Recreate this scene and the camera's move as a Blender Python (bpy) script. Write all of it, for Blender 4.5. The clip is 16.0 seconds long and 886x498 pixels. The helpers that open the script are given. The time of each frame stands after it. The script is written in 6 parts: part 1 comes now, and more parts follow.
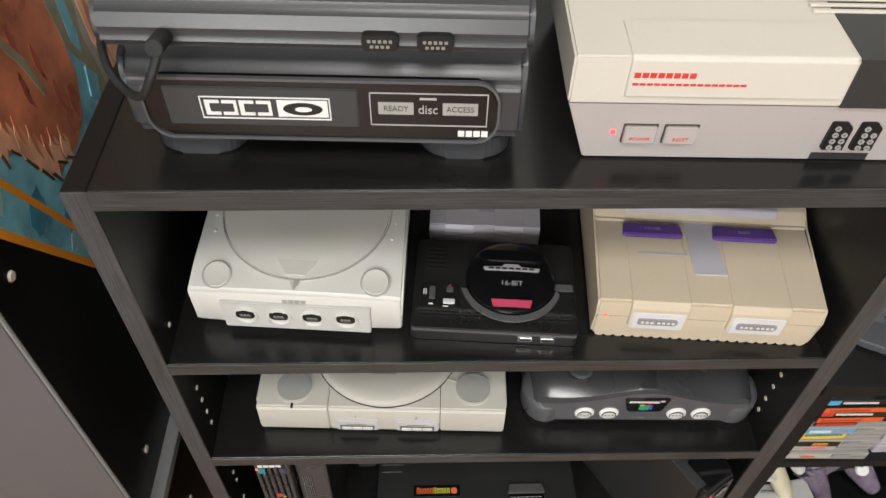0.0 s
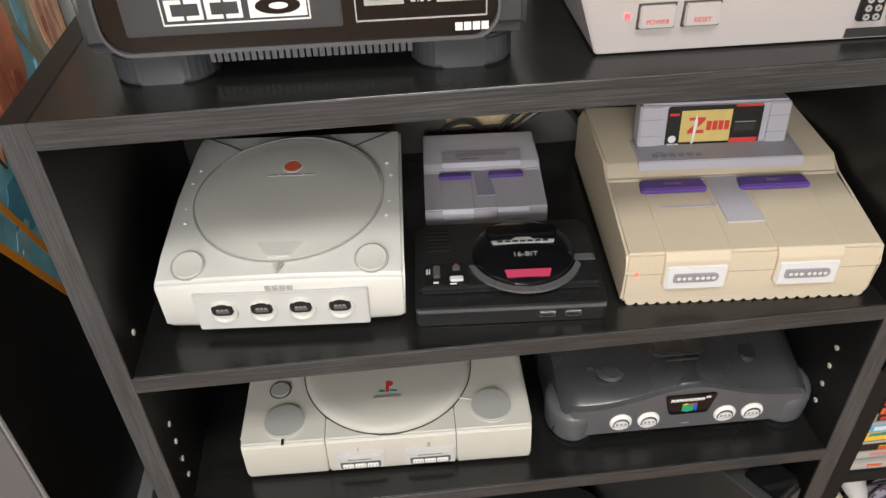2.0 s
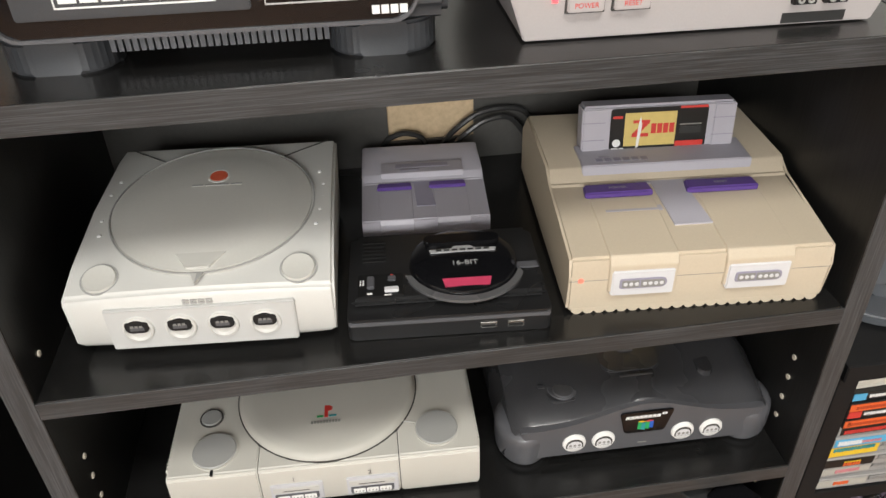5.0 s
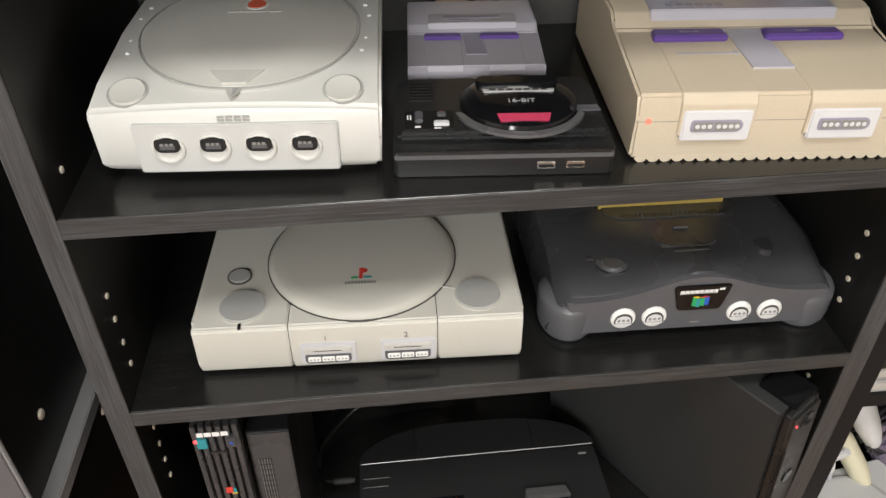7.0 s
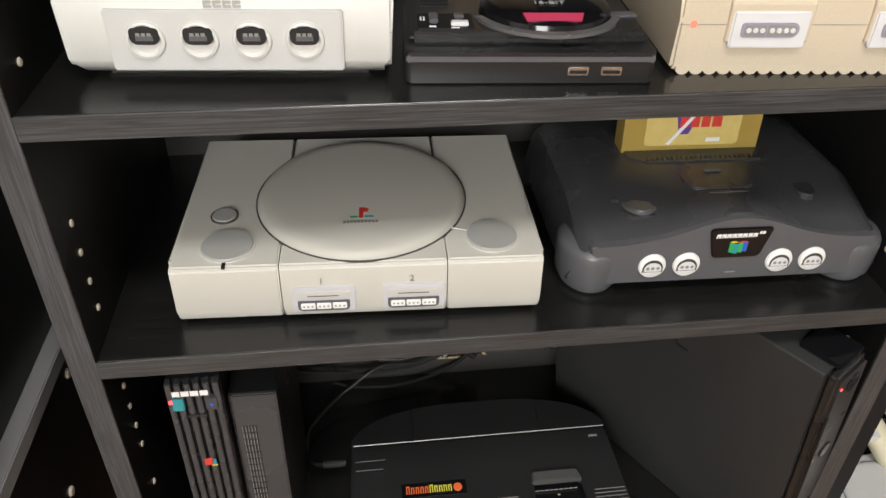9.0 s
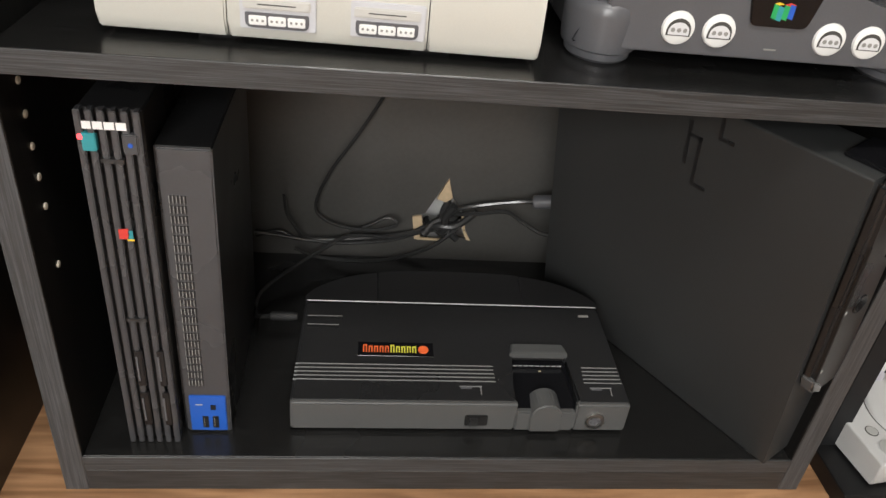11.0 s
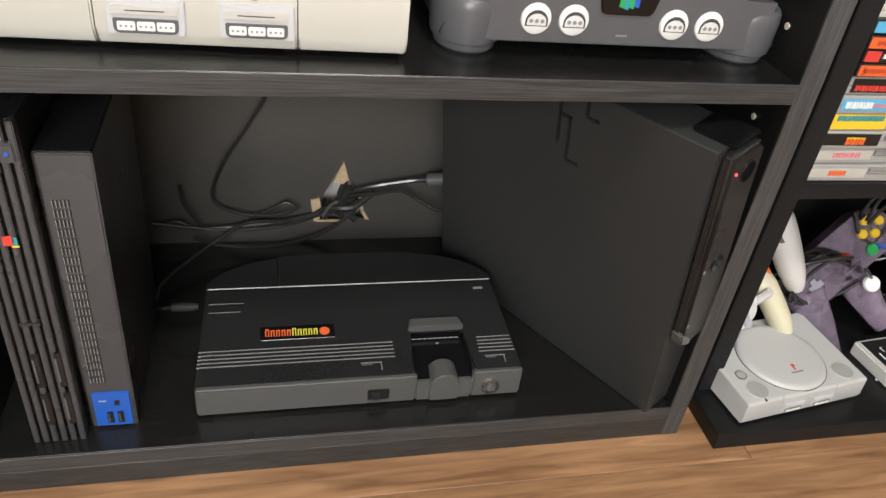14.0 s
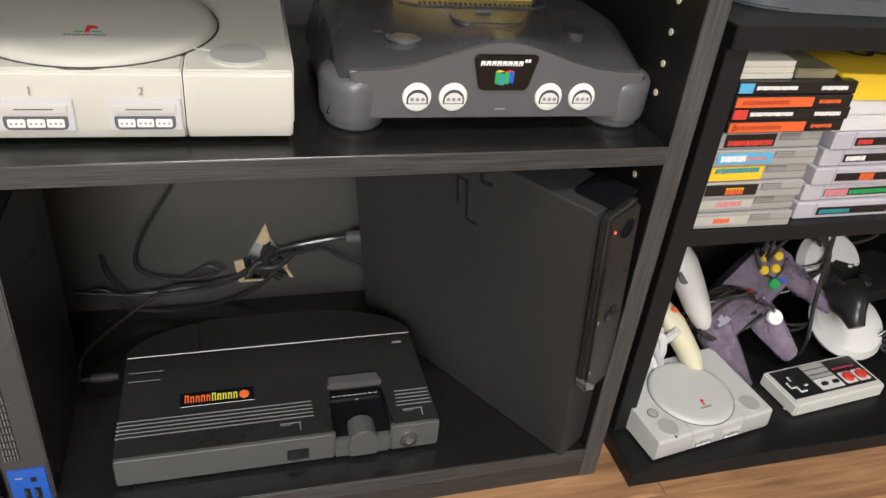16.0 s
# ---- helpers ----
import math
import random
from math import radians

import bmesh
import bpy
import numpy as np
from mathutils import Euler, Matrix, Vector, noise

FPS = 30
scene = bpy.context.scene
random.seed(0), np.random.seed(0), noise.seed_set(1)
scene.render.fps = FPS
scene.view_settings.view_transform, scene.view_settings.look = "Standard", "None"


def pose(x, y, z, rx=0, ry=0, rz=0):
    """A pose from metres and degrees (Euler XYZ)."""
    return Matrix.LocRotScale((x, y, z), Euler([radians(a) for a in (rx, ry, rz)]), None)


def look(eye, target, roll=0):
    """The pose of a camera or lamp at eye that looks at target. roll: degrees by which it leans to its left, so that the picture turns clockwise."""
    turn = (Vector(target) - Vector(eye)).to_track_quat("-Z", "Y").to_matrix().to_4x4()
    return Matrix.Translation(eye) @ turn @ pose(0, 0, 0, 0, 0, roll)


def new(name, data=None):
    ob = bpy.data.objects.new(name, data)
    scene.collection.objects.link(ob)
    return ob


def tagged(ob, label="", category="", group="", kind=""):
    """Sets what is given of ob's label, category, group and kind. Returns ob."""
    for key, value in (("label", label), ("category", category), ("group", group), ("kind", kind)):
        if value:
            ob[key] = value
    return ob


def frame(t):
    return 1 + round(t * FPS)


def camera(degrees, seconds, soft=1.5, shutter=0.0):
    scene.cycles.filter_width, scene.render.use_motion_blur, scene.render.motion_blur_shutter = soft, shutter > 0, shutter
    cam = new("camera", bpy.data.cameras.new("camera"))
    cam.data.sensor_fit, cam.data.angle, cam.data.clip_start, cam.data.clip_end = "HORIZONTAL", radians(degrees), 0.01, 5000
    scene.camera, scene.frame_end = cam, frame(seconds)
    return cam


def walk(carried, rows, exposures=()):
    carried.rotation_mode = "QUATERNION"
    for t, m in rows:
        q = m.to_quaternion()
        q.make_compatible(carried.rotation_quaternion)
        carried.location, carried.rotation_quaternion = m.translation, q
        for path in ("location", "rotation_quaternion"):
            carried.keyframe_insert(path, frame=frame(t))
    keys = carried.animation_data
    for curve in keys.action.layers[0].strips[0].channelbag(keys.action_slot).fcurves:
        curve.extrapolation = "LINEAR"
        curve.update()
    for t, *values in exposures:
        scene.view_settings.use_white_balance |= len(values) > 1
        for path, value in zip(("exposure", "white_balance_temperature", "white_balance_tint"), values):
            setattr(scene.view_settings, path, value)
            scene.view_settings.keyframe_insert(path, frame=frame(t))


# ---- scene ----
cam = camera(60.4, 16.0)
PATH = [
    (0, (0.226, -0.37, 1.126), (0.28, 0.946, -0.378), 1.4),
    (0.5, (0.149, -0.398, 1.091), (0.218, 0.995, -0.342), -1.0),
    (1, (0.122, -0.396, 1.037), (0.243, 1.067, -0.322), -1.5),
    (1.5, (0.152, -0.41, 0.982), (0.254, 1.109, -0.315), -2.2),
    (2, (0.202, -0.409, 0.967), (0.332, 1.161, -0.266), -2.2),
    (2.5, (0.225, -0.411, 0.95), (0.401, 1.202, -0.219), -2.1),
    (3, (0.237, -0.42, 0.936), (0.429, 1.221, -0.192), -2.4),
    (3.5, (0.238, -0.414, 0.935), (0.455, 1.236, -0.174), -2.0),
    (3.7, (0.234, -0.417, 0.924), (0.465, 1.245, -0.164), -1.7),
    (5.8, (0.228, -0.393, 0.926), (0.413, 1.217, -0.247), -1.2),
    (6, (0.219, -0.406, 0.922), (0.415, 1.213, -0.235), -0.3),
    (6.5, (0.217, -0.415, 0.905), (0.4, 1.18, -0.286), -0.2),
    (7, (0.201, -0.416, 0.826), (0.369, 1.164, -0.389), -0.2),
    (7.5, (0.177, -0.394, 0.791), (0.333, 1.169, -0.448), -0.3),
    (8, (0.17, -0.393, 0.782), (0.327, 1.163, -0.465), -0.2),
    (8.2, (0.168, -0.392, 0.778), (0.342, 1.168, -0.462), -0.0),
    (10.5, (0.219, -0.421, 0.575), (0.487, 1.256, -0.48), 3.2),
    (11, (0.204, -0.423, 0.526), (0.438, 1.232, -0.572), 6.6),
    (11.5, (0.21, -0.417, 0.52), (0.451, 1.235, -0.582), 6.9),
    (12, (0.215, -0.424, 0.518), (0.491, 1.226, -0.579), 6.7),
    (12.5, (0.219, -0.431, 0.523), (0.533, 1.204, -0.586), 6.8),
    (13, (0.216, -0.438, 0.526), (0.546, 1.18, -0.603), 6.9),
    (13.5, (0.213, -0.438, 0.535), (0.644, 1.126, -0.635), 8.3),
    (14, (0.225, -0.442, 0.554), (0.66, 1.136, -0.595), 7.4),
    (14.5, (0.235, -0.453, 0.577), (0.693, 1.152, -0.525), 6.2),
    (15, (0.247, -0.461, 0.587), (0.714, 1.147, -0.508), 6.4),
    (15.5, (0.264, -0.461, 0.593), (0.77, 1.145, -0.487), 6.1),
    (16, (0.269, -0.46, 0.595), (0.795, 1.143, -0.479), 6.3),
]
walk(cam, [(t, look(eye, target, roll)) for t, eye, target, roll in PATH], [(0, 0.08), (0.5, 0.15), (1.0, 0.22), (3.7, 0.24), (8.2, 0.26), (10.3, 0.32), (11, 0.36), (12.5, 0.54), (16, 0.48)])

# ==== world and light ====
world = bpy.data.worlds.new("room_world")
scene.world = world
world.use_nodes = True
world.node_tree.nodes["Background"].inputs[0].default_value = (0.75, 0.8, 0.9, 1)
world.node_tree.nodes["Background"].inputs[1].default_value = 0.05


def area_lamp(name, eye, target, sx, sy, power, colour):
    data = bpy.data.lights.new(name, "AREA")
    data.shape, data.size, data.size_y, data.energy, data.color = "RECTANGLE", sx, sy, power, colour
    ob = new(name, data)
    ob.matrix_world = look(eye, target)
    return ob


# ceiling light above the camera, and daylight from the window in the wall behind it
area_lamp("ceiling_lamp", (0.35, -1.0, 2.36), (0.35, -0.9, 0), 0.7, 0.4, 24, (1.0, 0.98, 0.94))
area_lamp("window_light", (-0.25, -2.96, 1.35), (0.3, 0.3, 0.6), 1.7, 1.3, 110, (0.99, 0.985, 0.97))

# ==== materials ====


def mat(name, colour, rough=0.5, metal=0.0, vary=0.06, scale=60.0, bump=0.0, spec=0.5, coarse=7.0, stretch=None, coat=0.0,
        transmit=0.0, alpha=1.0, random_tint=0.0):
    """A surface with variation at two scales (fine grain, broad wear) in colour and roughness."""
    m = bpy.data.materials.new(name)
    m.use_nodes = True
    nt = m.node_tree
    b = nt.nodes["Principled BSDF"]
    b.inputs["Metallic"].default_value = metal
    b.inputs["Specular IOR Level"].default_value = spec
    b.inputs["Coat Weight"].default_value = coat
    b.inputs["Coat Roughness"].default_value = 0.06
    b.inputs["Transmission Weight"].default_value = transmit
    b.inputs["Alpha"].default_value = alpha
    tc = nt.nodes.new("ShaderNodeTexCoord")
    mp = nt.nodes.new("ShaderNodeMapping")
    if stretch:
        mp.inputs["Scale"].default_value = stretch
    nt.links.new(tc.outputs["Object"], mp.inputs[0])
    fine, broad = nt.nodes.new("ShaderNodeTexNoise"), nt.nodes.new("ShaderNodeTexNoise")
    fine.inputs["Scale"].default_value, fine.inputs["Detail"].default_value = scale, 5
    broad.inputs["Scale"].default_value, broad.inputs["Detail"].default_value = coarse, 3
    nt.links.new(mp.outputs[0], fine.inputs["Vector"])
    nt.links.new(tc.outputs["Object"], broad.inputs["Vector"])
    mix = nt.nodes.new("ShaderNodeMath")
    mix.operation = "ADD"
    nt.links.new(fine.outputs["Fac"], mix.inputs[0])
    nt.links.new(broad.outputs["Fac"], mix.inputs[1])
    ramp = nt.nodes.new("ShaderNodeMapRange")
    ramp.inputs["From Min"].default_value, ramp.inputs["From Max"].default_value = 0.6, 1.4
    ramp.inputs["To Min"].default_value, ramp.inputs["To Max"].default_value = 1 - vary, 1 + vary
    nt.links.new(mix.outputs[0], ramp.inputs["Value"])
    hsv = nt.nodes.new("ShaderNodeHueSaturation")
    hsv.inputs["Color"].default_value = (*colour, 1)
    nt.links.new(ramp.outputs[0], hsv.inputs["Value"])
    if random_tint:
        info = nt.nodes.new("ShaderNodeObjectInfo")
        r2 = nt.nodes.new("ShaderNodeMapRange")
        r2.inputs["To Min"].default_value, r2.inputs["To Max"].default_value = 1 - random_tint, 1 + random_tint
        nt.links.new(info.outputs["Random"], r2.inputs["Value"])
        mul = nt.nodes.new("ShaderNodeMath")
        mul.operation = "MULTIPLY"
        nt.links.new(ramp.outputs[0], mul.inputs[0])
        nt.links.new(r2.outputs[0], mul.inputs[1])
        nt.links.new(mul.outputs[0], hsv.inputs["Value"])
    nt.links.new(hsv.outputs[0], b.inputs["Base Color"])
    rr = nt.nodes.new("ShaderNodeMapRange")
    rr.inputs["From Min"].default_value, rr.inputs["From Max"].default_value = 0.3, 0.7
    rr.inputs["To Min"].default_value, rr.inputs["To Max"].default_value = max(rough - 0.07, 0.02), min(rough + 0.07, 1)
    nt.links.new(broad.outputs["Fac"], rr.inputs["Value"])
    nt.links.new(rr.outputs[0], b.inputs["Roughness"])
    if bump:
        bp = nt.nodes.new("ShaderNodeBump")
        bp.inputs["Strength"].default_value, bp.inputs["Distance"].default_value = bump, 0.0006
        nt.links.new(fine.outputs["Fac"], bp.inputs["Height"])
        nt.links.new(bp.outputs[0], b.inputs["Normal"])
    return m


def glow(name, colour, strength):
    m = bpy.data.materials.new(name)
    m.use_nodes = True
    b = m.node_tree.nodes["Principled BSDF"]
    b.inputs["Base Color"].default_value = (*colour, 1)
    b.inputs["Emission Color"].default_value = (*colour, 1)
    b.inputs["Emission Strength"].default_value = strength
    return m


def wood_laminate(name, dark, light, along, rough, amount, fine=520, spec=0.5):
    """Black-brown oak foil: long streaks along one axis, broken by pores."""
    m = bpy.data.materials.new(name)
    m.use_nodes = True
    nt = m.node_tree
    b = nt.nodes["Principled BSDF"]
    tc = nt.nodes.new("ShaderNodeTexCoord")
    mp = nt.nodes.new("ShaderNodeMapping")
    b.inputs["Specular IOR Level"].default_value = spec
    s = [fine, fine, fine]
    s["xyz".index(along)] = 22
    mp.inputs["Scale"].default_value = s
    n1 = nt.nodes.new("ShaderNodeTexNoise")
    n1.inputs["Scale"].default_value, n1.inputs["Detail"].default_value, n1.inputs["Roughness"].default_value = 1.0, 4, 0.6
    n1.inputs["Distortion"].default_value = 0.4
    n2 = nt.nodes.new("ShaderNodeTexNoise")
    n2.inputs["Scale"].default_value, n2.inputs["Detail"].default_value = 9, 4
    nt.links.new(tc.outputs["Object"], mp.inputs[0])
    nt.links.new(mp.outputs[0], n1.inputs["Vector"])
    nt.links.new(tc.outputs["Object"], n2.inputs["Vector"])
    cr = nt.nodes.new("ShaderNodeValToRGB")
    cr.color_ramp.elements[0].position, cr.color_ramp.elements[0].color = 0.5 - 0.1 * amount, (*dark, 1)
    cr.color_ramp.elements[1].position, cr.color_ramp.elements[1].color = 0.78, (*light, 1)
    nt.links.new(n1.outputs["Fac"], cr.inputs[0])
    mx = nt.nodes.new("ShaderNodeMix")
    mx.data_type, mx.blend_type = "RGBA", "MULTIPLY"
    mx.inputs[0].default_value = 0.6
    nt.links.new(cr.outputs[0], mx.inputs[6])
    gr = nt.nodes.new("ShaderNodeMapRange")
    gr.inputs["To Min"].default_value, gr.inputs["To Max"].default_value = 0.5, 1.5
    nt.links.new(n2.outputs["Fac"], gr.inputs["Value"])
    nt.links.new(gr.outputs[0], mx.inputs[7])
    nt.links.new(mx.outputs[2], b.inputs["Base Color"])
    rr = nt.nodes.new("ShaderNodeMapRange")
    rr.inputs["To Min"].default_value, rr.inputs["To Max"].default_value = rough - 0.1, rough + 0.14
    nt.links.new(n2.outputs["Fac"], rr.inputs["Value"])
    nt.links.new(rr.outputs[0], b.inputs["Roughness"])
    bp = nt.nodes.new("ShaderNodeBump")
    bp.inputs["Strength"].default_value, bp.inputs["Distance"].default_value = 0.35, 0.0003
    nt.links.new(n1.outputs["Fac"], bp.inputs["Height"])
    nt.links.new(bp.outputs[0], b.inputs["Normal"])
    return m


BLACK = (0.012, 0.0115, 0.011)
m_lam_x = wood_laminate("black_laminate", (0.008, 0.0079, 0.0077), (0.017, 0.0167, 0.0162), "x", 0.22, 1)
m_lam_z = wood_laminate("black_laminate_upright", (0.008, 0.0079, 0.0077), (0.016, 0.0157, 0.0152), "z", 0.34, 1, 520, 0.25)
m_edge_x = wood_laminate("oak_edge_band", (0.026, 0.0268, 0.0275), (0.085, 0.089, 0.094), "x", 0.34, 0.6, 1400)
m_edge_z = wood_laminate("oak_edge_band_upright", (0.036, 0.037, 0.0385), (0.1, 0.105, 0.112), "z", 0.34, 0.7, 1400)
m_plinth = wood_laminate("black_oak_plinth", (0.016, 0.016, 0.016), (0.05, 0.05, 0.05), "x", 0.4, 1.1)
m_back = mat("black_hardboard", (0.062, 0.06, 0.056), 0.42, vary=0.12, scale=220, bump=0.1)
m_card = mat("raw_fibreboard", (0.5, 0.38, 0.24), 0.85, vary=0.2, scale=200, bump=0.4)
m_hole = mat("pin_hole_plug", (0.62, 0.57, 0.48), 0.5, vary=0.15)
m_black = mat("black_abs_plastic", (0.0155, 0.0155, 0.016), 0.31, vary=0.15, scale=400, bump=0.12)
m_gloss = mat("glossy_black_plastic", (0.006, 0.006, 0.007), 0.12, vary=0.1)
m_rubber = mat("black_rubber", (0.012, 0.012, 0.012), 0.7, vary=0.2)
m_void = mat("socket_black", (0.004, 0.004, 0.004), 0.6)
m_metal = mat("nickel_plate", (0.6, 0.59, 0.57), 0.25, 1.0)
m_offwhite = mat("off_white_plastic", (0.57, 0.565, 0.535), 0.42, vary=0.03, scale=900, bump=0.06)
m_offwhite_lid = mat("translucent_white_lid", (0.53, 0.52, 0.48), 0.33, vary=0.03, scale=500)
m_pale_part = mat("pale_grey_plastic", (0.5, 0.49, 0.46), 0.4, vary=0.04)
m_port_panel = mat("pale_port_panel", (0.5, 0.5, 0.485), 0.45, vary=0.03)
m_wedge = mat("smoky_lid_window", (0.54, 0.53, 0.49), 0.25, vary=0.05)
m_groove = mat("seam_shadow_gap", (0.05, 0.048, 0.043), 0.7)
m_orange = mat("orange_print", (0.55, 0.1, 0.05), 0.45)
m_warm = mat("warm_grey_plastic", (0.53, 0.515, 0.465), 0.5, vary=0.035, scale=1100, bump=0.12)
m_warm_lid = mat("warm_grey_lid", (0.46, 0.445, 0.4), 0.5, vary=0.03, scale=1100, bump=0.12)
m_port_lilac = mat("lilac_port_plate", (0.5, 0.5, 0.52), 0.42, vary=0.05)
m_port_white = mat("white_port_plastic", (0.74, 0.74, 0.72), 0.4, vary=0.03)
m_button = mat("button_grey", (0.34, 0.34, 0.325), 0.4, vary=0.04)
m_port = mat("port_light_grey", (0.62, 0.62, 0.63), 0.42, vary=0.05)
m_yellowed = mat("yellowed_abs_plastic", (0.54, 0.462, 0.35), 0.48, vary=0.05, scale=700, bump=0.1, coarse=5)
m_lilac = mat("lilac_grey_plastic", (0.42, 0.405, 0.45), 0.45, vary=0.03, scale=700, bump=0.06)
m_lilac_dark = mat("darker_lilac_plastic", (0.29, 0.275, 0.34), 0.45, vary=0.04)
m_purple = mat("purple_plastic", (0.11, 0.055, 0.27), 0.4, vary=0.06)
m_white = mat("white_print", (0.75, 0.75, 0.74), 0.5)
m_silver = mat("silver_print", (0.5, 0.5, 0.5), 0.35, 0.3)
m_maroon = mat("maroon_print", (0.42, 0.04, 0.09), 0.35)
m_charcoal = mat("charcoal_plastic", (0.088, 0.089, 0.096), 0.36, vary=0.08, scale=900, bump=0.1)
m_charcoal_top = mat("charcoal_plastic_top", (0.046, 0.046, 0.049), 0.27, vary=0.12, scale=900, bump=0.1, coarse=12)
m_crescent = mat("silver_grey_plastic", (0.1, 0.1, 0.102), 0.3, vary=0.05)
m_surround = mat("glossy_charcoal", (0.05, 0.05, 0.05), 0.12, vary=0.05)
m_gold = mat("gold_plastic", (0.5, 0.36, 0.09), 0.32, 0.35, vary=0.08)
m_grey_light = mat("light_console_grey", (0.58, 0.55, 0.49), 0.5, vary=0.04, scale=900, bump=0.12)
m_grey_mid = mat("mid_console_grey", (0.42, 0.385, 0.375), 0.5, vary=0.04, scale=900, bump=0.12)
m_band = mat("dark_console_band", (0.03, 0.03, 0.029), 0.5, vary=0.1)
m_red = mat("red_print", (0.58, 0.045, 0.035), 0.5)
m_green = mat("green_print", (0.02, 0.32, 0.09), 0.45)
m_blue = mat("blue_print", (0.02, 0.09, 0.45), 0.45)
m_yellow = mat("yellow_print", (0.75, 0.5, 0.03), 0.45)
m_teal = mat("teal_print", (0.03, 0.25, 0.28), 0.45)
m_gold_print = mat("gold_label_paper", (0.62, 0.48, 0.16), 0.45, vary=0.12, scale=120)
m_orange_print = mat("vermilion_paper", (0.7, 0.12, 0.03), 0.5, vary=0.06)
m_grey_print = mat("grey_print", (0.24, 0.235, 0.22), 0.5)
m_dark_print = mat("dark_label_paper", (0.012, 0.012, 0.012), 0.35)
m_port_blue = mat("blue_port_plate", (0.015, 0.09, 0.42), 0.35, vary=0.08)
m_led = glow("red_led", (1.0, 0.05, 0.06), 2.5)
m_led_soft = glow("soft_red_led", (0.9, 0.2, 0.14), 0.4)
m_wall = mat("painted_wall", (0.6, 0.6, 0.58), 0.8, vary=0.03, scale=150, bump=0.2)
m_ceiling = mat("white_ceiling", (0.78, 0.77, 0.74), 0.85, vary=0.02)
m_cable = mat("black_cable", (0.03, 0.03, 0.03), 0.22)
m_cable_g = mat("grey_cable", (0.12, 0.12, 0.12), 0.45)

# ==== mesh helpers ====


def part(name, bm, material, parent=None, label="", smooth=False):
    me = bpy.data.meshes.new(name)
    bmesh.ops.recalc_face_normals(bm, faces=bm.faces)
    bm.to_mesh(me)
    bm.free()
    me.materials.append(material)
    if smooth:
        for p in me.polygons:
            p.use_smooth = True
        me.set_sharp_from_angle(angle=radians(35))
    ob = new(name, me)
    if parent is not None:
        ob.parent = parent
    if label:
        ob["label"] = label
    return ob


def thing(name, m, label, category, group="", kind=""):
    ob = new(name)
    ob.empty_display_size = 0.02
    ob.matrix_basis = m
    return tagged(ob, label, category, group, kind)


def bev(bm, geom, width, seg=2, pick=None):
    edges = [e for e in geom if isinstance(e, bmesh.types.BMEdge) and (pick is None or pick(e))]
    if width > 0 and edges:
        bmesh.ops.bevel(bm, geom=edges, offset=width, segments=seg, affect="EDGES", clamp_overlap=True)


def hexa(bm, corners, b=0.0, seg=2):
    """A six-sided block from 8 corners: four below, four above, each counter-clockwise."""
    v = [bm.verts.new(c) for c in corners]
    f = [bm.faces.new([v[i] for i in q]) for q in ((3, 2, 1, 0), (4, 5, 6, 7), (0, 1, 5, 4), (1, 2, 6, 5), (2, 3, 7, 6), (3, 0, 4, 7))]
    bev(bm, list({e for x in f for e in x.edges}), b, seg)
    return bm


def box(x0, x1, y0, y1, z0, z1, b=0.0, seg=2, bm=None):
    bm = bm or bmesh.new()
    return hexa(bm, [(x0, y0, z0), (x1, y0, z0), (x1, y1, z0), (x0, y1, z0), (x0, y0, z1), (x1, y0, z1), (x1, y1, z1), (x0, y1, z1)], b, seg)


def prism(pts, a0, a1, axis="z", b=0.0, seg=2, bm=None):
    """A polygon drawn in the plane across an axis and pushed along it. z: (x, y), y: (x, z), x: (y, z)."""
    bm = bm or bmesh.new()

    def at(p, a):
        return {"z": (p[0], p[1], a), "y": (p[0], a, p[1]), "x": (a, p[0], p[1])}[axis]
    lo, hi = [bm.verts.new(at(p, a0)) for p in pts], [bm.verts.new(at(p, a1)) for p in pts]
    n = len(pts)
    f = [bm.faces.new(lo[::-1]), bm.faces.new(hi)] + [bm.faces.new((lo[i], lo[(i + 1) % n], hi[(i + 1) % n], hi[i])) for i in range(n)]
    bev(bm, list({e for x in f for e in x.edges}), b, seg)
    return bm


def rounded(x0, x1, y0, y1, r, n=5):
    """The corner points of a rounded rectangle; r: one radius or four (lower left, lower right, upper right, upper left)."""
    r = (r,) * 4 if isinstance(r, (int, float)) else r
    out = []
    for (cx, cy, a0), q in zip(((x0 + r[0], y0 + r[0], 180), (x1 - r[1], y0 + r[1], 270), (x1 - r[2], y1 - r[2], 0), (x0 + r[3], y1 - r[3], 90)), r):
        for i in range(n + 1):
            a = radians(a0 + 90 * i / n)
            out.append((cx + q * math.cos(a), cy + q * math.sin(a)))
    return out


def lathe(profile, c=(0, 0, 0), seg=48, axis="z", bm=None):
    """Turn (radius, height) points round an axis through c."""
    bm = bm or bmesh.new()
    rings = []
    for r, h in profile:
        ring = []
        if r < 1e-6:
            k = [(0.0, 0.0, h)]
        else:
            k = [(r * math.cos(2 * math.pi * i / seg), r * math.sin(2 * math.pi * i / seg), h) for i in range(seg)]
        for x, y, z in k:
            p = {"z": (x, y, z), "y": (x, -z, y), "x": (z, x, y)}[axis]
            ring.append(bm.verts.new((c[0] + p[0], c[1] + p[1], c[2] + p[2])))
        rings.append(ring)
    for a, b in zip(rings, rings[1:]):
        for i in range(seg):
            j = (i + 1) % seg
            if len(a) == 1 and len(b) == 1:
                continue
            if len(a) == 1:
                bm.faces.new((a[0], b[i], b[j]))
            elif len(b) == 1:
                bm.faces.new((a[i], a[j], b[0]))
            else:
                bm.faces.new((a[i], a[j], b[j], b[i]))
    return bm


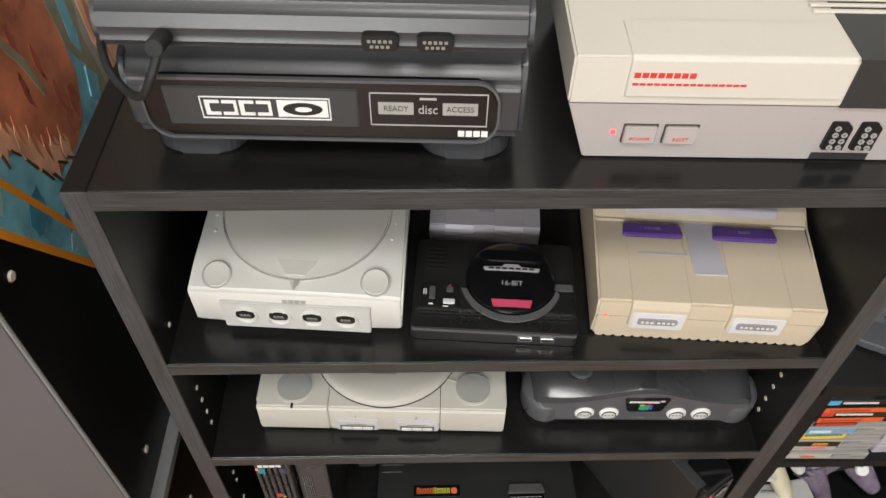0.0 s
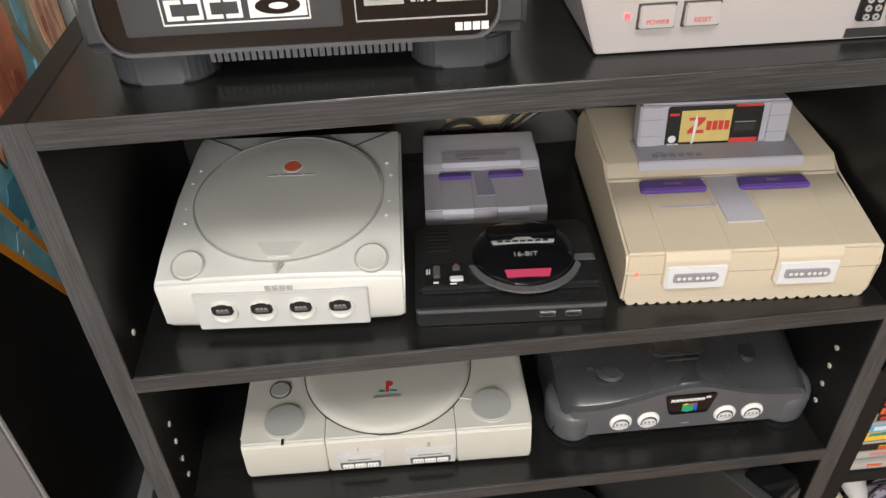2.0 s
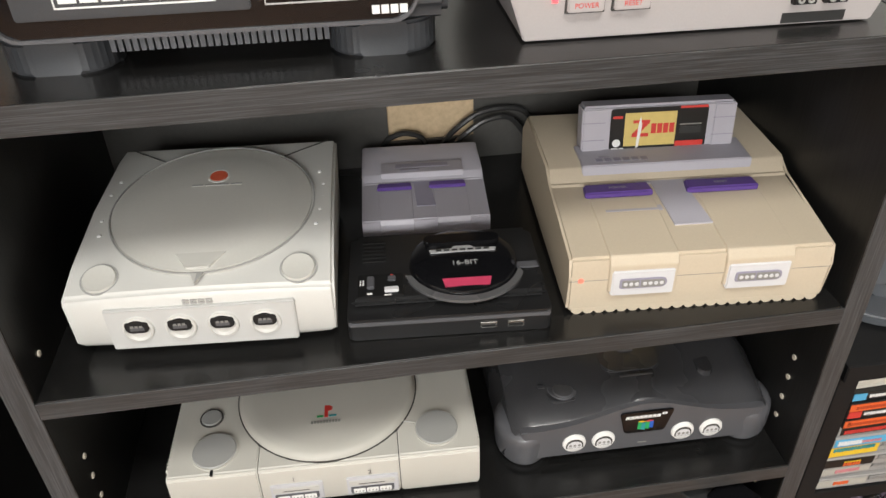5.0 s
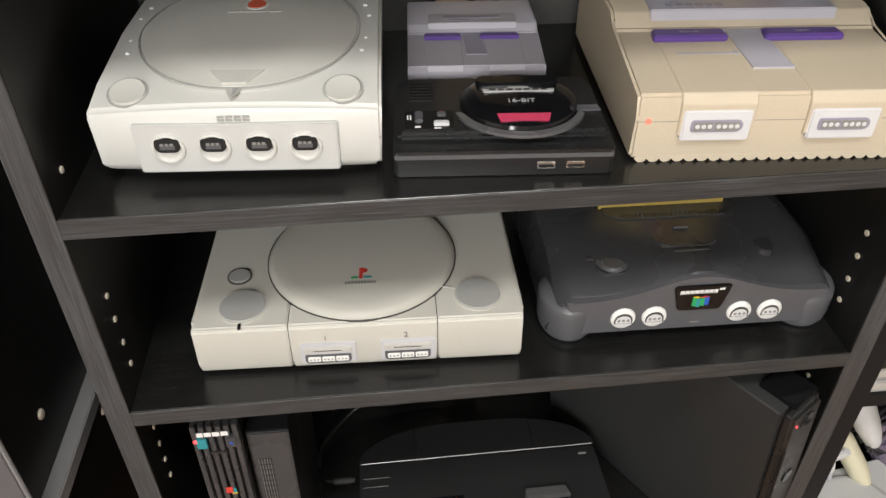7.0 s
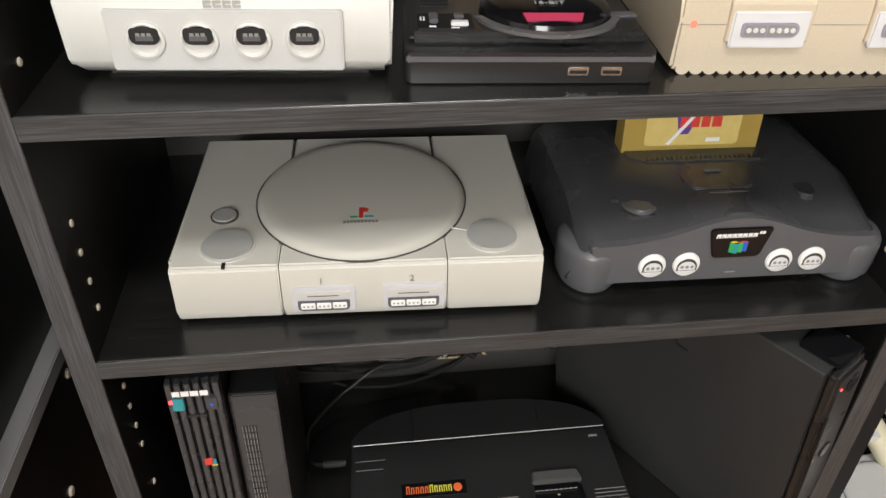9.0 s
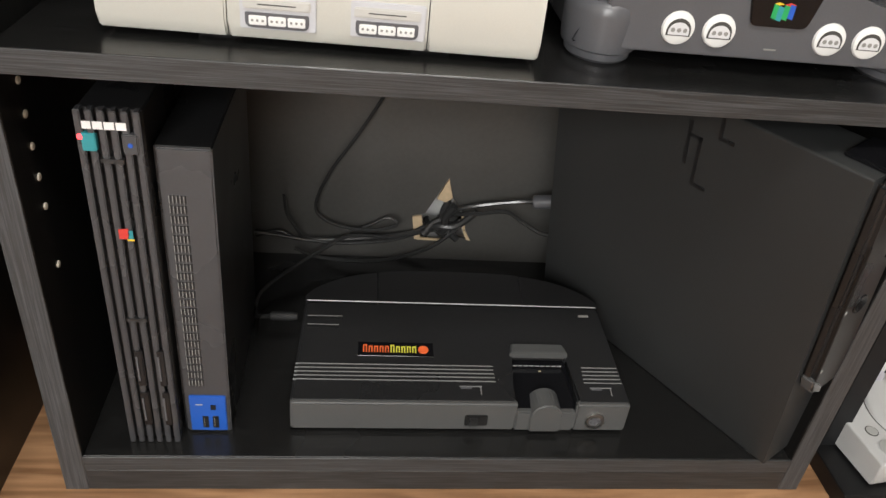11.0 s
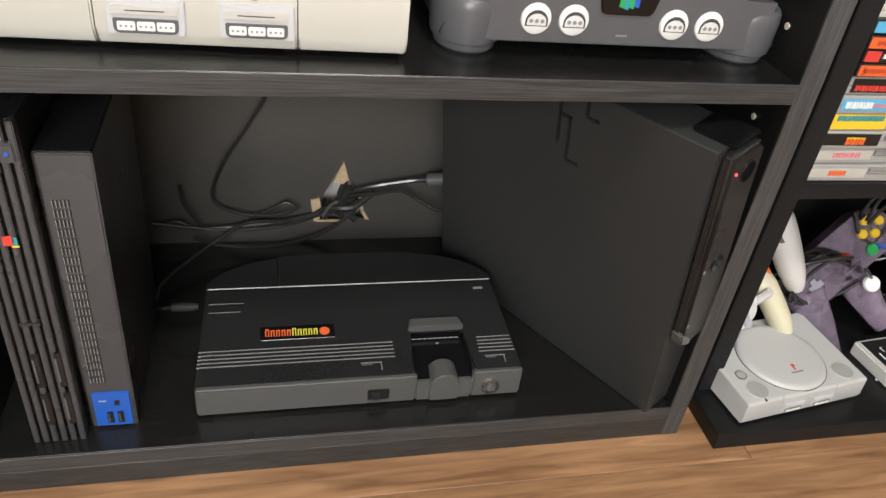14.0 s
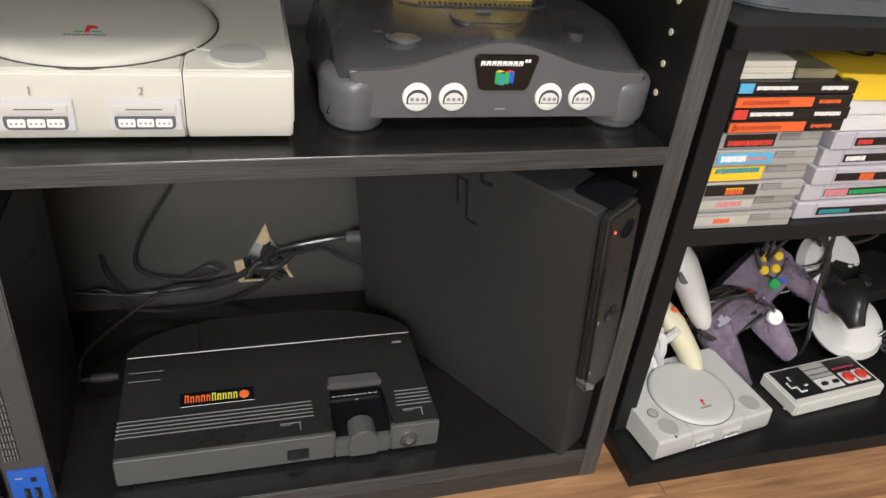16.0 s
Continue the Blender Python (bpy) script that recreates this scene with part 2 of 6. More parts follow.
def disc(r, h, c, axis="z", e=0.0006, seg=32, bm=None):
    e = min(e, h * 0.45, r * 0.4)
    return lathe([(0, 0), (r, 0), (r, h - e), (r - e, h), (0, h)], c, seg, axis, bm)


def ring(r0, r1, h, c, axis="z", seg=48, bm=None):
    return lathe([(r0, 0), (r1, 0), (r1, h), (r0, h), (r0, 0)], c, seg, axis, bm)


def tilt(bm, degrees, y, z):
    """Tip a mesh about the x direction through (y, z)."""
    bmesh.ops.transform(bm, matrix=Matrix.Translation((0, y, z)) @ Matrix.Rotation(radians(degrees), 4, "X") @ Matrix.Translation((0, -y, -z)), verts=bm.verts)
    return bm


def tube(points, r, seg=8, steps=6, bm=None):
    """A round cable through the points, smoothly bent."""
    p = [Vector(q) for q in points]
    p = [2 * p[0] - p[1]] + p + [2 * p[-1] - p[-2]]
    line = []
    for i in range(1, len(p) - 2):
        for k in range(steps):
            t = k / steps
            a, b, c, d = p[i - 1:i + 3]
            line.append(0.5 * (2 * b + (c - a) * t + (2 * a - 5 * b + 4 * c - d) * t * t + (3 * b - a - 3 * c + d) * t ** 3))
    line.append(p[-2])
    bm = bm or bmesh.new()
    rings, side = [], None
    for i, q in enumerate(line):
        d = (line[min(i + 1, len(line) - 1)] - line[max(i - 1, 0)]).normalized()
        side = d.orthogonal().normalized() if side is None else (side - d * side.dot(d)).normalized()
        up = d.cross(side)
        rings.append([bm.verts.new(q + r * (math.cos(2 * math.pi * k / seg) * side + math.sin(2 * math.pi * k / seg) * up)) for k in range(seg)])
    for a, b in zip(rings, rings[1:]):
        for k in range(seg):
            bm.faces.new((a[k], a[(k + 1) % seg], b[(k + 1) % seg], b[k]))
    bm.faces.new(rings[0][::-1]), bm.faces.new(rings[-1])
    return bm


def lettering(text, size, m, material, parent, name="lettering"):
    """Words in the built-in font as a thin mesh under their thing."""
    cu = bpy.data.curves.new(name, "FONT")
    cu.body, cu.size, cu.extrude, cu.align_x, cu.align_y = text, size, 0.00015, "CENTER", "CENTER"
    tmp = bpy.data.objects.new(name, cu)
    me = bpy.data.meshes.new_from_object(tmp)
    bpy.data.objects.remove(tmp)
    me.transform(m)
    me.materials.clear()
    me.materials.append(material)
    ob = new(name, me)
    ob.parent = parent
    return ob


FRONT = Matrix.Rotation(radians(90), 4, "X")


def bars(spans, y, z0, z1, material, parent, name="print_bar", t=0.0004, axis="y"):
    """Unreadable print: small flat bars on a front face (axis y) or a top face (axis z, where y is the height)."""
    bm = bmesh.new()
    for a, b in spans:
        if axis == "y":
            box(a, b, y - t, y, z0, z1, bm=bm)
        else:
            box(a, b, z0, z1, y, y + t, bm=bm)
    return part(name, bm, material, parent)


# ==== the room ====
def structure(name, bm, material, label, category):
    return tagged(part(name, bm, material), label, category, kind="structure")


structure("wall_north", box(-2.0, 3.0, 0.34, 0.44, 0, 2.4), m_wall, "plain painted wall behind the shelves", "wall")
structure("wall_south", box(-2.0, 3.0, -3.1, -3.0, 0, 2.4), m_wall, "plain painted wall behind the viewer", "wall")
structure("wall_west", box(-2.1, -2.0, -3.1, 0.44, 0, 2.4), m_wall, "plain painted side wall of the room", "wall")
structure("wall_east", box(3.0, 3.1, -3.1, 0.44, 0, 2.4), m_wall, "plain painted side wall of the room", "wall")
structure("ceiling", box(-2.1, 3.1, -3.1, 0.44, 2.4, 2.5), m_ceiling, "plain white ceiling of the room", "ceiling")

# ==== the bookcase ====
W, DEPTH, TOP = 0.59, 0.30, 0.763
PT = 0.018
bookcase = thing("bookcase", pose(0, 0, 0), "low black-brown oak-effect bookcase holding game consoles", "bookcase")


def board(name, x0, x1, z0, z1, y0=0.0, y1=DEPTH):
    b = part(name, box(x0, x1, y0 + 0.001, y1, z0, z1, 0.0008, 1), m_lam_x, bookcase)
    part("edge_band", box(x0, x1, y0 - 0.0004, y0 + 0.001, z0, z1, 0.0003, 1), m_edge_x, b, "grey-streaked oak edge band")
    return b


def upright(name, x0, x1):
    b = part(name, box(x0, x1, 0.001, DEPTH, 0, TOP, 0.0008, 1), m_lam_z, bookcase)
    part("edge_band", box(x0, x1, -0.0004, 0.001, 0, TOP, 0.0003, 1), m_edge_z, b, "grey-streaked oak edge band")
    return b


S2, S3, S4 = 0.549, 0.366, 0.038
sides = [upright("side_panel", -PT, 0), upright("side_panel", W, W + PT)]
board("top_board", 0, W, 0.745, TOP)
board("shelf", 0, W, S2 - 0.015, S2)
board("shelf", 0, W, S3 - 0.015, S3)
board("bottom_board", 0, W, S4 - 0.015, S4)
part("plinth", box(0, W, 0.0, 0.016, 0, S4 - 0.0154, 0.0003, 1), m_plinth, bookcase)
# back board with a ragged hole broken through for the cables
HX, HZ = 0.303, 0.078
random.seed(3)
outline = [(HX, HZ + 0.065), (HX + 0.006, HZ + 0.042), (HX + 0.021, HZ + 0.02), (HX + 0.024, HZ + 0.002), (HX + 0.031, HZ - 0.012), (HX + 0.012, HZ - 0.010), (HX - 0.012, HZ - 0.014),
           (HX - 0.032, HZ - 0.013), (HX - 0.036, HZ + 0.016), (HX - 0.022, HZ + 0.02), (HX - 0.012, HZ + 0.04)]
bm = bmesh.new()
rim = [(0, 0), (W, 0), (W, S3 - 0.015), (0, S3 - 0.015)]
ov, iv = [bm.verts.new((x, 0.292, z)) for x, z in rim], [bm.verts.new((x, 0.292, z)) for x, z in outline]
edges = [bm.edges.new((a[i], a[(i + 1) % len(a)])) for a in (ov, iv) for i in range(len(a))]
bmesh.ops.triangle_fill(bm, use_beauty=True, edges=edges)
geo = bmesh.ops.extrude_face_region(bm, geom=bm.faces[:])
bmesh.ops.translate(bm, vec=(0, 0.004, 0), verts=[v for v in geo["geom"] if isinstance(v, bmesh.types.BMVert)])
part("back_panel", bm, m_back, bookcase)
# broken, bare edges of the hole
for flap in ([(0.0, 0.065), (0.006, 0.042), (-0.001, 0.036), (-0.011, 0.04)], [(-0.036, 0.016), (-0.026, 0.018), (-0.024, 0.006), (-0.026, -0.011), (-0.032, -0.013)],
             [(0.021, 0.02), (0.024, 0.002), (0.021, 0.003), (0.018, 0.019)], [(0.024, 0.001), (0.031, -0.012), (0.026, -0.011), (0.021, 0.001)], [(-0.03, -0.0135), (0.0, -0.0135), (-0.002, -0.0115), (-0.028, -0.011)]):
    part("torn_edge", prism([(HX + x, HZ + z) for x, z in flap], 0.2895, 0.2915, "y"), m_card, bookcase, "torn pale fibreboard at the cable hole")
part("back_panel", box(0, W, 0.292, 0.296, S3, S2 - 0.015), m_back, bookcase)
# the upper back board is cut away behind the small console
prism_pts = [(0, S2), (W, S2), (W, 0.745), (0.356, 0.745), (0.356, 0.574), (0.269, 0.574), (0.269, 0.745), (0, 0.745)]
part("back_panel", prism(prism_pts, 0.292, 0.296, "y"), m_back, bookcase)
part("cable_cutout", box(0.262, 0.363, 0.2965, 0.2995, 0.568, 0.745), m_card, bookcase, "pale bare cut-out for cables")
# rows of shelf-pin holes with pale rims
pin = bmesh.new()
disc(0.0026, 0.0012, (0, 0, 0), "x", seg=12, bm=pin)
pin_l = part("pin_hole", pin, m_hole, sides[0])
pins = []
for z in (0.568, 0.335, 0.313, 0.291, 0.269, 0.247, 0.2, 0.46, 0.437, 0.413, 0.39):
    pins.append((0.0, 0.031, z))
    if z != 0.568:
        pins.append((W - 0.0012, 0.035, z + 0.006 if z > 0.35 else z - 0.016 + 0.006))
for z in (0.12, 0.09, 0.145):
    pins.append((0.0, 0.262, z))
pin_l.location = pins[0]
for i, p in enumerate(pins[1:]):
    o = new("pin_hole", pin_l.data)
    o.parent, o.location = (sides[0] if p[0] < 0.1 else sides[1]), p


# ==== consoles on the upper shelf ====
def white_disc_console(m):
    t = thing("game_console", m, "off-white disc console with round lid and four ports on shelf", "game console", "consoles on the bookcase")
    w0, w1, d = 0.0945, 0.0905, 0.186
    # side profile: undercut front, gently rising top
    prof = [(0.013, 0.004), (0.003, 0.0105), (0.0, 0.0155), (0.0008, 0.0475), (0.0035, 0.0525), (0.03, 0.0612), (0.09, 0.0718), (0.162, 0.0765), (0.18, 0.0755), (d, 0.069), (d, 0.006)]
    bm = bmesh.new()
    nx = 16
    rows = []
    for k in range(nx + 1):
        u = -1 + 2 * k / nx
        row = []
        for i, (y, z) in enumerate(prof):
            w = w0 + (w1 - w0) * y / d - (0.0035 if z < 0.014 else 0.0)
            arch = 0.0042 * (1 - u * u) if i in (3, 4) else (0.0022 * (1 - u * u) if i == 5 else 0.0)
            bow = -0.0022 * (1 - u * u) if i < 5 else 0.0
            row.append(bm.verts.new((u * w, y + bow, z + arch)))
        rows.append(row)
    n = len(prof)
    bm.faces.new(rows[0])
    bm.faces.new(rows[-1][::-1])
    for p, q in zip(rows, rows[1:]):
        for i in range(n):
            bm.faces.new((p[i], q[i], q[(i + 1) % n], p[(i + 1) % n]))
    bmesh.ops.recalc_face_normals(bm, faces=bm.faces)
    bev(bm, bm.edges[:], 0.0024, 3, lambda e: e.calc_face_angle(0) > 0.6)
    part("body", bm, m_offwhite, t, smooth=True)
    part("base", box(-0.08, 0.08, 0.02, d - 0.012, 0.0, 0.0085, 0.002), m_pale_part, t)
    cy, sl = 0.0885, 6.6
    # round lid, tipped with the sloping top
    zt = 0.0712
    bm = lathe([(0, 0.0036), (0.03, 0.0035), (0.058, 0.003), (0.0605, 0.0024), (0.0755, 0.0008), (0.077, -0.003)], (0, cy, zt), 64)
    lid = part("lid", tilt(bm, sl, cy, zt), m_offwhite_lid, t, "round translucent off-white disc lid", True)
    part("lid_seam", tilt(ring(0.077, 0.0779, 0.0011, (0, cy, zt - 0.0002), seg=64), sl, cy, zt), m_button, t)
    bm = bmesh.new()
    prism([(-0.018, -0.0585), (0.018, -0.0585), (0.008, -0.0735), (-0.008, -0.0735)], 0.0006, 0.0029, "z", bm=bm)
    bmesh.ops.translate(bm, vec=(0, cy, zt), verts=bm.verts)
    part("window_wedge", tilt(bm, sl, cy, zt), m_wedge, lid, "slightly greyer wedge window")
    tip = part("pointer", tilt(prism([(-0.0048, cy - 0.078), (0.0048, cy - 0.078), (0, cy - 0.0885)], zt - 0.0004, zt + 0.001, "z"), sl, cy, zt), m_pale_part, t)
    part("pointer_edge", tilt(prism([(0.0, cy - 0.0785), (0.0044, cy - 0.0785), (0, cy - 0.0875)], zt + 0.001, zt + 0.0013, "z"), sl, cy, zt), m_button, tip)
    # printed emblem: a warm round mark over a bar
    em = tilt(lathe([(0, 0.0041), (0.0066, 0.0042), (0.007, 0.0034)], (0.0, cy + 0.033, zt), 32), sl, cy, zt)
    part("emblem", em, m_orange, lid, "round orange emblem")
    part("emblem_halo", tilt(ring(0.0074, 0.0087, 0.0009, (0.0, cy + 0.033, zt + 0.0032), seg=32), sl, cy, zt), m_offwhite, lid)
    for x0, x1 in ((-0.0195, -0.011), (-0.009, 0.009), (0.011, 0.0195)):
        part("wordmark", tilt(box(x0, x1, cy + 0.0205, cy + 0.0222, zt + 0.003, zt + 0.0041), sl, cy, zt), m_button, lid)
    for sx in (-1, 1):
        bm = lathe([(0.0, 0.0016), (0.009, 0.0018), (0.0112, 0.0022), (0.012, 0.001), (0.0122, -0.003)], (sx * 0.0695, 0.0165, 0.0584), 32)
        b = part("button", tilt(bm, 18, 0.0165, 0.0584), m_offwhite_lid, t, smooth=True)
        part("button_ring", tilt(ring(0.0122, 0.0134, 0.0012, (sx * 0.0695, 0.0165, 0.0581), seg=32), 18, 0.0165, 0.0584), m_button, b)
        for i, (dx, dy) in enumerate(((0.0815, 0.060), (0.0838, 0.077), (0.0855, 0.093), (0.0848, 0.109), (0.0812, 0.126))):
            part("stud", disc(0.0017, 0.0013, (sx * (dx - 0.0015), dy, 0.0668 + 0.0077 * i / 4), seg=10), m_white, t)
        part("seam", tube([(sx * 0.0465, 0.151, 0.0768), (sx * 0.083, 0.179, 0.0762)], 0.0006, 6, 2), m_groove, t)
    # port block, set a little proud of the front
    block = part("port_panel", prism([(-0.0655, 0.0105), (0.0655, 0.0105), (0.066, 0.0455), (-0.066, 0.0455)], -0.0042, 0.008, "y", 0.0009), m_port_panel, t, "very pale grey port panel")
    for i in range(4):
        x = -0.0445 + 0.0296 * i
        p = part("controller_port", lathe([(0.0, 0.0004), (0.0078, 0.0004), (0.0092, 0.0022), (0.0106, 0.0018), (0.0112, 0.0)], (x, -0.0042, 0.0288), 28, "y"), m_offwhite, block, smooth=True)
        q = part("socket", prism(rounded(x - 0.0082, x + 0.0082, 0.0268, 0.0365, (0.0042, 0.0042, 0.0026, 0.0026), 4), -0.0066, -0.0036, "y"), m_void, p, "black D-shaped socket")
        part("tongue", box(x - 0.0048, x + 0.0048, -0.0071, -0.0064, 0.0292, 0.0322), m_charcoal, q)
        bars([(x - 0.0042, x - 0.002), (x - 0.001, x + 0.001), (x + 0.002, x + 0.0042)], -0.0071, 0.0321, 0.0338, m_grey_print, q, "contact")
    for i in range(4):
        x = -0.0105 + 0.0054 * i
        part("wordmark", prism([(x, 0.0463), (x + 0.0045, 0.0463), (x + 0.0045, 0.0478), (x + 0.0015, 0.0478), (x + 0.0015, 0.0488), (x + 0.0045, 0.0488), (x + 0.0045, 0.0503), (x, 0.0503)], -0.0022, -0.001, "y"), m_button, t)
    bars([(0.069, 0.0865)], 0.0007, 0.0335, 0.0345, m_button, t)
    bars([(0.0745, 0.0935)], 0.0009, 0.0312, 0.032, m_button, t)
    part("seam", box(-0.0915, -0.066, 0.0002, 0.004, 0.0178, 0.0183), m_button, t)
    part("seam", box(0.066, 0.0915, 0.0002, 0.004, 0.0178, 0.0183), m_button, t)
    return t


def mini_black_console(m):
    t = thing("mini_console", m, "small glossy black retro game console with round dome, on the shelf", "game console", "consoles on the bookcase")
    w, d = 0.075, 0.104
    part("body", prism(rounded(-w, w, 0, d, 0.004), 0.001, 0.020, "z", 0.0018), m_black, t, smooth=True)
    part("upper_deck", prism([(-0.072, 0.014), (0.073, 0.014), (0.071, 0.102), (-0.071, 0.102)], 0.019, 0.0265, "z", 0.003), m_black, t, smooth=True)
    part("front_lip", box(-w + 0.001, w - 0.001, -0.0008, 0.004, 0.0135, 0.0185, 0.001), m_charcoal, t)
    cx, cy = 0.0145, 0.0495
    part("crescent", prism([(cx + 0.0472 * math.cos(radians(a)), cy + 0.002 + 0.0472 * math.sin(radians(a))) for a in range(194, 348, 7)] +
                           [(cx + 0.043 * math.cos(radians(a)), cy + 0.004 + 0.043 * math.sin(radians(a))) for a in range(346, 192, -7)], 0.0265, 0.0288, "z", 0.0006, 1), m_crescent, t, "grey crescent rim")
    dome = part("dome", lathe([(0, 0.0095), (0.02, 0.009), (0.036, 0.0075), (0.041, 0.005), (0.0425, 0.0)], (cx, cy + 0.004, 0.0262), 56), m_gloss, t, "glossy black round dome", True)
    part("cartridge_flap", prism(rounded(cx - 0.03, cx + 0.03, cy + 0.018, cy + 0.030, 0.005), 0.034, 0.0375, "z", 0.0012), m_gloss, dome)
    bm = prism([(cx - 0.025, cy + 0.007), (cx + 0.025, cy + 0.007), (cx + 0.026, cy + 0.0105), (cx + 0.009, cy + 0.0115), (cx + 0.006, cy + 0.0145), (cx - 0.006, cy + 0.0145), (cx - 0.009, cy + 0.0115), (cx - 0.026, cy + 0.0105)], 0.0352, 0.0362, "z")
    part("badge", bm, m_silver, dome, "silver badge")
    bars([(cx - 0.021 + 0.0062 * i, cx - 0.0165 + 0.0062 * i) for i in range(7)], 0.0362, cy + 0.0082, cy + 0.0102, m_dark_print, dome, axis="z")
    lettering("16-BIT", 0.0075, Matrix.Translation((cx, cy - 0.008, 0.0362)), m_silver, dome)
    bm = prism([(cx - 0.0165, cy - 0.033), (cx + 0.0165, cy - 0.033), (cx + 0.0185, cy - 0.026), (cx - 0.0185, cy - 0.026)], 0.0, 0.0012, "z")
    bmesh.ops.translate(bm, vec=(0, 0, 0.0336), verts=bm.verts)
    part("stripe", tilt(bm, 20, cy - 0.0295, 0.034), m_maroon, dome, "maroon stripe")
    pan = part("control_panel", box(-0.067, -0.033, 0.016, 0.044, 0.0262, 0.0285, 0.0008), m_void, t)
    part("volume_slider", box(-0.060, -0.0545, 0.024, 0.038, 0.0285, 0.0315, 0.0008), m_charcoal, pan)
    part("power_switch", box(-0.047, -0.0365, 0.0195, 0.0245, 0.0285, 0.0312, 0.0006), m_port, pan, "pale grey switch")
    part("reset_button", box(-0.0445, -0.0385, 0.033, 0.039, 0.0285, 0.0305, 0.0006), m_charcoal, pan)
    part("indicator", disc(0.0012, 0.0004, (-0.0415, 0.0412, 0.0285), seg=8), m_red, pan)
    bars([(-0.0655, -0.0645), (-0.0635, -0.0625)], 0.0286, 0.03, 0.036, m_white, pan, axis="z")
    bars([(-0.06, -0.056)], 0.0286, 0.0185, 0.0202, m_white, pan, axis="z")
    bars([(-0.047, -0.042)], 0.0286, 0.0167, 0.0178, m_white, pan, axis="z")
    for i in range(6):
        part("vent_slot", box(-0.064, -0.046, 0.062 + 0.005 * i, 0.0645 + 0.005 * i, 0.0265, 0.0274), m_void, t)
    part("side_wing", prism([(0.051, 0.042), (0.072, 0.042), (0.071, 0.05), (0.056, 0.05)], 0.0265, 0.028, "z", 0.0005), m_charcoal, t)
    for x in (0.022, 0.042):
        u = part("usb_port", box(x, x + 0.0125, -0.0012, 0.002, 0.006, 0.0115, 0.0004), m_metal, t, "bright metal USB port")
        part("socket", box(x + 0.0012, x + 0.0113, -0.0015, -0.001, 0.0075, 0.0095), m_void, u)
    return t


def cartridge_console(m, w, d, h, body, grey, dark, name, label, group, cart=False, s=1.0, step=0.445):
    """Stepped cartridge console with two purple sliders and a grey centre strip; s scales the details."""
    t = thing(name, m, label, "game console", group)
    ys = step * d
    ft, fm, rt = 0.71 * h, 0.83 * h, h
    prof = [(0.0015 * s, 0.0028 * s), (0.0, 0.035 * s), (0.002 * s, ft), (ys - 0.008 * s, fm), (ys, rt - 0.004 * s), (ys + 0.006 * s, rt), (d * 0.9, rt), (d, rt * 0.7), (d, 0.004 * s)]
    bm = prism(prof, -w, w, "x")
    bev(bm, bm.edges[:], 0.0022 * s, 2)
    part("body", bm, body, t, smooth=True)
    if cart:
        for i in range(22):
            x = -w + 0.004 + i * (2 * w - 0.008) / 22
            e = (2 * w - 0.008) / 22
            part("base_rib", prism([(x, 0.0055), (x, 0.0022)] + [(x + e * (0.5 - 0.42 * math.cos(radians(a))), 0.0022 - 0.0022 * math.sin(radians(a))) for a in range(0, 181, 30)] + [(x + e, 0.0022), (x + e, 0.0055)], 0.0012, d - 0.01, "y"), body, t)
    else:
        part("base", box(-w + 0.004, w - 0.004, 0.006, d - 0.006, 0, 0.006), grey, t)
    slope = math.degrees(math.atan2(fm - ft, ys))
    zt = lambda y: ft + (fm - ft) * y / (ys - 0.008 * s)
    # raised rear deck in lilac-grey with the slot
    sw = (0.0705 if cart else 0.066) * s
    part("slot_deck", prism([(ys - 0.004 * s, fm), (ys - 0.001 * s, rt + 0.001), (ys + 0.034 * s, rt + 0.0022 * s), (ys + 0.036 * s, rt - 0.004 * s), (ys + 0.02 * s, fm)], -sw, sw, "x", 0.0008 * s), grey, t, "lilac-grey slot deck")
    if not cart:
        part("slot_flap", box(-0.043 * s, 0.043 * s, ys + 0.015 * s, ys + 0.028 * s, rt + 0.0005, rt + 0.0028 * s, 0.0004), dark, t)
        bars([(-0.035 * s, -0.004 * s)], rt + 0.0016, ys + 0.004 * s, ys + 0.009 * s, dark, t, axis="z")
    # centre strip that widens to the front of the deck
    bm = prism([(-0.0125 * s, 0.034 * s), (0.017 * s, 0.034 * s), (0.0105 * s, ys - 0.011 * s), (0.03 * s, ys - 0.0105 * s), (0.03 * s, ys + 0.002 * s), (-0.028 * s, ys + 0.002 * s), (-0.028 * s, ys - 0.0105 * s), (-0.0155 * s, ys - 0.011 * s)], -0.002, 0.0012 * s, "z")
    bmesh.ops.transform(bm, matrix=Matrix.Translation((0, 0, ft)) @ Matrix.Rotation(math.atan2(fm - ft, ys - 0.008 * s), 4, "X"), verts=bm.verts)
    part("centre_strip", bm, grey if cart else dark, t)
    for a, b, nm in ((-0.0735, -0.0185, "power_slider"), (0.009, 0.0675, "reset_slider")):
        bm = prism([(a * s, ys - 0.028 * s), (b * s, ys - 0.028 * s), (b * s - 0.0015 * s, ys - 0.014 * s), (a * s + 0.0015 * s, ys - 0.014 * s)], zt(ys - 0.02 * s) - 0.001, zt(ys - 0.02 * s) + 0.0048 * s, "z", 0.0012 * s)
        sl = part(nm, bm, m_purple, t, "purple slider")
        if cart:
            lettering("POWER" if a < 0 else "RESET", 0.0042, Matrix.Translation(((a + b) / 2, ys - 0.021, zt(ys - 0.02) + 0.005)), m_lilac_dark, sl)
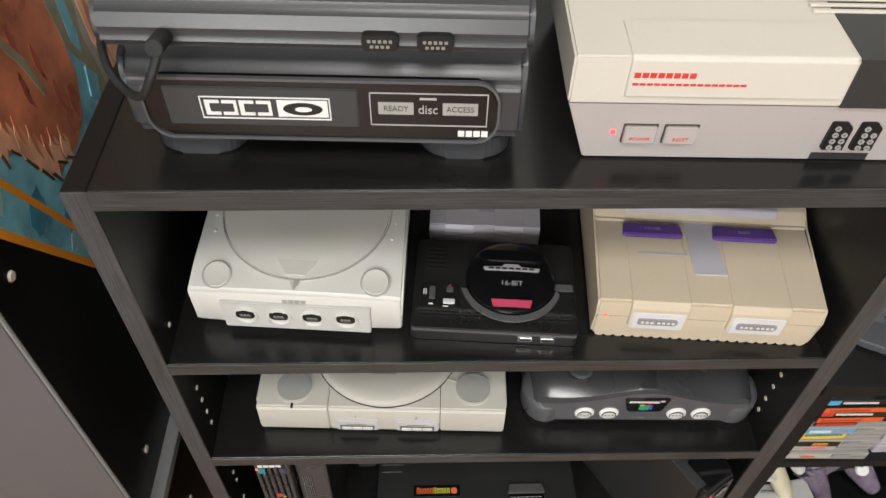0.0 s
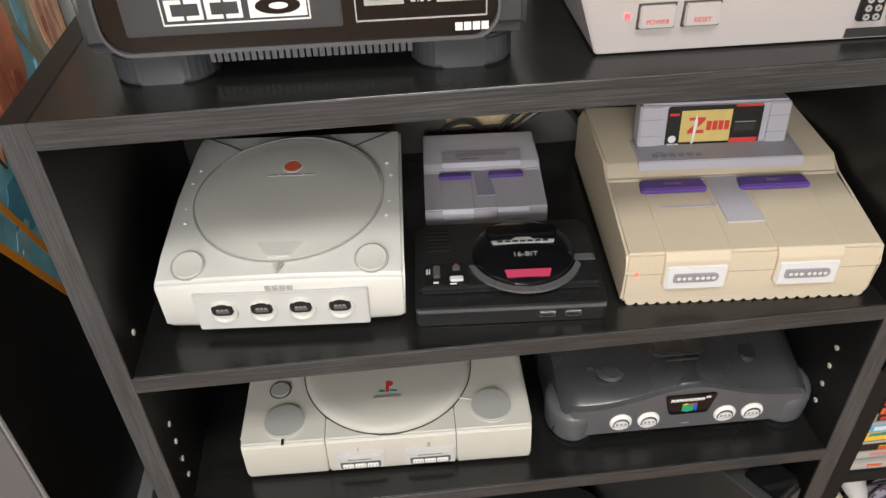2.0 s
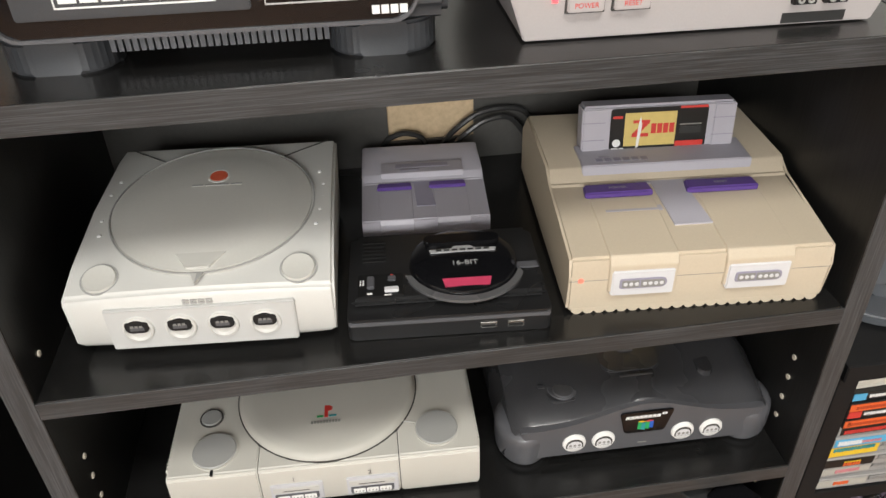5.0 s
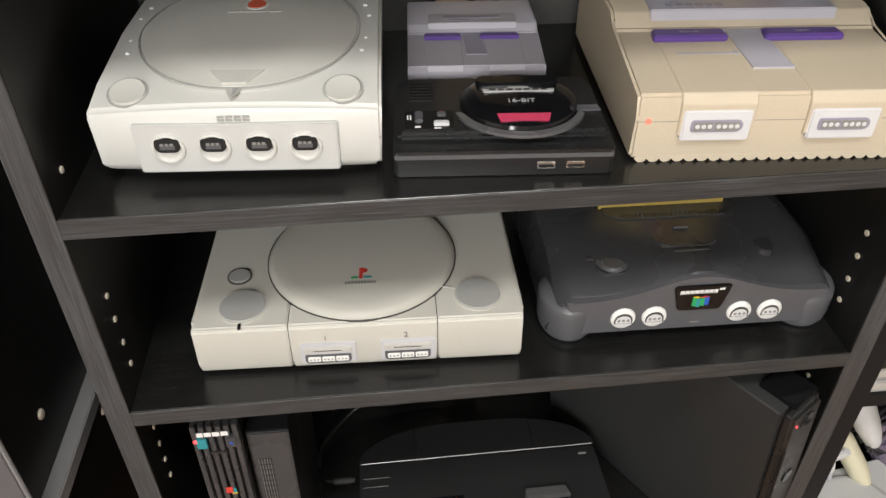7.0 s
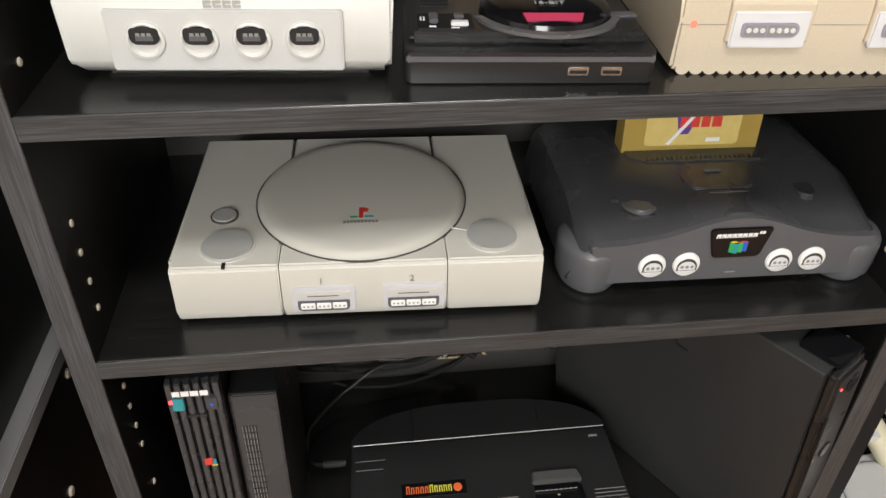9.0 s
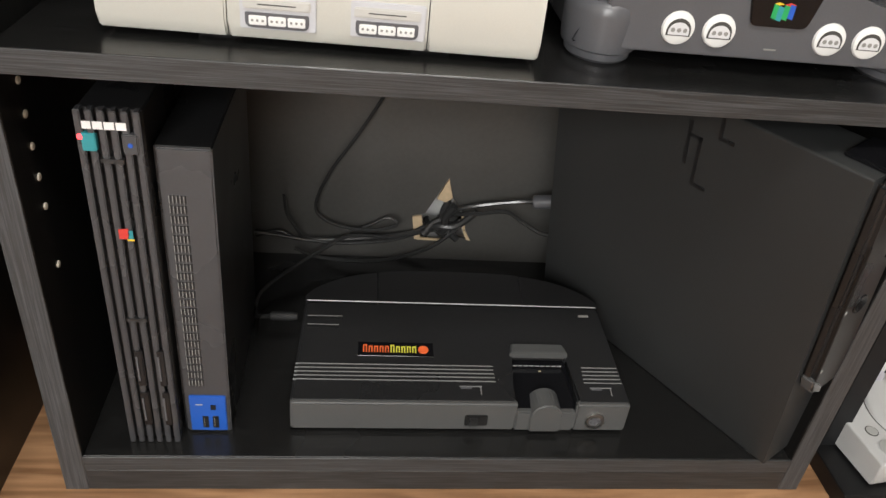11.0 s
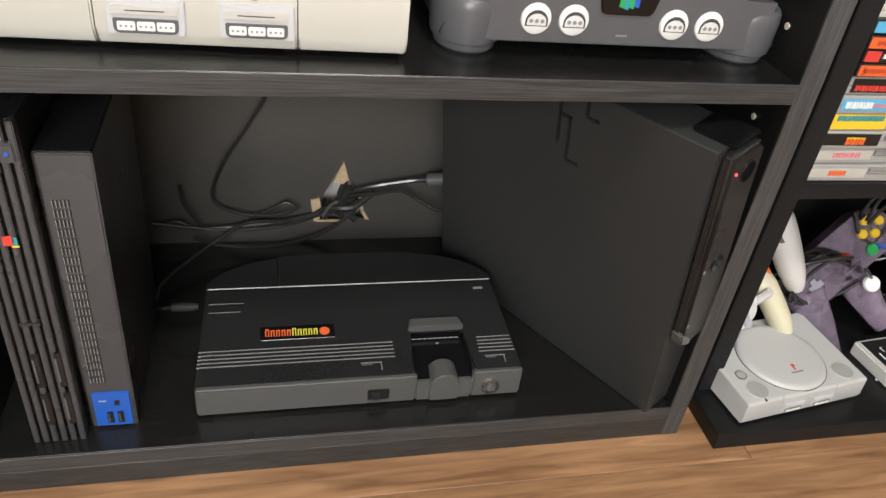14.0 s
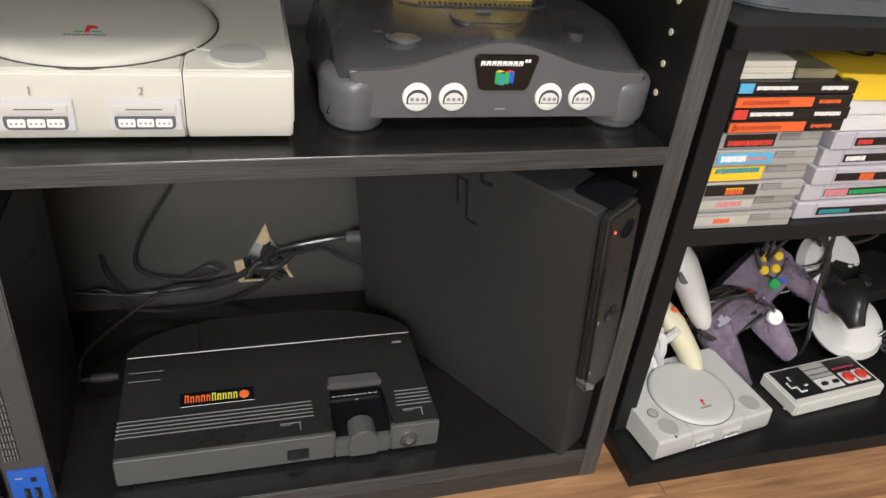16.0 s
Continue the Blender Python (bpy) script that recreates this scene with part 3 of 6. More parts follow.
    if cart:
        bm = box(-0.061, -0.016, ys - 0.047, ys - 0.0405, 0, 0.001)
        bmesh.ops.translate(bm, vec=(0, 0, zt(ys - 0.044)), verts=bm.verts)
        part("stripe", bm, m_lilac, t)
        bars([(-0.058 + 0.0075 * i, -0.0525 + 0.0075 * i) for i in range(6)], rt + 0.0016, ys + 0.004, ys + 0.0095, m_lilac_dark, t, axis="z")
        bars([(-0.054, -0.046)], rt + 0.0016, ys + 0.011, ys + 0.0118, m_lilac_dark, t, axis="z")
    # two port fascias that overlap the front edge
    for x in (-0.0445 * s, 0.0425 * s):
        hw = 0.0256 * s
        bm = prism([(-0.0018 * s, 0.022 * s), (-0.0018 * s, ft - 0.006 * s), (0.002 * s, ft + 0.0012 * s), (ys * 0.72, zt(ys * 0.72) + 0.001 * s), (ys * 0.72, zt(ys * 0.72) - 0.006), (0.004, 0.02 * s)], x - hw, x + hw, "x", 0.0007 * s, 1)
        f = part("port_fascia", bm, body, t)
        p = part("port_plate", box(x - 0.0235 * s, x + 0.0235 * s, -0.003 * s, 0.002, (0.0185 if cart else 0.0145) * s, (0.041 if cart else 0.0325) * s, 0.001 * s), m_port if cart else grey, f, "white port plate")
        if cart:
            s2 = part("controller_port", prism(rounded(x - 0.0178, x + 0.0178, 0.0255, 0.0345, (0.002, 0.0042, 0.0042, 0.002), 4), -0.0038, -0.0026, "y", 0.0003), m_lilac_dark, p)
            part("socket", prism(rounded(x - 0.016, x + 0.016, 0.0268, 0.0332, (0.001, 0.003, 0.003, 0.001), 4), -0.0042, -0.0036, "y"), m_grey_print, s2)
            part("divider", box(x - 0.0032, x - 0.0022, -0.0046, -0.004, 0.0268, 0.0332), m_lilac_dark, s2)
            for i in range(7):
                xx = x - 0.0135 + 0.0042 * i + (0.0018 if i > 2 else 0)
                part("pin", disc(0.0016, 0.0005, (xx, -0.0042, 0.03), "y", seg=10), m_port, s2)
    if cart:
        part("power_light", disc(0.0022, 0.0006, (-0.0905, 0.0002, 0.0325), "y", seg=12), m_led_soft, t, "small red power light")
        part("seam", box(-w + 0.0005, w - 0.0005, -0.0001, 0.002, 0.032, 0.0324), m_grey_print, t)
    return t


def game_cartridge(m):
    t = thing("game_cartridge", m, "lilac-grey cartridge with gold label standing in a console slot", "game cartridge")
    part("shell", box(-0.0645, 0.0645, 0.0, 0.018, -0.015, 0.041, 0.0022), m_lilac, t, smooth=True)
    for sx in (-1, 1):
        part("side_rib", box(sx * 0.055 - 0.0095, sx * 0.055 + 0.0095, -0.0014, 0.002, -0.012, 0.0395, 0.0012), m_lilac, t)
        for z in (0.012, 0.027):
            part("groove", box(sx * 0.055 - 0.0095, sx * 0.055 + 0.0095, -0.0016, -0.0012, z, z + 0.0006), m_lilac_dark, t)
    lab = part("label", prism(rounded(-0.041, 0.041, 0.002, 0.0385, 0.003), -0.0006, 0.001, "y"), m_dark_print, t, "black, gold and red paper label")
    bars([(-0.029, 0.0145)], -0.0006, 0.0055, 0.0345, m_gold_print, lab, "gold_field")
    bars([(0.015, 0.039)], -0.0006, 0.0035, 0.008, m_red, lab, "red_field")
    bars([(0.017, 0.04)], -0.0006, 0.0365, 0.0385, m_red, lab, "red_field")
    bars([(-0.039, -0.031)], -0.0006, 0.03, 0.0322, m_red, lab, "red_mark")
    part("seal", disc(0.0034, 0.0005, (-0.035, -0.0006, 0.0085), "y", seg=16), m_white, lab)
    bars([(-0.039, -0.0335), (-0.0325, -0.029)], -0.0006, 0.003, 0.0042, m_white, lab)
    # the title as slanting plain shapes
    bm = bmesh.new()
    prism([(-0.022, 0.028), (-0.008, 0.028), (-0.008, 0.0255), (-0.0165, 0.0165), (-0.0085, 0.0165), (-0.0085, 0.0135), (-0.0225, 0.0135), (-0.0225, 0.016), (-0.0135, 0.0255), (-0.022, 0.0255)], -0.0013, -0.0008, "y", bm=bm)
    for i in range(4):
        x = -0.0065 + 0.0051 * i
        prism([(x, 0.016), (x + 0.0042, 0.016), (x + 0.0042, 0.0245), (x, 0.0245)], -0.0013, -0.0008, "y", bm=bm)
    part("title_shape", bm, m_red, lab)
    part("blade_shape", prism([(-0.0185, 0.003), (-0.0165, 0.005), (-0.0145, 0.023), (-0.016, 0.032), (-0.0175, 0.023)], -0.0016, -0.0013, "y"), m_white, lab)
    bars([(0.018, 0.036)], -0.0006, 0.022, 0.023, m_grey_print, lab)
    bars([(0.018, 0.036)], -0.0006, 0.0145, 0.0205, m_band, lab)
    return t


S2Z, S3Z, S4Z, TOPZ = S2, S3, S4, TOP
white_disc_console(pose(0.1145, 0.0345, S2Z, 0, 0, -4.3))
mini_black_console(pose(0.2895, 0.021, S2Z, 0, 0, -4.3))
cartridge_console(pose(0.2875, 0.1385, S2Z, 0, 0, -4.0), 0.0545, 0.128, 0.040, m_lilac, m_lilac, m_lilac_dark, "mini_console", "small lilac-grey retro console with purple sliders, behind a black one", "consoles on the bookcase", False, 0.56, 0.47)
SLOT = pose(0.4785, 0.0205, S2Z, 0, 0, -4.4)
cartridge_console(SLOT, 0.0995, 0.225, 0.072, m_yellowed, m_lilac, m_lilac_dark, "game_console", "yellowed cream cartridge console with purple sliders, on the shelf", "consoles on the bookcase", True)
game_cartridge(SLOT @ pose(-0.002, 0.1245, 0.0705, -6))


# ==== consoles on the middle shelf ====
def grey_disc_console(m, s=1.0, group="consoles on the bookcase", label="warm grey disc game console with round lid, on the shelf", mini=False, m_warm=m_warm, m_warm_lid=m_warm_lid):
    t = thing("mini_console" if mini else "game_console", m, label, "game console", group)
    w, d, h = 0.131 * s, 0.183 * s, 0.0495 * s
    xl, xr = -0.056 * s, 0.062 * s
    lo = 0.0042 * s
    # three body blocks divided by seams
    for a, b in ((-w, xl), (xl, xr), (xr, w)):
        bm = prism([(0.004 * s, lo), (0.0, 0.014 * s), (0.0015 * s, h - 0.001), (0.004 * s, h + 0.001 * s), (d - 0.004 * s, h + 0.007 * s), (d, h), (d, lo)], a + 0.0004 * s, b - 0.0004 * s, "x")
        bev(bm, bm.edges[:], 0.0012 * s, 2)
        part("body", bm, m_warm, t, smooth=True)
    part("inner_chassis", box(-w + 0.003 * s, w - 0.003 * s, 0.006 * s, d - 0.004 * s, 0.004 * s, h - 0.003 * s), m_groove, t)
    for sx in (-1, 1):
        for yy in (0.03 * s, d - 0.04 * s):
            part("foot", box(sx * 0.065 * s - 0.012 * s, sx * 0.065 * s + 0.012 * s, yy - 0.012 * s, yy + 0.012 * s, 0, 0.0065 * s), m_charcoal, t)
        if not mini:
            # ribbed side edges
            bm = bmesh.new()
            for i in range(44):
                y = 0.012 + i * 0.0038
                box(sx * w - 0.001, sx * w + 0.001, y, y + 0.002, 0.012, h + 0.0005, bm=bm)
            part("side_ribs", bm, m_warm, t)
    cy, r = 0.085 * s, 0.0802 * s
    sl = 2.2
    z0 = h + 0.0048 * s
    bm = lathe([(0, 0.0068 * s), (0.066 * s, 0.0062 * s), (0.0748 * s, 0.0054 * s), (0.0776 * s, 0.0038 * s), (r, 0.0), (r, -0.003 * s)], (0.002 * s, cy, z0), 64)
    lid = part("lid", tilt(bm, sl, cy, z0), m_warm_lid, t, "round grey disc lid", True)
    part("lid_seam", tilt(ring(r, r + 0.0011 * s, 0.0016 * s, (0.002 * s, cy, z0 - 0.0016 * s), seg=64), sl, cy, z0), m_groove, t)
    zl = z0 + 0.0068 * s - 0.001
    ze = z0 + 0.0054 * s - 0.0002
    # emblem: red upright and a flat coloured base, over a grey bar
    bm = prism([(-0.002 * s, -0.004 * s), (0.001 * s, -0.004 * s), (0.001 * s, 0.003 * s), (0.0045 * s, 0.004 * s), (0.0052 * s, 0.0075 * s), (0.002 * s, 0.0095 * s), (-0.002 * s, 0.0095 * s)], 0, 0.0006, "z")
    bmesh.ops.translate(bm, vec=(0.002 * s, cy - 0.035 * s, ze), verts=bm.verts)
    part("emblem", bm, m_red, lid, "small red and blue emblem")
    if not mini:
        bars([(-0.0065, -0.001)], ze, cy - 0.0385, cy - 0.0365, m_green, lid, axis="z")
        bars([(0.004, 0.0105)], ze, cy - 0.0385, cy - 0.0365, m_teal, lid, axis="z")
    bars([(-0.0115 * s + 0.0026 * s * i, -0.0095 * s + 0.0026 * s * i) for i in range(10)], ze - 0.0001, cy - 0.0455 * s, cy - 0.0425 * s, m_grey_print, lid, axis="z")
    bars([(-0.011 * s + 0.006 * s * i, -0.0065 * s + 0.006 * s * i) for i in range(4)], zl + 0.0018 * s, cy + 0.054 * s, cy + 0.0575 * s, m_grey_print, lid, axis="z")
    for x, y, rr in ((-0.0935 * s, 0.027 * s, 0.0185 * s), (-0.1005 * s, 0.064 * s, 0.009 * s), (0.0965 * s, 0.0285 * s, 0.0185 * s)):
        zz = h + 0.001 * s + 0.006 * s * y / d
        part("button", tilt(disc(rr, 0.0022 * s, (x, y, zz), e=0.0008 * s), 2, y, zz), m_button, t, "round darker grey button", True)
        part("button_ring", tilt(ring(rr, rr + 0.0012 * s, 0.0012 * s, (x, y, zz), seg=40), 2, y, zz), m_groove if rr < 0.01 else m_warm, t)
    part("power_light", box(-0.0945 * s, -0.0922 * s, 0.002 * s, 0.009 * s, h, h + 0.0022 * s), m_void, t)
    part("seam", tube([(0.066 * s, 0.04 * s, h + 0.0031 * s), (0.079 * s, 0.036 * s, h + 0.003 * s)], 0.0005 * s, 6, 2), m_offwhite, t)
    for a, b in ((-0.052, -0.05), (0.056, 0.059)):
        part("hinge_gap", box(a * s, b * s, cy + 0.045 * s, cy + 0.058 * s, h, h + 0.0075 * s), m_void, t)
    # memory card and pad slots
    for x, num in ((-0.0265 * s, "1"), (0.0375 * s, "2")):
        p = part("port_plate", box(x - 0.0215 * s, x + 0.0225 * s, -0.0012 * s, 0.002 * s, 0.0115 * s, 0.0325 * s, 0.0006 * s), m_port_lilac, t, "lilac-grey port plate")
        part("memory_slot", box(x - 0.0195 * s, x + 0.0195 * s, -0.0026 * s, 0, 0.0235 * s, 0.0295 * s, 0.0008 * s), m_pale_part, p)
        part("slot_line", box(x - 0.011 * s, x + 0.011 * s, -0.0029 * s, -0.0024 * s, 0.0262 * s, 0.0268 * s), m_groove, p)
        c = part("controller_port", prism(rounded(x - 0.0185 * s, x + 0.0185 * s, 0.0125 * s, 0.0215 * s, (0.0035 * s, 0.0035 * s, 0.001 * s, 0.001 * s), 3), -0.0018 * s, -0.0011 * s, "y"), m_charcoal, p, "dark rounded port rim")
        for i in (-1, 0, 1):
            pb = part("pin_block", box(x + i * 0.0112 * s - 0.0051 * s, x + i * 0.0112 * s + 0.0051 * s, -0.0026 * s, -0.0015 * s, 0.0142 * s, 0.0198 * s, 0.0005 * s), m_port_white, c)
            for k in (() if mini else (-1, 0, 1)):
                part("pin_hole", disc(0.0008, 0.0003, (x + i * 0.0112 + k * 0.003, -0.0026, 0.017), "y", seg=8), m_grey_print, pb)
        if not mini:
            lettering(num, 0.0075, Matrix.Translation((x - 0.001, -0.0002, 0.0375)) @ FRONT, m_grey_print, t)
    return t


grey_disc_console(pose(0.1815, 0.0265, S3Z, 0, 0, -2.1))


def charcoal_console(m):
    t = thing("game_console", m, "charcoal cartridge console with four round grey ports, on the shelf", "game console", "consoles on the bookcase")
    w, d = 0.118, 0.185
    # top edge of the front, bowed up over the badge
    def crest(x):
        return 0.0475 + 0.0215 * math.exp(-(x / 0.052) ** 2)
    nx = 40
    bm = bmesh.new()
    rows = []
    ys = (0.0, 0.004, 0.022, 0.06, 0.12, 0.165, d)
    for y in ys:
        row = []
        for i in range(nx + 1):
            x = -w + 2 * w * i / nx
            edge = max(0.0, (abs(x) - (w - 0.02)) / 0.02)
            back = 0.069 - 0.012 * edge ** 2 - (0.012 if y >= d - 0.001 else 0)
            k = min(1, max(0, (y - 0.003) / 0.05))
            k = k * k * (3 - 2 * k)
            z = crest(x) * (1 - k) + back * k - (0.003 if y == 0 else 0) - 0.008 * edge ** 3 * (1 - k)
            row.append((x, y + 0.006 * (x / w) ** 2 * (1 - k) * 0.6, z))
        rows.append(row)
    top = [[bm.verts.new(p) for p in r] for r in rows]
    bot = [[bm.verts.new((p[0] * 1.06, p[1] + (0.006 if j == 0 else 0), 0.012)) for p in (r[0], r[-1])] for j, r in enumerate(rows)]
    for j in range(len(rows) - 1):
        for i in range(nx):
            bm.faces.new((top[j][i], top[j][i + 1], top[j + 1][i + 1], top[j + 1][i]))
        bm.faces.new((bot[j][0], top[j][0], top[j + 1][0], bot[j + 1][0]))
        bm.faces.new((top[j][nx], bot[j][1], bot[j + 1][1], top[j + 1][nx]))
        bm.faces.new((bot[j][0], bot[j + 1][0], bot[j + 1][1], bot[j][1]))
    for r, b in ((top[0], bot[0]), (top[-1], bot[-1])):
        bm.faces.new([b[0], *r, b[1]])
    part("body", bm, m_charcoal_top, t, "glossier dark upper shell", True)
    # front fascia, following the crest
    pts = [(-0.1, 0.012), (0.1, 0.012)] + [(x, crest(x) - 0.0012) for x in [0.112 - 0.224 * i / 32 for i in range(33)]]
    part("front_fascia", prism(pts, -0.0022, 0.006, "y", 0.0012), m_charcoal, t, smooth=True)
    # rounded front corner feet
    for sx in (-1, 1):
        prof = [(0, 0.0), (0.0195, 0.0), (0.0215, 0.002), (0.022, 0.0065), (0.0245, 0.008), (0.0252, 0.013), (0.0258, 0.03), (0.0254, 0.0355), (0.0238, 0.0385), (0.02, 0.0405), (0.012, 0.0425), (0, 0.0435)]
        bm = lathe(prof, (0, 0, 0), 32)
        bmesh.ops.transform(bm, matrix=Matrix.Translation((sx * 0.1035, 0.0265, 0)) @ Matrix.Diagonal((1.0, 1.2, 1, 1)), verts=bm.verts)
        f = part("corner_foot", bm, m_charcoal, t, smooth=True)
        part("rear_foot", box(sx * 0.1 - 0.018, sx * 0.1 + 0.018, d - 0.045, d - 0.012, 0, 0.014, 0.004), m_charcoal, t)
    # power switch and reset on top
    part("power_recess", disc(0.0135, 0.0012, (-0.067, 0.034, 0.0595), seg=28), m_charcoal, t, smooth=True)
    part("power_switch", disc(0.0105, 0.008, (-0.067, 0.031, 0.0536), e=0.002, seg=28), m_charcoal, t, smooth=True)
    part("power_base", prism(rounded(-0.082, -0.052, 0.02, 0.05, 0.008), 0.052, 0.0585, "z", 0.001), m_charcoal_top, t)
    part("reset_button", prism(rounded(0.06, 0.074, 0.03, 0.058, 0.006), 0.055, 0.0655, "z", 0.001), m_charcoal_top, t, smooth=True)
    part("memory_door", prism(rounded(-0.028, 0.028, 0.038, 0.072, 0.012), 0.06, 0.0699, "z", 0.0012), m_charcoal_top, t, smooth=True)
    part("door_latch", box(-0.007, 0.007, 0.061, 0.0645, 0.07, 0.072, 0.0008), m_charcoal, t)
    bars([(-0.015, 0.015)], 0.0702, 0.03, 0.032, m_charcoal, t, axis="z")
    bars([(-0.089, -0.083)], 0.0625, 0.034, 0.038, m_charcoal, t, axis="z")
    # cartridge grille
    part("slot_surround", prism([(-0.062, 0.09), (-0.048, 0.079), (0.048, 0.079), (0.062, 0.09), (0.062, 0.135), (-0.062, 0.135)], 0.063, 0.0705, "z", 0.001), m_surround, t, "glossy grilled surround of the slot")
    for i in range(24):
        x = -0.047 + i * 0.0041
        part("grille_slot", prism([(x, 0.0815), (x + 0.0018, 0.0815), (x + 0.0026, 0.087), (x + 0.0008, 0.087)], 0.0704, 0.0709, "z"), m_void, t)
    # four ports
    for x in (-0.063, -0.0365, 0.0365, 0.063):
        p = part("controller_port", lathe([(0, 0.0022), (0.0092, 0.0022), (0.0101, 0.0016), (0.0106, 0)], (x, -0.0022, 0.0283), 32, "y"), m_port_white, t, "round white port", True)
        arc = [(x + 0.0078 * math.cos(radians(a)), 0.0272 + 0.0075 * math.sin(radians(a))) for a in range(180, -1, -15)]
        q = part("socket", prism([(x - 0.0078, 0.0238)] + arc + [(x + 0.0078, 0.0238)], -0.0047, -0.0042, "y"), m_groove, p, "dark D-shaped socket rim")
        arc = [(x + 0.0066 * math.cos(radians(a)), 0.0268 + 0.0055 * math.sin(radians(a))) for a in range(180, -1, -15)]
        part("socket_face", prism([(x - 0.0066, 0.0245)] + arc + [(x + 0.0066, 0.0245)], -0.005, -0.0046, "y"), m_port, q)
        for i in (-1, 0, 1):
            part("pin", disc(0.0014, 0.0004, (x + i * 0.0039, -0.005, 0.0275), "y", seg=10), m_grey_print, q)
    # badge with a coloured block mark
    def lift(p):
        return [(u, v + 0.0025) for u, v in p]
    b = part("badge", prism(lift([(-0.0242, 0.055), (-0.0238, 0.0565), (-0.0218, 0.0578), (0.0218, 0.0578), (0.0238, 0.0565), (0.0242, 0.055), (0.019, 0.0338), (0.0175, 0.032), (0.0155, 0.0312), (-0.0155, 0.0312), (-0.0175, 0.032), (-0.019, 0.0338)]), -0.0042, -0.002, "y", 0.0008, 2), m_gloss, t, "glossy black badge", True)
    for i in range(8):
        x = -0.0192 + 0.004 * i
        part("wordmark", prism(lift([(x, 0.0498), (x + 0.0011, 0.0498), (x + 0.0011, 0.0512), (x + 0.0021, 0.0512), (x + 0.0021, 0.0498), (x + 0.0032, 0.0498), (x + 0.0035, 0.0532), (x + 0.0003, 0.0532)]), -0.0046, -0.0042, "y"), m_white, b)
    for x in (0.0134, 0.0158):
        part("wordmark", prism(lift([(x, 0.0524), (x + 0.0018, 0.0524), (x + 0.002, 0.0546), (x + 0.0002, 0.0546)]), -0.0046, -0.0042, "y"), m_white, b)
    for x0, x1, z0, z1, mm in ((-0.0074, -0.0042, 0.0362, 0.0448, m_green), (-0.0042, -0.0006, 0.0352, 0.0438, m_teal), (-0.0006, 0.003, 0.036, 0.0446, m_green), (0.003, 0.0066, 0.0368, 0.0452, m_blue)):
        part("mark_block", prism(lift([(x0, z0 + 0.0008), (x1, z0), (x1, z1), (x0, z1 + 0.0008)]), -0.0048, -0.0042, "y"), mm, b)
    part("mark_cap", prism(lift([(-0.0074, 0.0458), (-0.0042, 0.045), (-0.001, 0.0456), (-0.0042, 0.0468)]), -0.0047, -0.0042, "y"), m_yellow, b)
    part("mark_cap", prism(lift([(-0.0006, 0.0456), (0.003, 0.0448), (0.0066, 0.0458), (0.003, 0.0468)]), -0.0047, -0.0042, "y"), m_red, b)
    bars([(-0.004, 0.004)], -0.0023, 0.0185, 0.0195, m_grey_print, t)
    return t


charcoal_console(pose(0.4625, 0.0355, S3Z, 0, 0, -1.2))


def gold_cartridge(m):
    t = thing("game_cartridge", m, "gold game cartridge with bright label, standing in the charcoal console", "game cartridge")
    part("shell", prism(rounded(-0.058, 0.058, -0.012, 0.058, (0.002, 0.002, 0.012, 0.012)), 0, 0.0185, "y", 0.002), m_gold, t, smooth=True)
    lab = part("label", prism(rounded(-0.04, 0.04, 0.004, 0.046, 0.004), -0.0008, 0.001, "y"), m_gold_print, t, "gold paper label with red and violet shapes")
    part("title_shape", prism([(-0.012, 0.014), (-0.004, 0.014), (0.004, 0.03), (-0.002, 0.036), (-0.016, 0.034)], -0.0014, -0.0008, "y"), m_purple, lab)
    bars([(-0.012, -0.005), (-0.003, 0.004), (0.006, 0.013), (0.015, 0.023)], -0.0014, 0.02, 0.029, m_red, lab, "title_shape")
    part("blade_shape", prism([(-0.022, 0.006), (-0.019, 0.005), (0.002, 0.032), (0.0, 0.034)], -0.002, -0.0014, "y"), m_white, lab)
    bars([(0.012, 0.024)], -0.0014, 0.007, 0.0105, m_white, lab)
    return t


gold_cartridge(pose(0.459, 0.1345, S3Z + 0.0705, -4, 0, -1.2))


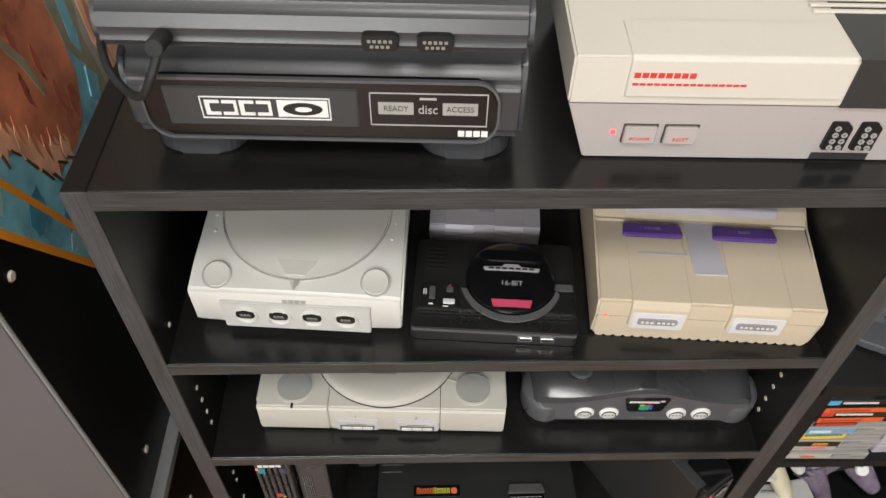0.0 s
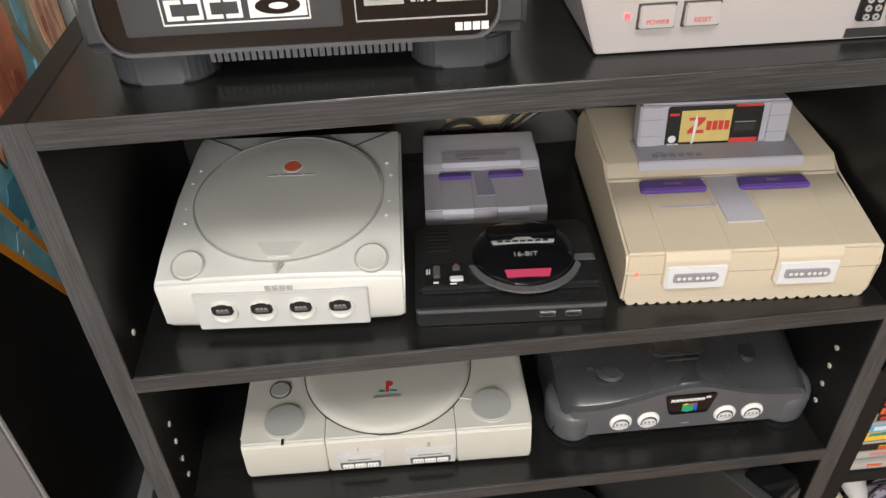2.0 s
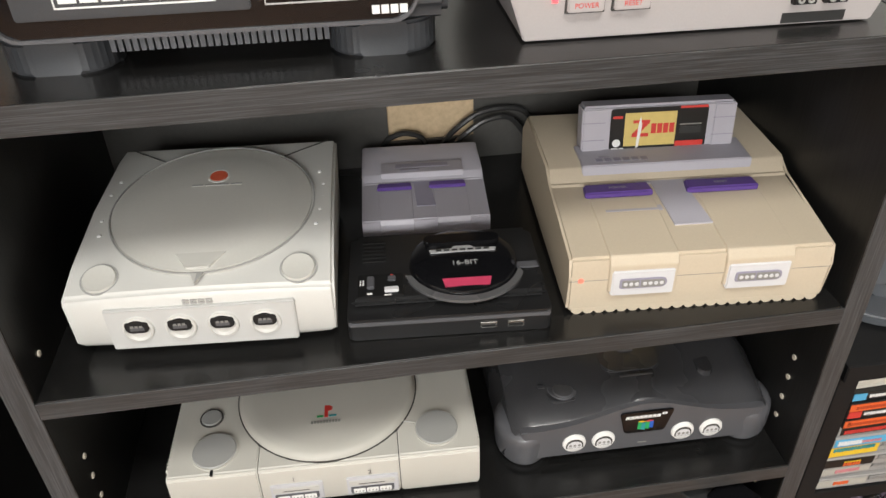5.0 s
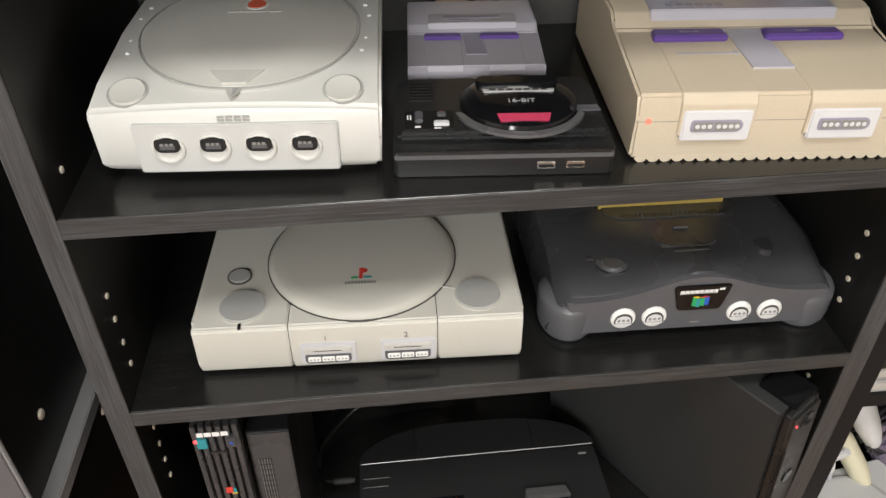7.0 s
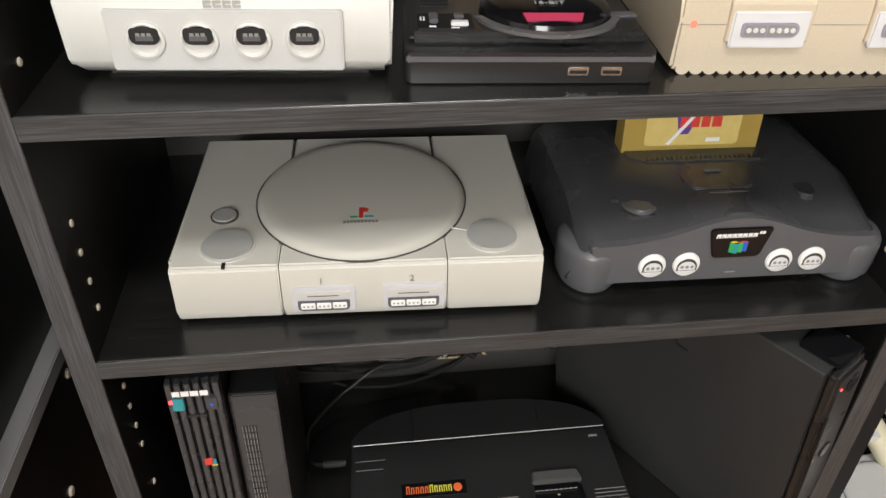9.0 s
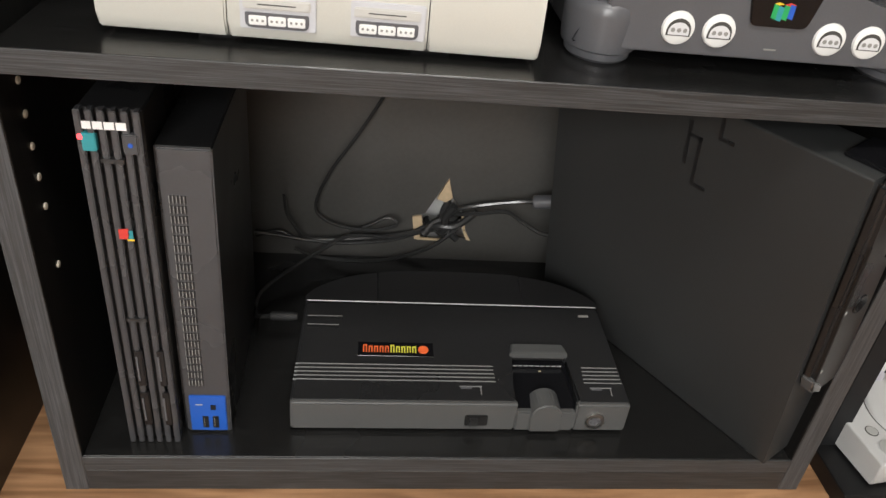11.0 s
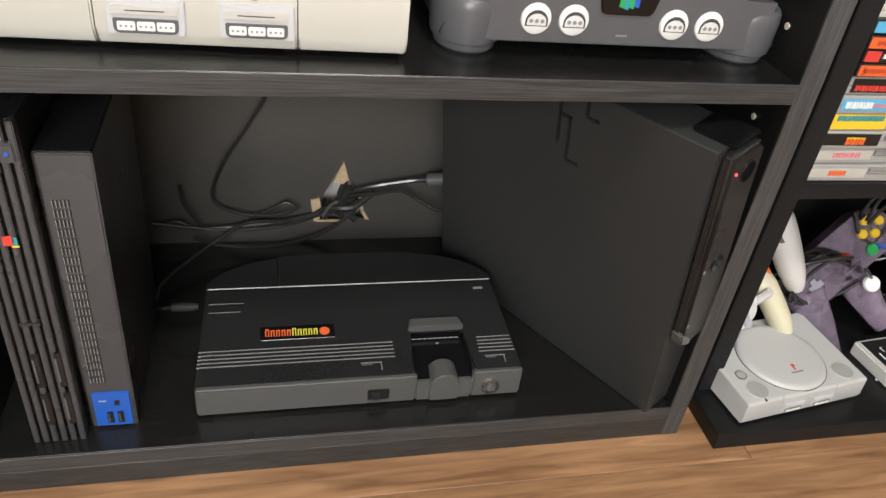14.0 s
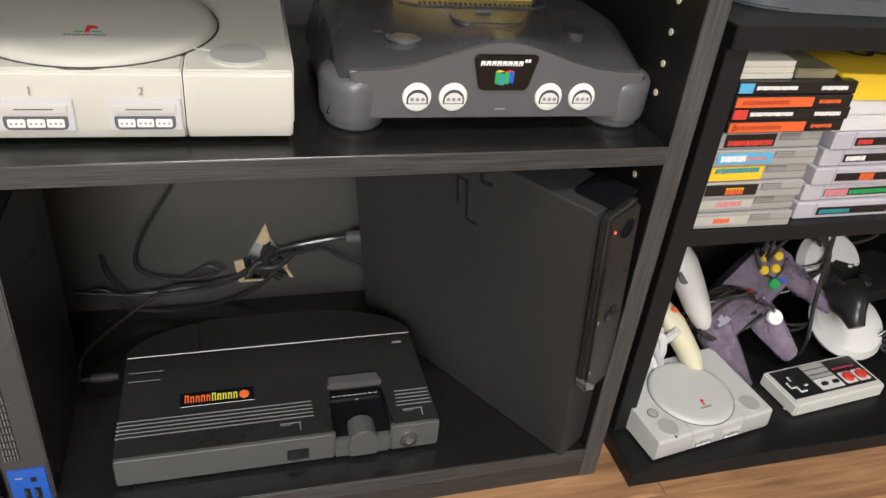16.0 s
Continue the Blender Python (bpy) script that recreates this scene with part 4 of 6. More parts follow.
# ==== consoles on the bottom board ====
def upright_black_console(m):
    t = thing("game_console", m, "black two-tier console standing on edge with ridged front", "game console", "consoles on the bookcase")
    h, d = 0.286, 0.17
    # ridged tier: five fins over a dark core
    tier = part("ridged_tier", box(0, 0.039, 0.006, d, 0, h, 0.0008), m_black, t)
    for i in range(6):
        x = i * 0.0069
        part("fin", box(x, x + 0.0042, 0.0, 0.008, 0.0, h + 0.001, 0.0007), m_charcoal_top, tier)
    part("top_button", box(0.003, 0.0115, -0.0012, 0.004, h - 0.026, h - 0.014, 0.0006), m_teal, tier, "green-lit power button")
    part("standby_light", disc(0.002, 0.0008, (0.0025, -0.0004, h - 0.0165), "y", seg=12), m_led, tier)
    part("eject_button", box(0.027, 0.0365, -0.0014, 0.004, h - 0.027, h - 0.0135, 0.0008), m_charcoal_top, tier)
    part("eject_light", disc(0.0016, 0.0006, (0.0318, -0.0014, h - 0.0205), "y", seg=10), m_blue, tier)
    bars([(0.0045, 0.0098), (0.0108, 0.0165), (0.0175, 0.0235), (0.0245, 0.0305)], -0.0002, h - 0.011, h - 0.006, m_white, tier)
    part("emblem", prism([(0.0165, 0.196), (0.0215, 0.196), (0.0235, 0.2), (0.0225, 0.204), (0.0165, 0.203)], -0.0008, 0.0, "y"), m_red, tier, "small red and blue emblem")
    bars([(0.0225, 0.0255)], -0.0004, 0.196, 0.2025, m_teal, tier)
    bars([(0.0215, 0.026)], -0.0004, 0.1945, 0.196, m_yellow, tier)
    part("tray_bar", box(0.0125, 0.0265, -0.0008, 0.003, h - 0.034, h - 0.031), m_black, tier)
    part("tray_bar", box(0.0125, 0.0265, -0.0008, 0.003, 0.125, 0.128), m_black, tier)
    for x in (0.0135, 0.029):
        for z in (0.02, 0.062):
            s = part("memory_slot", box(x, x + 0.0062, -0.0006, 0.004, z, z + 0.036, 0.0008), m_gloss, tier)
            part("slot_edge", box(x + 0.001, x + 0.0022, -0.0012, 0, z + 0.006, z + 0.03), m_charcoal, s)
    # plain tier, set back and lower
    p = part("plain_tier", box(0.0405, 0.0775, 0.014, d, 0, 0.259, 0.0012), m_black, t, smooth=True)
    part("front_plate", box(0.0425, 0.0775, 0.0125, 0.016, 0.0, 0.2585, 0.0012), m_charcoal_top, p)
    for k in range(5):
        bm = bmesh.new()
        for i in range(22):
            z = 0.052 + i * 0.0079
            box(0.0475 + 0.0024 * k, 0.049 + 0.0024 * k, 0.0119, 0.0128, z, z + 0.0056, bm=bm)
        part("vent_column", bm, m_void, p)
    for k in range(5):
        bm = bmesh.new()
        for i in range(22):
            z = 0.052 + i * 0.0079
            box(0.04755 + 0.0024 * k, 0.0479 + 0.0024 * k, 0.0116, 0.0122, z, z + 0.0056, bm=bm)
        part("vent_edge", bm, m_button, p)
    b = part("port_plate", box(0.046, 0.0745, 0.0108, 0.014, 0.003, 0.041, 0.0006), m_port_blue, p, "bright blue port plate")
    for x in (0.0555, 0.0635):
        part("usb_port", box(x, x + 0.0046, 0.0102, 0.011, 0.007, 0.0195), m_void, b)
        part("usb_tongue", box(x + 0.001, x + 0.002, 0.0098, 0.0104, 0.009, 0.0175), m_metal, b)
    part("link_port", box(0.0625, 0.0665, 0.0102, 0.011, 0.027, 0.032), m_void, b)
    bars([(0.051, 0.0565)], 0.0106, 0.032, 0.0328, m_silver, b)
    return t


upright_black_console(pose(0.0325, 0.0155, S4Z, 0, 0.3, 0))


def black_card_console(m):
    t = thing("game_console", m, "black card-slot console with bright logo plate on bottom board", "game console", "consoles on the bookcase")
    w, wr, ym = 0.1445, 0.139, 0.1125
    zf, zm = 0.034, 0.050
    bay0, bay1, bayd, deep = 0.0445, 0.098, 0.0555, 0.009
    slope = math.atan2(zm - zf, ym)
    top = Matrix.Translation((0, 0, zf)) @ Matrix.Rotation(slope, 4, "X")

    def on_top(bm):
        bmesh.ops.transform(bm, matrix=top, verts=bm.verts)
        return bm

    def roof(y):
        return zf + (zm - zf) * y / ym
    # wedge-shaped shell with the card bay sunk into its front edge
    bm = bmesh.new()
    ring_ = [(-w, 0), (bay0, 0), (bay0, bayd), (bay1, bayd), (bay1, 0), (w, 0), (wr, ym), (-wr, ym)]
    lo, hi = [bm.verts.new((x, y, 0.002)) for x, y in ring_], [bm.verts.new((x, y, roof(y))) for x, y in ring_]
    bm.faces.new(lo[::-1])
    bm.faces.new(hi)
    for i in range(8):
        j = (i + 1) % 8
        bm.faces.new((lo[i], lo[j], hi[j], hi[i]))
    bev(bm, bm.edges[:], 0.0024, 3)
    part("body", bm, m_black, t, smooth=True)
    # grey front fascia stepping down under the bay
    for a, b in ((-w + 0.0005, bay0 + 0.001), (bay1 - 0.001, w - 0.0005)):
        part("front_fascia", box(a, b, -0.0018, 0.006, 0.003, 0.0338, 0.0018, 3), m_fascia, t, "grey front strip", True)
    part("front_fascia", box(bay0 + 0.0012, bay1 - 0.0012, -0.0016, 0.006, 0.003, zf - deep, 0.0012), m_fascia, t, "grey front strip")
    # arched rear cover in three panels

    def arch(x):
        return ym + 0.0455 * max(0.0, 1 - (abs(x) / 0.1405) ** 2.7) ** 0.5
    for i, (a, b) in enumerate(((-wr, -0.0725), (-0.0719, 0.0662), (0.0668, wr))):
        n = 14
        back = [(b + (a - b) * k / n, arch(b + (a - b) * k / n)) for k in range(n + 1)]
        back = [(x, max(y, ym + 0.0018)) for x, y in back]
        bm = prism([(a, ym + 0.0009), (b, ym + 0.0009)] + back, 0.004, zm, "z")
        bev(bm, bm.edges[:], 0.0011, 2, lambda e: e.calc_face_angle(0) > 0.7)
        for v in bm.verts:
            if v.co.z > 0.03:
                v.co.z += 0.0004 + 0.0042 * (v.co.y - ym) / 0.0455 + (0.0008 if i == 1 else 0.0) - 0.006 * max(0.0, (abs(v.co.x) - 0.085) / 0.054) ** 2 * (v.co.y - ym) / 0.0455
        part("rear_cover", bm, m_black, t, smooth=True)
    # bright ridge line: the seam's edge highlight, put in as a silver strip
    part("ridge_highlight", tube([(-wr + 0.002, ym, zm + 0.0006), (wr - 0.002, ym, zm + 0.0006)], 0.0006, 6, 2), m_silver, t)
    # fine grooves, the light caught on each front edge painted as a pale strip
    for x0, x1 in ((-w + 0.0012, 0.0285), (0.107, w - 0.0035)):
        for k in range(5):
            y = 0.022 + 0.0042 * k
            part("groove_highlight", on_top(box(x0 + 0.0002 * k, x1 - 0.0002 * k, y, y + 0.0007, -0.001, 0.0007)), m_print_highlight, t)
            part("groove", on_top(box(x0 + 0.0002 * k, x1 - 0.0002 * k, y + 0.0007, y + 0.0018, -0.001, 0.0002)), m_void, t)
    plate = part("logo_plate", on_top(box(-0.09, -0.0235, 0.0485, 0.0645, -0.001, 0.0006, 0.0003, 1)), m_gloss, t, "glossy plate with red and yellow mark")
    for i in range(10):
        x = -0.0855 + 0.0048 * i
        tall = 0.0612 if i in (0, 5) else 0.0597
        mm = m_orange_print if i < 5 else m_lemon
        ps = [(x, 0.0525), (x + 0.0011, 0.0525), (x + 0.0011, tall - 0.0013), (x + 0.0024, tall - 0.0013), (x + 0.0024, 0.0525), (x + 0.0035, 0.0525), (x + 0.0035, tall), (x, tall)]
        part("mark_block", on_top(prism(ps, 0.0006, 0.001, "z")), mm, plate)
    part("mark_dot", on_top(disc(0.0046, 0.0004, (-0.0325, 0.0562, 0.0006), seg=24)), m_orange_print, plate)
    # switch markings
    for x in (-0.003, 0.1115):
        a = part("arrow_mark", on_top(box(x, x + 0.019, 0.0165, 0.0172, -0.001, 0.0006)), m_print_highlight, t)
        part("arrow_stem", on_top(box(x + 0.0175, x + 0.0183, 0.0085, 0.0165, -0.001, 0.0006)), m_print_highlight, a)
        part("arrow_head", on_top(box(x + 0.001, x + 0.01, 0.0145, 0.0165, -0.001, 0.0004)), m_charcoal, a)
    for y, x1 in ((0.0805, 0.037), (0.091, 0.04)):
        sl = part("side_slot", on_top(box(-w + 0.009, -w + x1, y, y + 0.0032, -0.001, 0.0005)), m_void, t)
        part("slot_lip", on_top(box(-w + 0.009, -w + x1, y + 0.0032, y + 0.0039, -0.001, 0.0009)), m_print_highlight, sl)
    sw_ = part("power_slider", box(0.0015, 0.021, -0.0034, 0, 0.0095, 0.0215, 0.0008), m_void, t)
    part("slider_knob", box(0.0045, 0.0125, -0.0056, -0.003, 0.011, 0.0205, 0.0008), m_black, sw_)
    j = part("pad_socket", ring(0.0055, 0.0086, 0.0022, (0.1145, -0.0018, 0.0165), "y", 32), m_metal, t, "bright metal pad socket")
    part("socket_core", disc(0.0055, 0.0008, (0.1145, -0.0018, 0.0165), "y"), m_charcoal, j)
    for a in range(5):
        part("pin", disc(0.0008, 0.0004, (0.1145 + 0.0034 * math.cos(a * 1.25), -0.0026, 0.0165 + 0.0034 * math.sin(a * 1.25)), "y", seg=8), m_void, j)
    # sunken card bay with its raised lintel and thumb rest
    bay = part("card_bay", on_top(box(bay0 - 0.001, bay1 + 0.001, 0.002, bayd + 0.002, -deep - 0.002, -deep, 0.0003)), m_gloss, t, "glossy sunken card bay")
    part("bay_lintel", on_top(hexa(bmesh.new(), [(0.0435, 0.0505, -0.002), (0.0985, 0.0505, -0.002), (0.0945, 0.0645, -0.002), (0.0465, 0.0645, -0.002), (0.0455, 0.0515, 0.0056), (0.0965, 0.0515, 0.0056), (0.0935, 0.0635, 0.0036), (0.0475, 0.0635, 0.0036)], 0.0008)), m_fascia, bay, "grey lintel over the card slot")
    for i in range(9):
        part("contact", on_top(box(0.0485 + 0.0051 * i, 0.0523 + 0.0051 * i, 0.0475, 0.0483, -deep, -deep + 0.0004)), m_silver, bay)
    part("wear_mark", on_top(box(0.071, 0.0735, 0.0415, 0.0425, -deep, -deep + 0.0003)), m_tan_wear, bay)
    part("thumb_rest", prism([(0.0575, 0.004)] + [(0.0712 + 0.0137 * math.cos(radians(a)), 0.0215 + 0.0137 * math.sin(radians(a))) for a in range(180, -1, -12)] + [(0.0849, 0.004)], -0.0045, 0.019, "y", 0.0022, 3), m_fascia, bay, "rounded grey thumb rest", True)
    part("side_wordmark", on_top(box(0.118, 0.1275, 0.101, 0.1035, 0.0, 0.0005)), m_grey_print, t)
    return t


m_fascia = mat("mid_grey_fascia", (0.075, 0.076, 0.075), 0.42, vary=0.08, scale=900, bump=0.08)
# pale grey for painted groove highlights, switch markings and slot lips
m_print_highlight = mat("pale_print_and_highlight", (0.2, 0.2, 0.195), 0.35, vary=0.1)
m_lemon = mat("lemon_print", (0.6, 0.56, 0.06), 0.45)
m_tan_wear = mat("tan_speck", (0.5, 0.42, 0.25), 0.6)
black_card_console(pose(0.3015, 0.0305, S4Z, 0, 0, 0.2))


def slim_black_console(m):
    """Stands on its long edge; local x runs to its right side, y into the shelf along its length."""
    t = thing("game_console", m, "matte black slim game console standing on edge against the bookcase side", "game console", "consoles on the bookcase")
    L, th, h = 0.285, 0.05, 0.29
    bm = prism(rounded(0, th, 0, h, (0.002, 0.004, 0.006, 0.002)), 0.0, L, "y", 0.0008)
    part("shell", bm, m_matte, t, "matte textured black shell", True)
    f = part("front_panel", prism([(0.0035, 0.112), (0.008, 0.098), (0.02, 0.090), (th - 0.006, 0.090), (th - 0.001, 0.099), (th - 0.001, h - 0.008), (th - 0.008, h - 0.001), (0.0035, h - 0.001)], -0.011, 0.001, "y", 0.004, 3), m_black, t, "smooth black bowed front", True)
    part("chrome_end", prism([(0.0025, 0.112), (0.006, 0.098), (0.02, 0.0895), (0.022, 0.097), (0.012, 0.104), (0.008, 0.112)], -0.012, -0.0005, "y", 0.0016, 3), m_smoke, f, "glossy smoke-grey rounded end", True)
    part("disc_slot", box(0.006, 0.008, -0.0116, -0.010, 0.1, h - 0.05), m_void, f)
    part("power_button", disc(0.009, 0.0012, (0.029, -0.011, h - 0.022), "y"), m_gloss, f, smooth=True)
    part("standby_light", disc(0.0011, 0.0008, (0.0125, -0.011, h - 0.018), "y", seg=10), m_led, f)
    part("eject_button", disc(0.008, 0.0012, (0.027, -0.011, h - 0.11), "y"), m_gloss, f, smooth=True)
    for z in (h - 0.11, h - 0.17):
        part("stud", disc(0.0018, 0.0008, (0.009, -0.011, z), "y", seg=10), m_button, f)
    part("top_strip", box(0.012, 0.046, -0.006, 0.03, h - 0.001, h + 0.0035, 0.0015), m_gloss, t)
    # embossed linework on the broad side
    for y, z, s in ((0.128, h - 0.048, 1.0), (0.112, h + 0.0, 1.0)):
        em = bmesh.new()
        for a, b, c, d in ((0, 0, 0.003, 0.04), (0.011, 0.012, 0.014, 0.05), (0, 0.037, 0.014, 0.04), (-0.011, -0.003, 0.003, 0.0)):
            box(-0.0006, 0.0004, y + a * s, y + max(c, a + 0.003) * s, z + b * s - 0.02, z + d * s - 0.02, bm=em)
        part("embossed_mark", em, m_black, t)
    return t


m_smoke = mat("smoke_gloss", (0.12, 0.12, 0.12), 0.08, 0.4, vary=0.1)
m_matte = mat("matte_textured_black", (0.031, 0.032, 0.032), 0.42, vary=0.12, scale=1500, bump=0.35, spec=0.35)
slim_black_console(pose(0.561, -0.0045, S4Z, 0, -7.8, 31))

# ==== consoles on top of the bookcase ====


def tray_console(m):
    t = thing("disc_drive_console", m, "black disc drive base with glossy inset front, on the bookcase", "game console", "consoles on the bookcase")
    w, d = 0.131, 0.2
    for sx in (-1, 1):
        part("foot", prism(rounded(sx * 0.093 - 0.032, sx * 0.093 + 0.032, 0.003, 0.05, 0.02, 8), 0.0, 0.0195, "z", 0.003, 3), m_satin, t, smooth=True)
        part("foot", prism(rounded(sx * 0.092 - 0.026, sx * 0.092 + 0.026, 0.15, 0.195, 0.012), 0.0, 0.0195, "z", 0.002), m_charcoal, t)
    bm = bmesh.new()
    for i in range(30):
        box(-0.063 + i * 0.0042, -0.06 + i * 0.0042, 0.012, 0.016, 0.004, 0.0122, bm=bm)
    part("underside_ribs", bm, m_charcoal, t)
    prof = [(0.006, 0.0125), (-0.001, 0.018), (-0.001, 0.052), (0.01, 0.058), (0.02, 0.070), (d, 0.070), (d, 0.0125)]
    bm = prism(prof, -w, w, "x")
    bev(bm, bm.edges[:], 0.004, 3)
    part("body", bm, m_satin, t, "dark grey-black shell", True)
    part("front_panel", prism(rounded(-0.117, 0.113, 0.0165, 0.0555, 0.014, 6), -0.0045, 0.002, "y", 0.0015), m_gloss, t, "glossy black inset front", True)
    rim = bmesh.new()
    o, i2 = rounded(-0.1185, 0.1145, 0.015, 0.057, 0.0155, 6), rounded(-0.1168, 0.1128, 0.0167, 0.0553, 0.0138, 6)
    for a in range(len(o)):
        b = (a + 1) % len(o)
        hexa(rim, [(*o[a][:1], -0.003, o[a][1]), (o[b][0], -0.003, o[b][1]), (i2[b][0], -0.003, i2[b][1]), (i2[a][0], -0.003, i2[a][1]),
                   (o[a][0], -0.006, o[a][1]), (o[b][0], -0.006, o[b][1]), (i2[b][0], -0.006, i2[b][1]), (i2[a][0], -0.006, i2[a][1])])
    part("panel_rim", rim, m_charcoal, t)
    tray = part("disc_tray", box(-0.103, 0.022, -0.0058, -0.002, 0.025, 0.051, 0.0008), m_satin, t)
    # wordmark as plain outline and blocks
    for a, b, c, e in ((-0.0805, 0.004, 0.030, 0.0308), (-0.0805, 0.004, 0.0442, 0.045), (-0.0805, -0.0797, 0.030, 0.045), (0.0032, 0.004, 0.030, 0.045)):
        bars([(a, b)], -0.0058, c, e, m_white, tray)
    for i in range(4):
        x = -0.0775 + 0.0112 * i
        prt = prism([(x, 0.0325), (x + 0.0095, 0.0325), (x + 0.0095, 0.0425), (x, 0.0425), (x, 0.0405), (x + 0.0075, 0.0405), (x + 0.0075, 0.0345), (x, 0.0345)] if i % 2 else
                    [(x, 0.0325), (x + 0.0095, 0.0325), (x + 0.0095, 0.0345), (x + 0.003, 0.0345), (x + 0.003, 0.0405), (x + 0.0095, 0.0405), (x + 0.0095, 0.0425), (x, 0.0425)], -0.0063, -0.0058, "y")
        part("mark_block", prt, m_white, tray)
    part("mark_block", box(-0.0305, 0.0022, -0.0062, -0.0058, 0.032, 0.0432), m_white, tray)
    part("mark_oval", prism([(-0.014 + 0.013 * math.cos(radians(a)), 0.0376 + 0.0042 * math.sin(radians(a))) for a in range(0, 360, 20)], -0.0066, -0.0062, "y"), m_gloss, tray)
    part("mark_oval", prism([(-0.0135 + 0.0055 * math.cos(radians(a)), 0.0376 + 0.0016 * math.sin(radians(a))) for a in range(0, 360, 20)], -0.007, -0.0066, "y"), m_white, tray)
    win = bmesh.new()
    for a, b, c, e in ((0.0295, 0.1065, 0.0265, 0.0272), (0.0295, 0.1065, 0.0482, 0.0489), (0.0295, 0.0302, 0.0265, 0.0489), (0.1058, 0.1065, 0.0265, 0.0489)):
        box(a, b, -0.005, -0.0044, c, e, bm=win)
    part("window_outline", win, m_silver, t)
    for x, word in ((0.0465, "READY"), (0.0885, "ACCESS")):
        p = part("indicator_window", box(x - 0.0115, x + 0.0115, -0.0052, -0.0044, 0.0345, 0.0425), m_button, t)
        lettering(word, 0.0052, Matrix.Translation((x, -0.0053, 0.0385)) @ FRONT, m_dark_print, p)
    lettering("disc", 0.0085, Matrix.Translation((0.0675, -0.005, 0.0378)) @ FRONT, m_silver, t)
    bars([(0.062, 0.073)], -0.0046, 0.0445, 0.0458, m_silver, t)
    for i in range(4):
        part("mark_block", box(0.0875 + 0.0052 * i, 0.0918 + 0.0052 * i, -0.0052, -0.0044, 0.0195, 0.0235), m_white, t)
    # the body rides high over its feet
    for o in t.children:
        if not o.name.startswith("foot"):
            o.location.z, o.scale.z = 0.004, 1.19
    return t


def deck_console(m):
    t = thing("game_console", m, "black cartridge console stacked on a disc drive, cable in front", "game console", "consoles on the bookcase")
    w, d = 0.132, 0.2
    prof = [(0.0, 0.003), (-0.008, 0.007), (-0.01, 0.016), (-0.003, 0.032), (0.012, 0.040), (d, 0.045), (d, 0.0), (0.02, 0.0)]
    bm = prism(prof, -w, w, "x")
    bev(bm, bm.edges[:], 0.0045, 3)
    part("body", bm, m_satin, t, "dark grey-black shell", True)
    part("dome", lathe([(0, 0.011), (0.04, 0.010), (0.066, 0.006), (0.07, 0)], (0.02, 0.11, 0.042), 56), m_gloss, t, smooth=True)
    for x in (0.04, 0.073):
        p = part("controller_port", prism(rounded(x - 0.011, x + 0.011, 0.0095, 0.021, 0.003, 3), -0.0125, -0.006, "y", 0.0006), m_void, t)
        bars([(x - 0.0075 + 0.0032 * i, x - 0.0055 + 0.0032 * i) for i in range(5)], -0.0125, 0.0155, 0.0175, m_grey_print, p, "pin")
        bars([(x - 0.006 + 0.0032 * i, x - 0.004 + 0.0032 * i) for i in range(4)], -0.0125, 0.012, 0.0138, m_grey_print, p, "pin")
    part("headphone_mark", box(-0.112, -0.1, 0.02, 0.03, 0.0405, 0.0412), m_silver, t)
    part("volume_slot", box(-0.07, -0.045, 0.028, 0.032, 0.0405, 0.0416), m_port, t)
    c = part("plug", tilt(disc(0.0055, 0.02, (-0.089, -0.008, 0.0145), "y", seg=20), -12, -0.008, 0.0145), m_rubber, t, smooth=True)
    part("cable", tube([(-0.089, -0.026, 0.012), (-0.0935, -0.034, 0.002), (-0.103, -0.032, -0.012), (-0.118, -0.02, -0.016), (-0.133, -0.002, -0.008), (-0.142, 0.03, 0.0), (-0.147, 0.09, 0.004), (-0.15, 0.19, -0.01)], 0.0028, 10), m_rubber, t, smooth=True)
    return t


m_satin = mat("satin_charcoal_black", (0.04, 0.042, 0.046), 0.36, vary=0.12, scale=900, bump=0.12)
tray_console(pose(0.163, 0.0325, TOPZ, 0, 0, -2.0))
deck_console(pose(0.163, 0.0325, TOPZ, 0, 0, -2.0) @ pose(-0.001, 0.0, 0.0885))


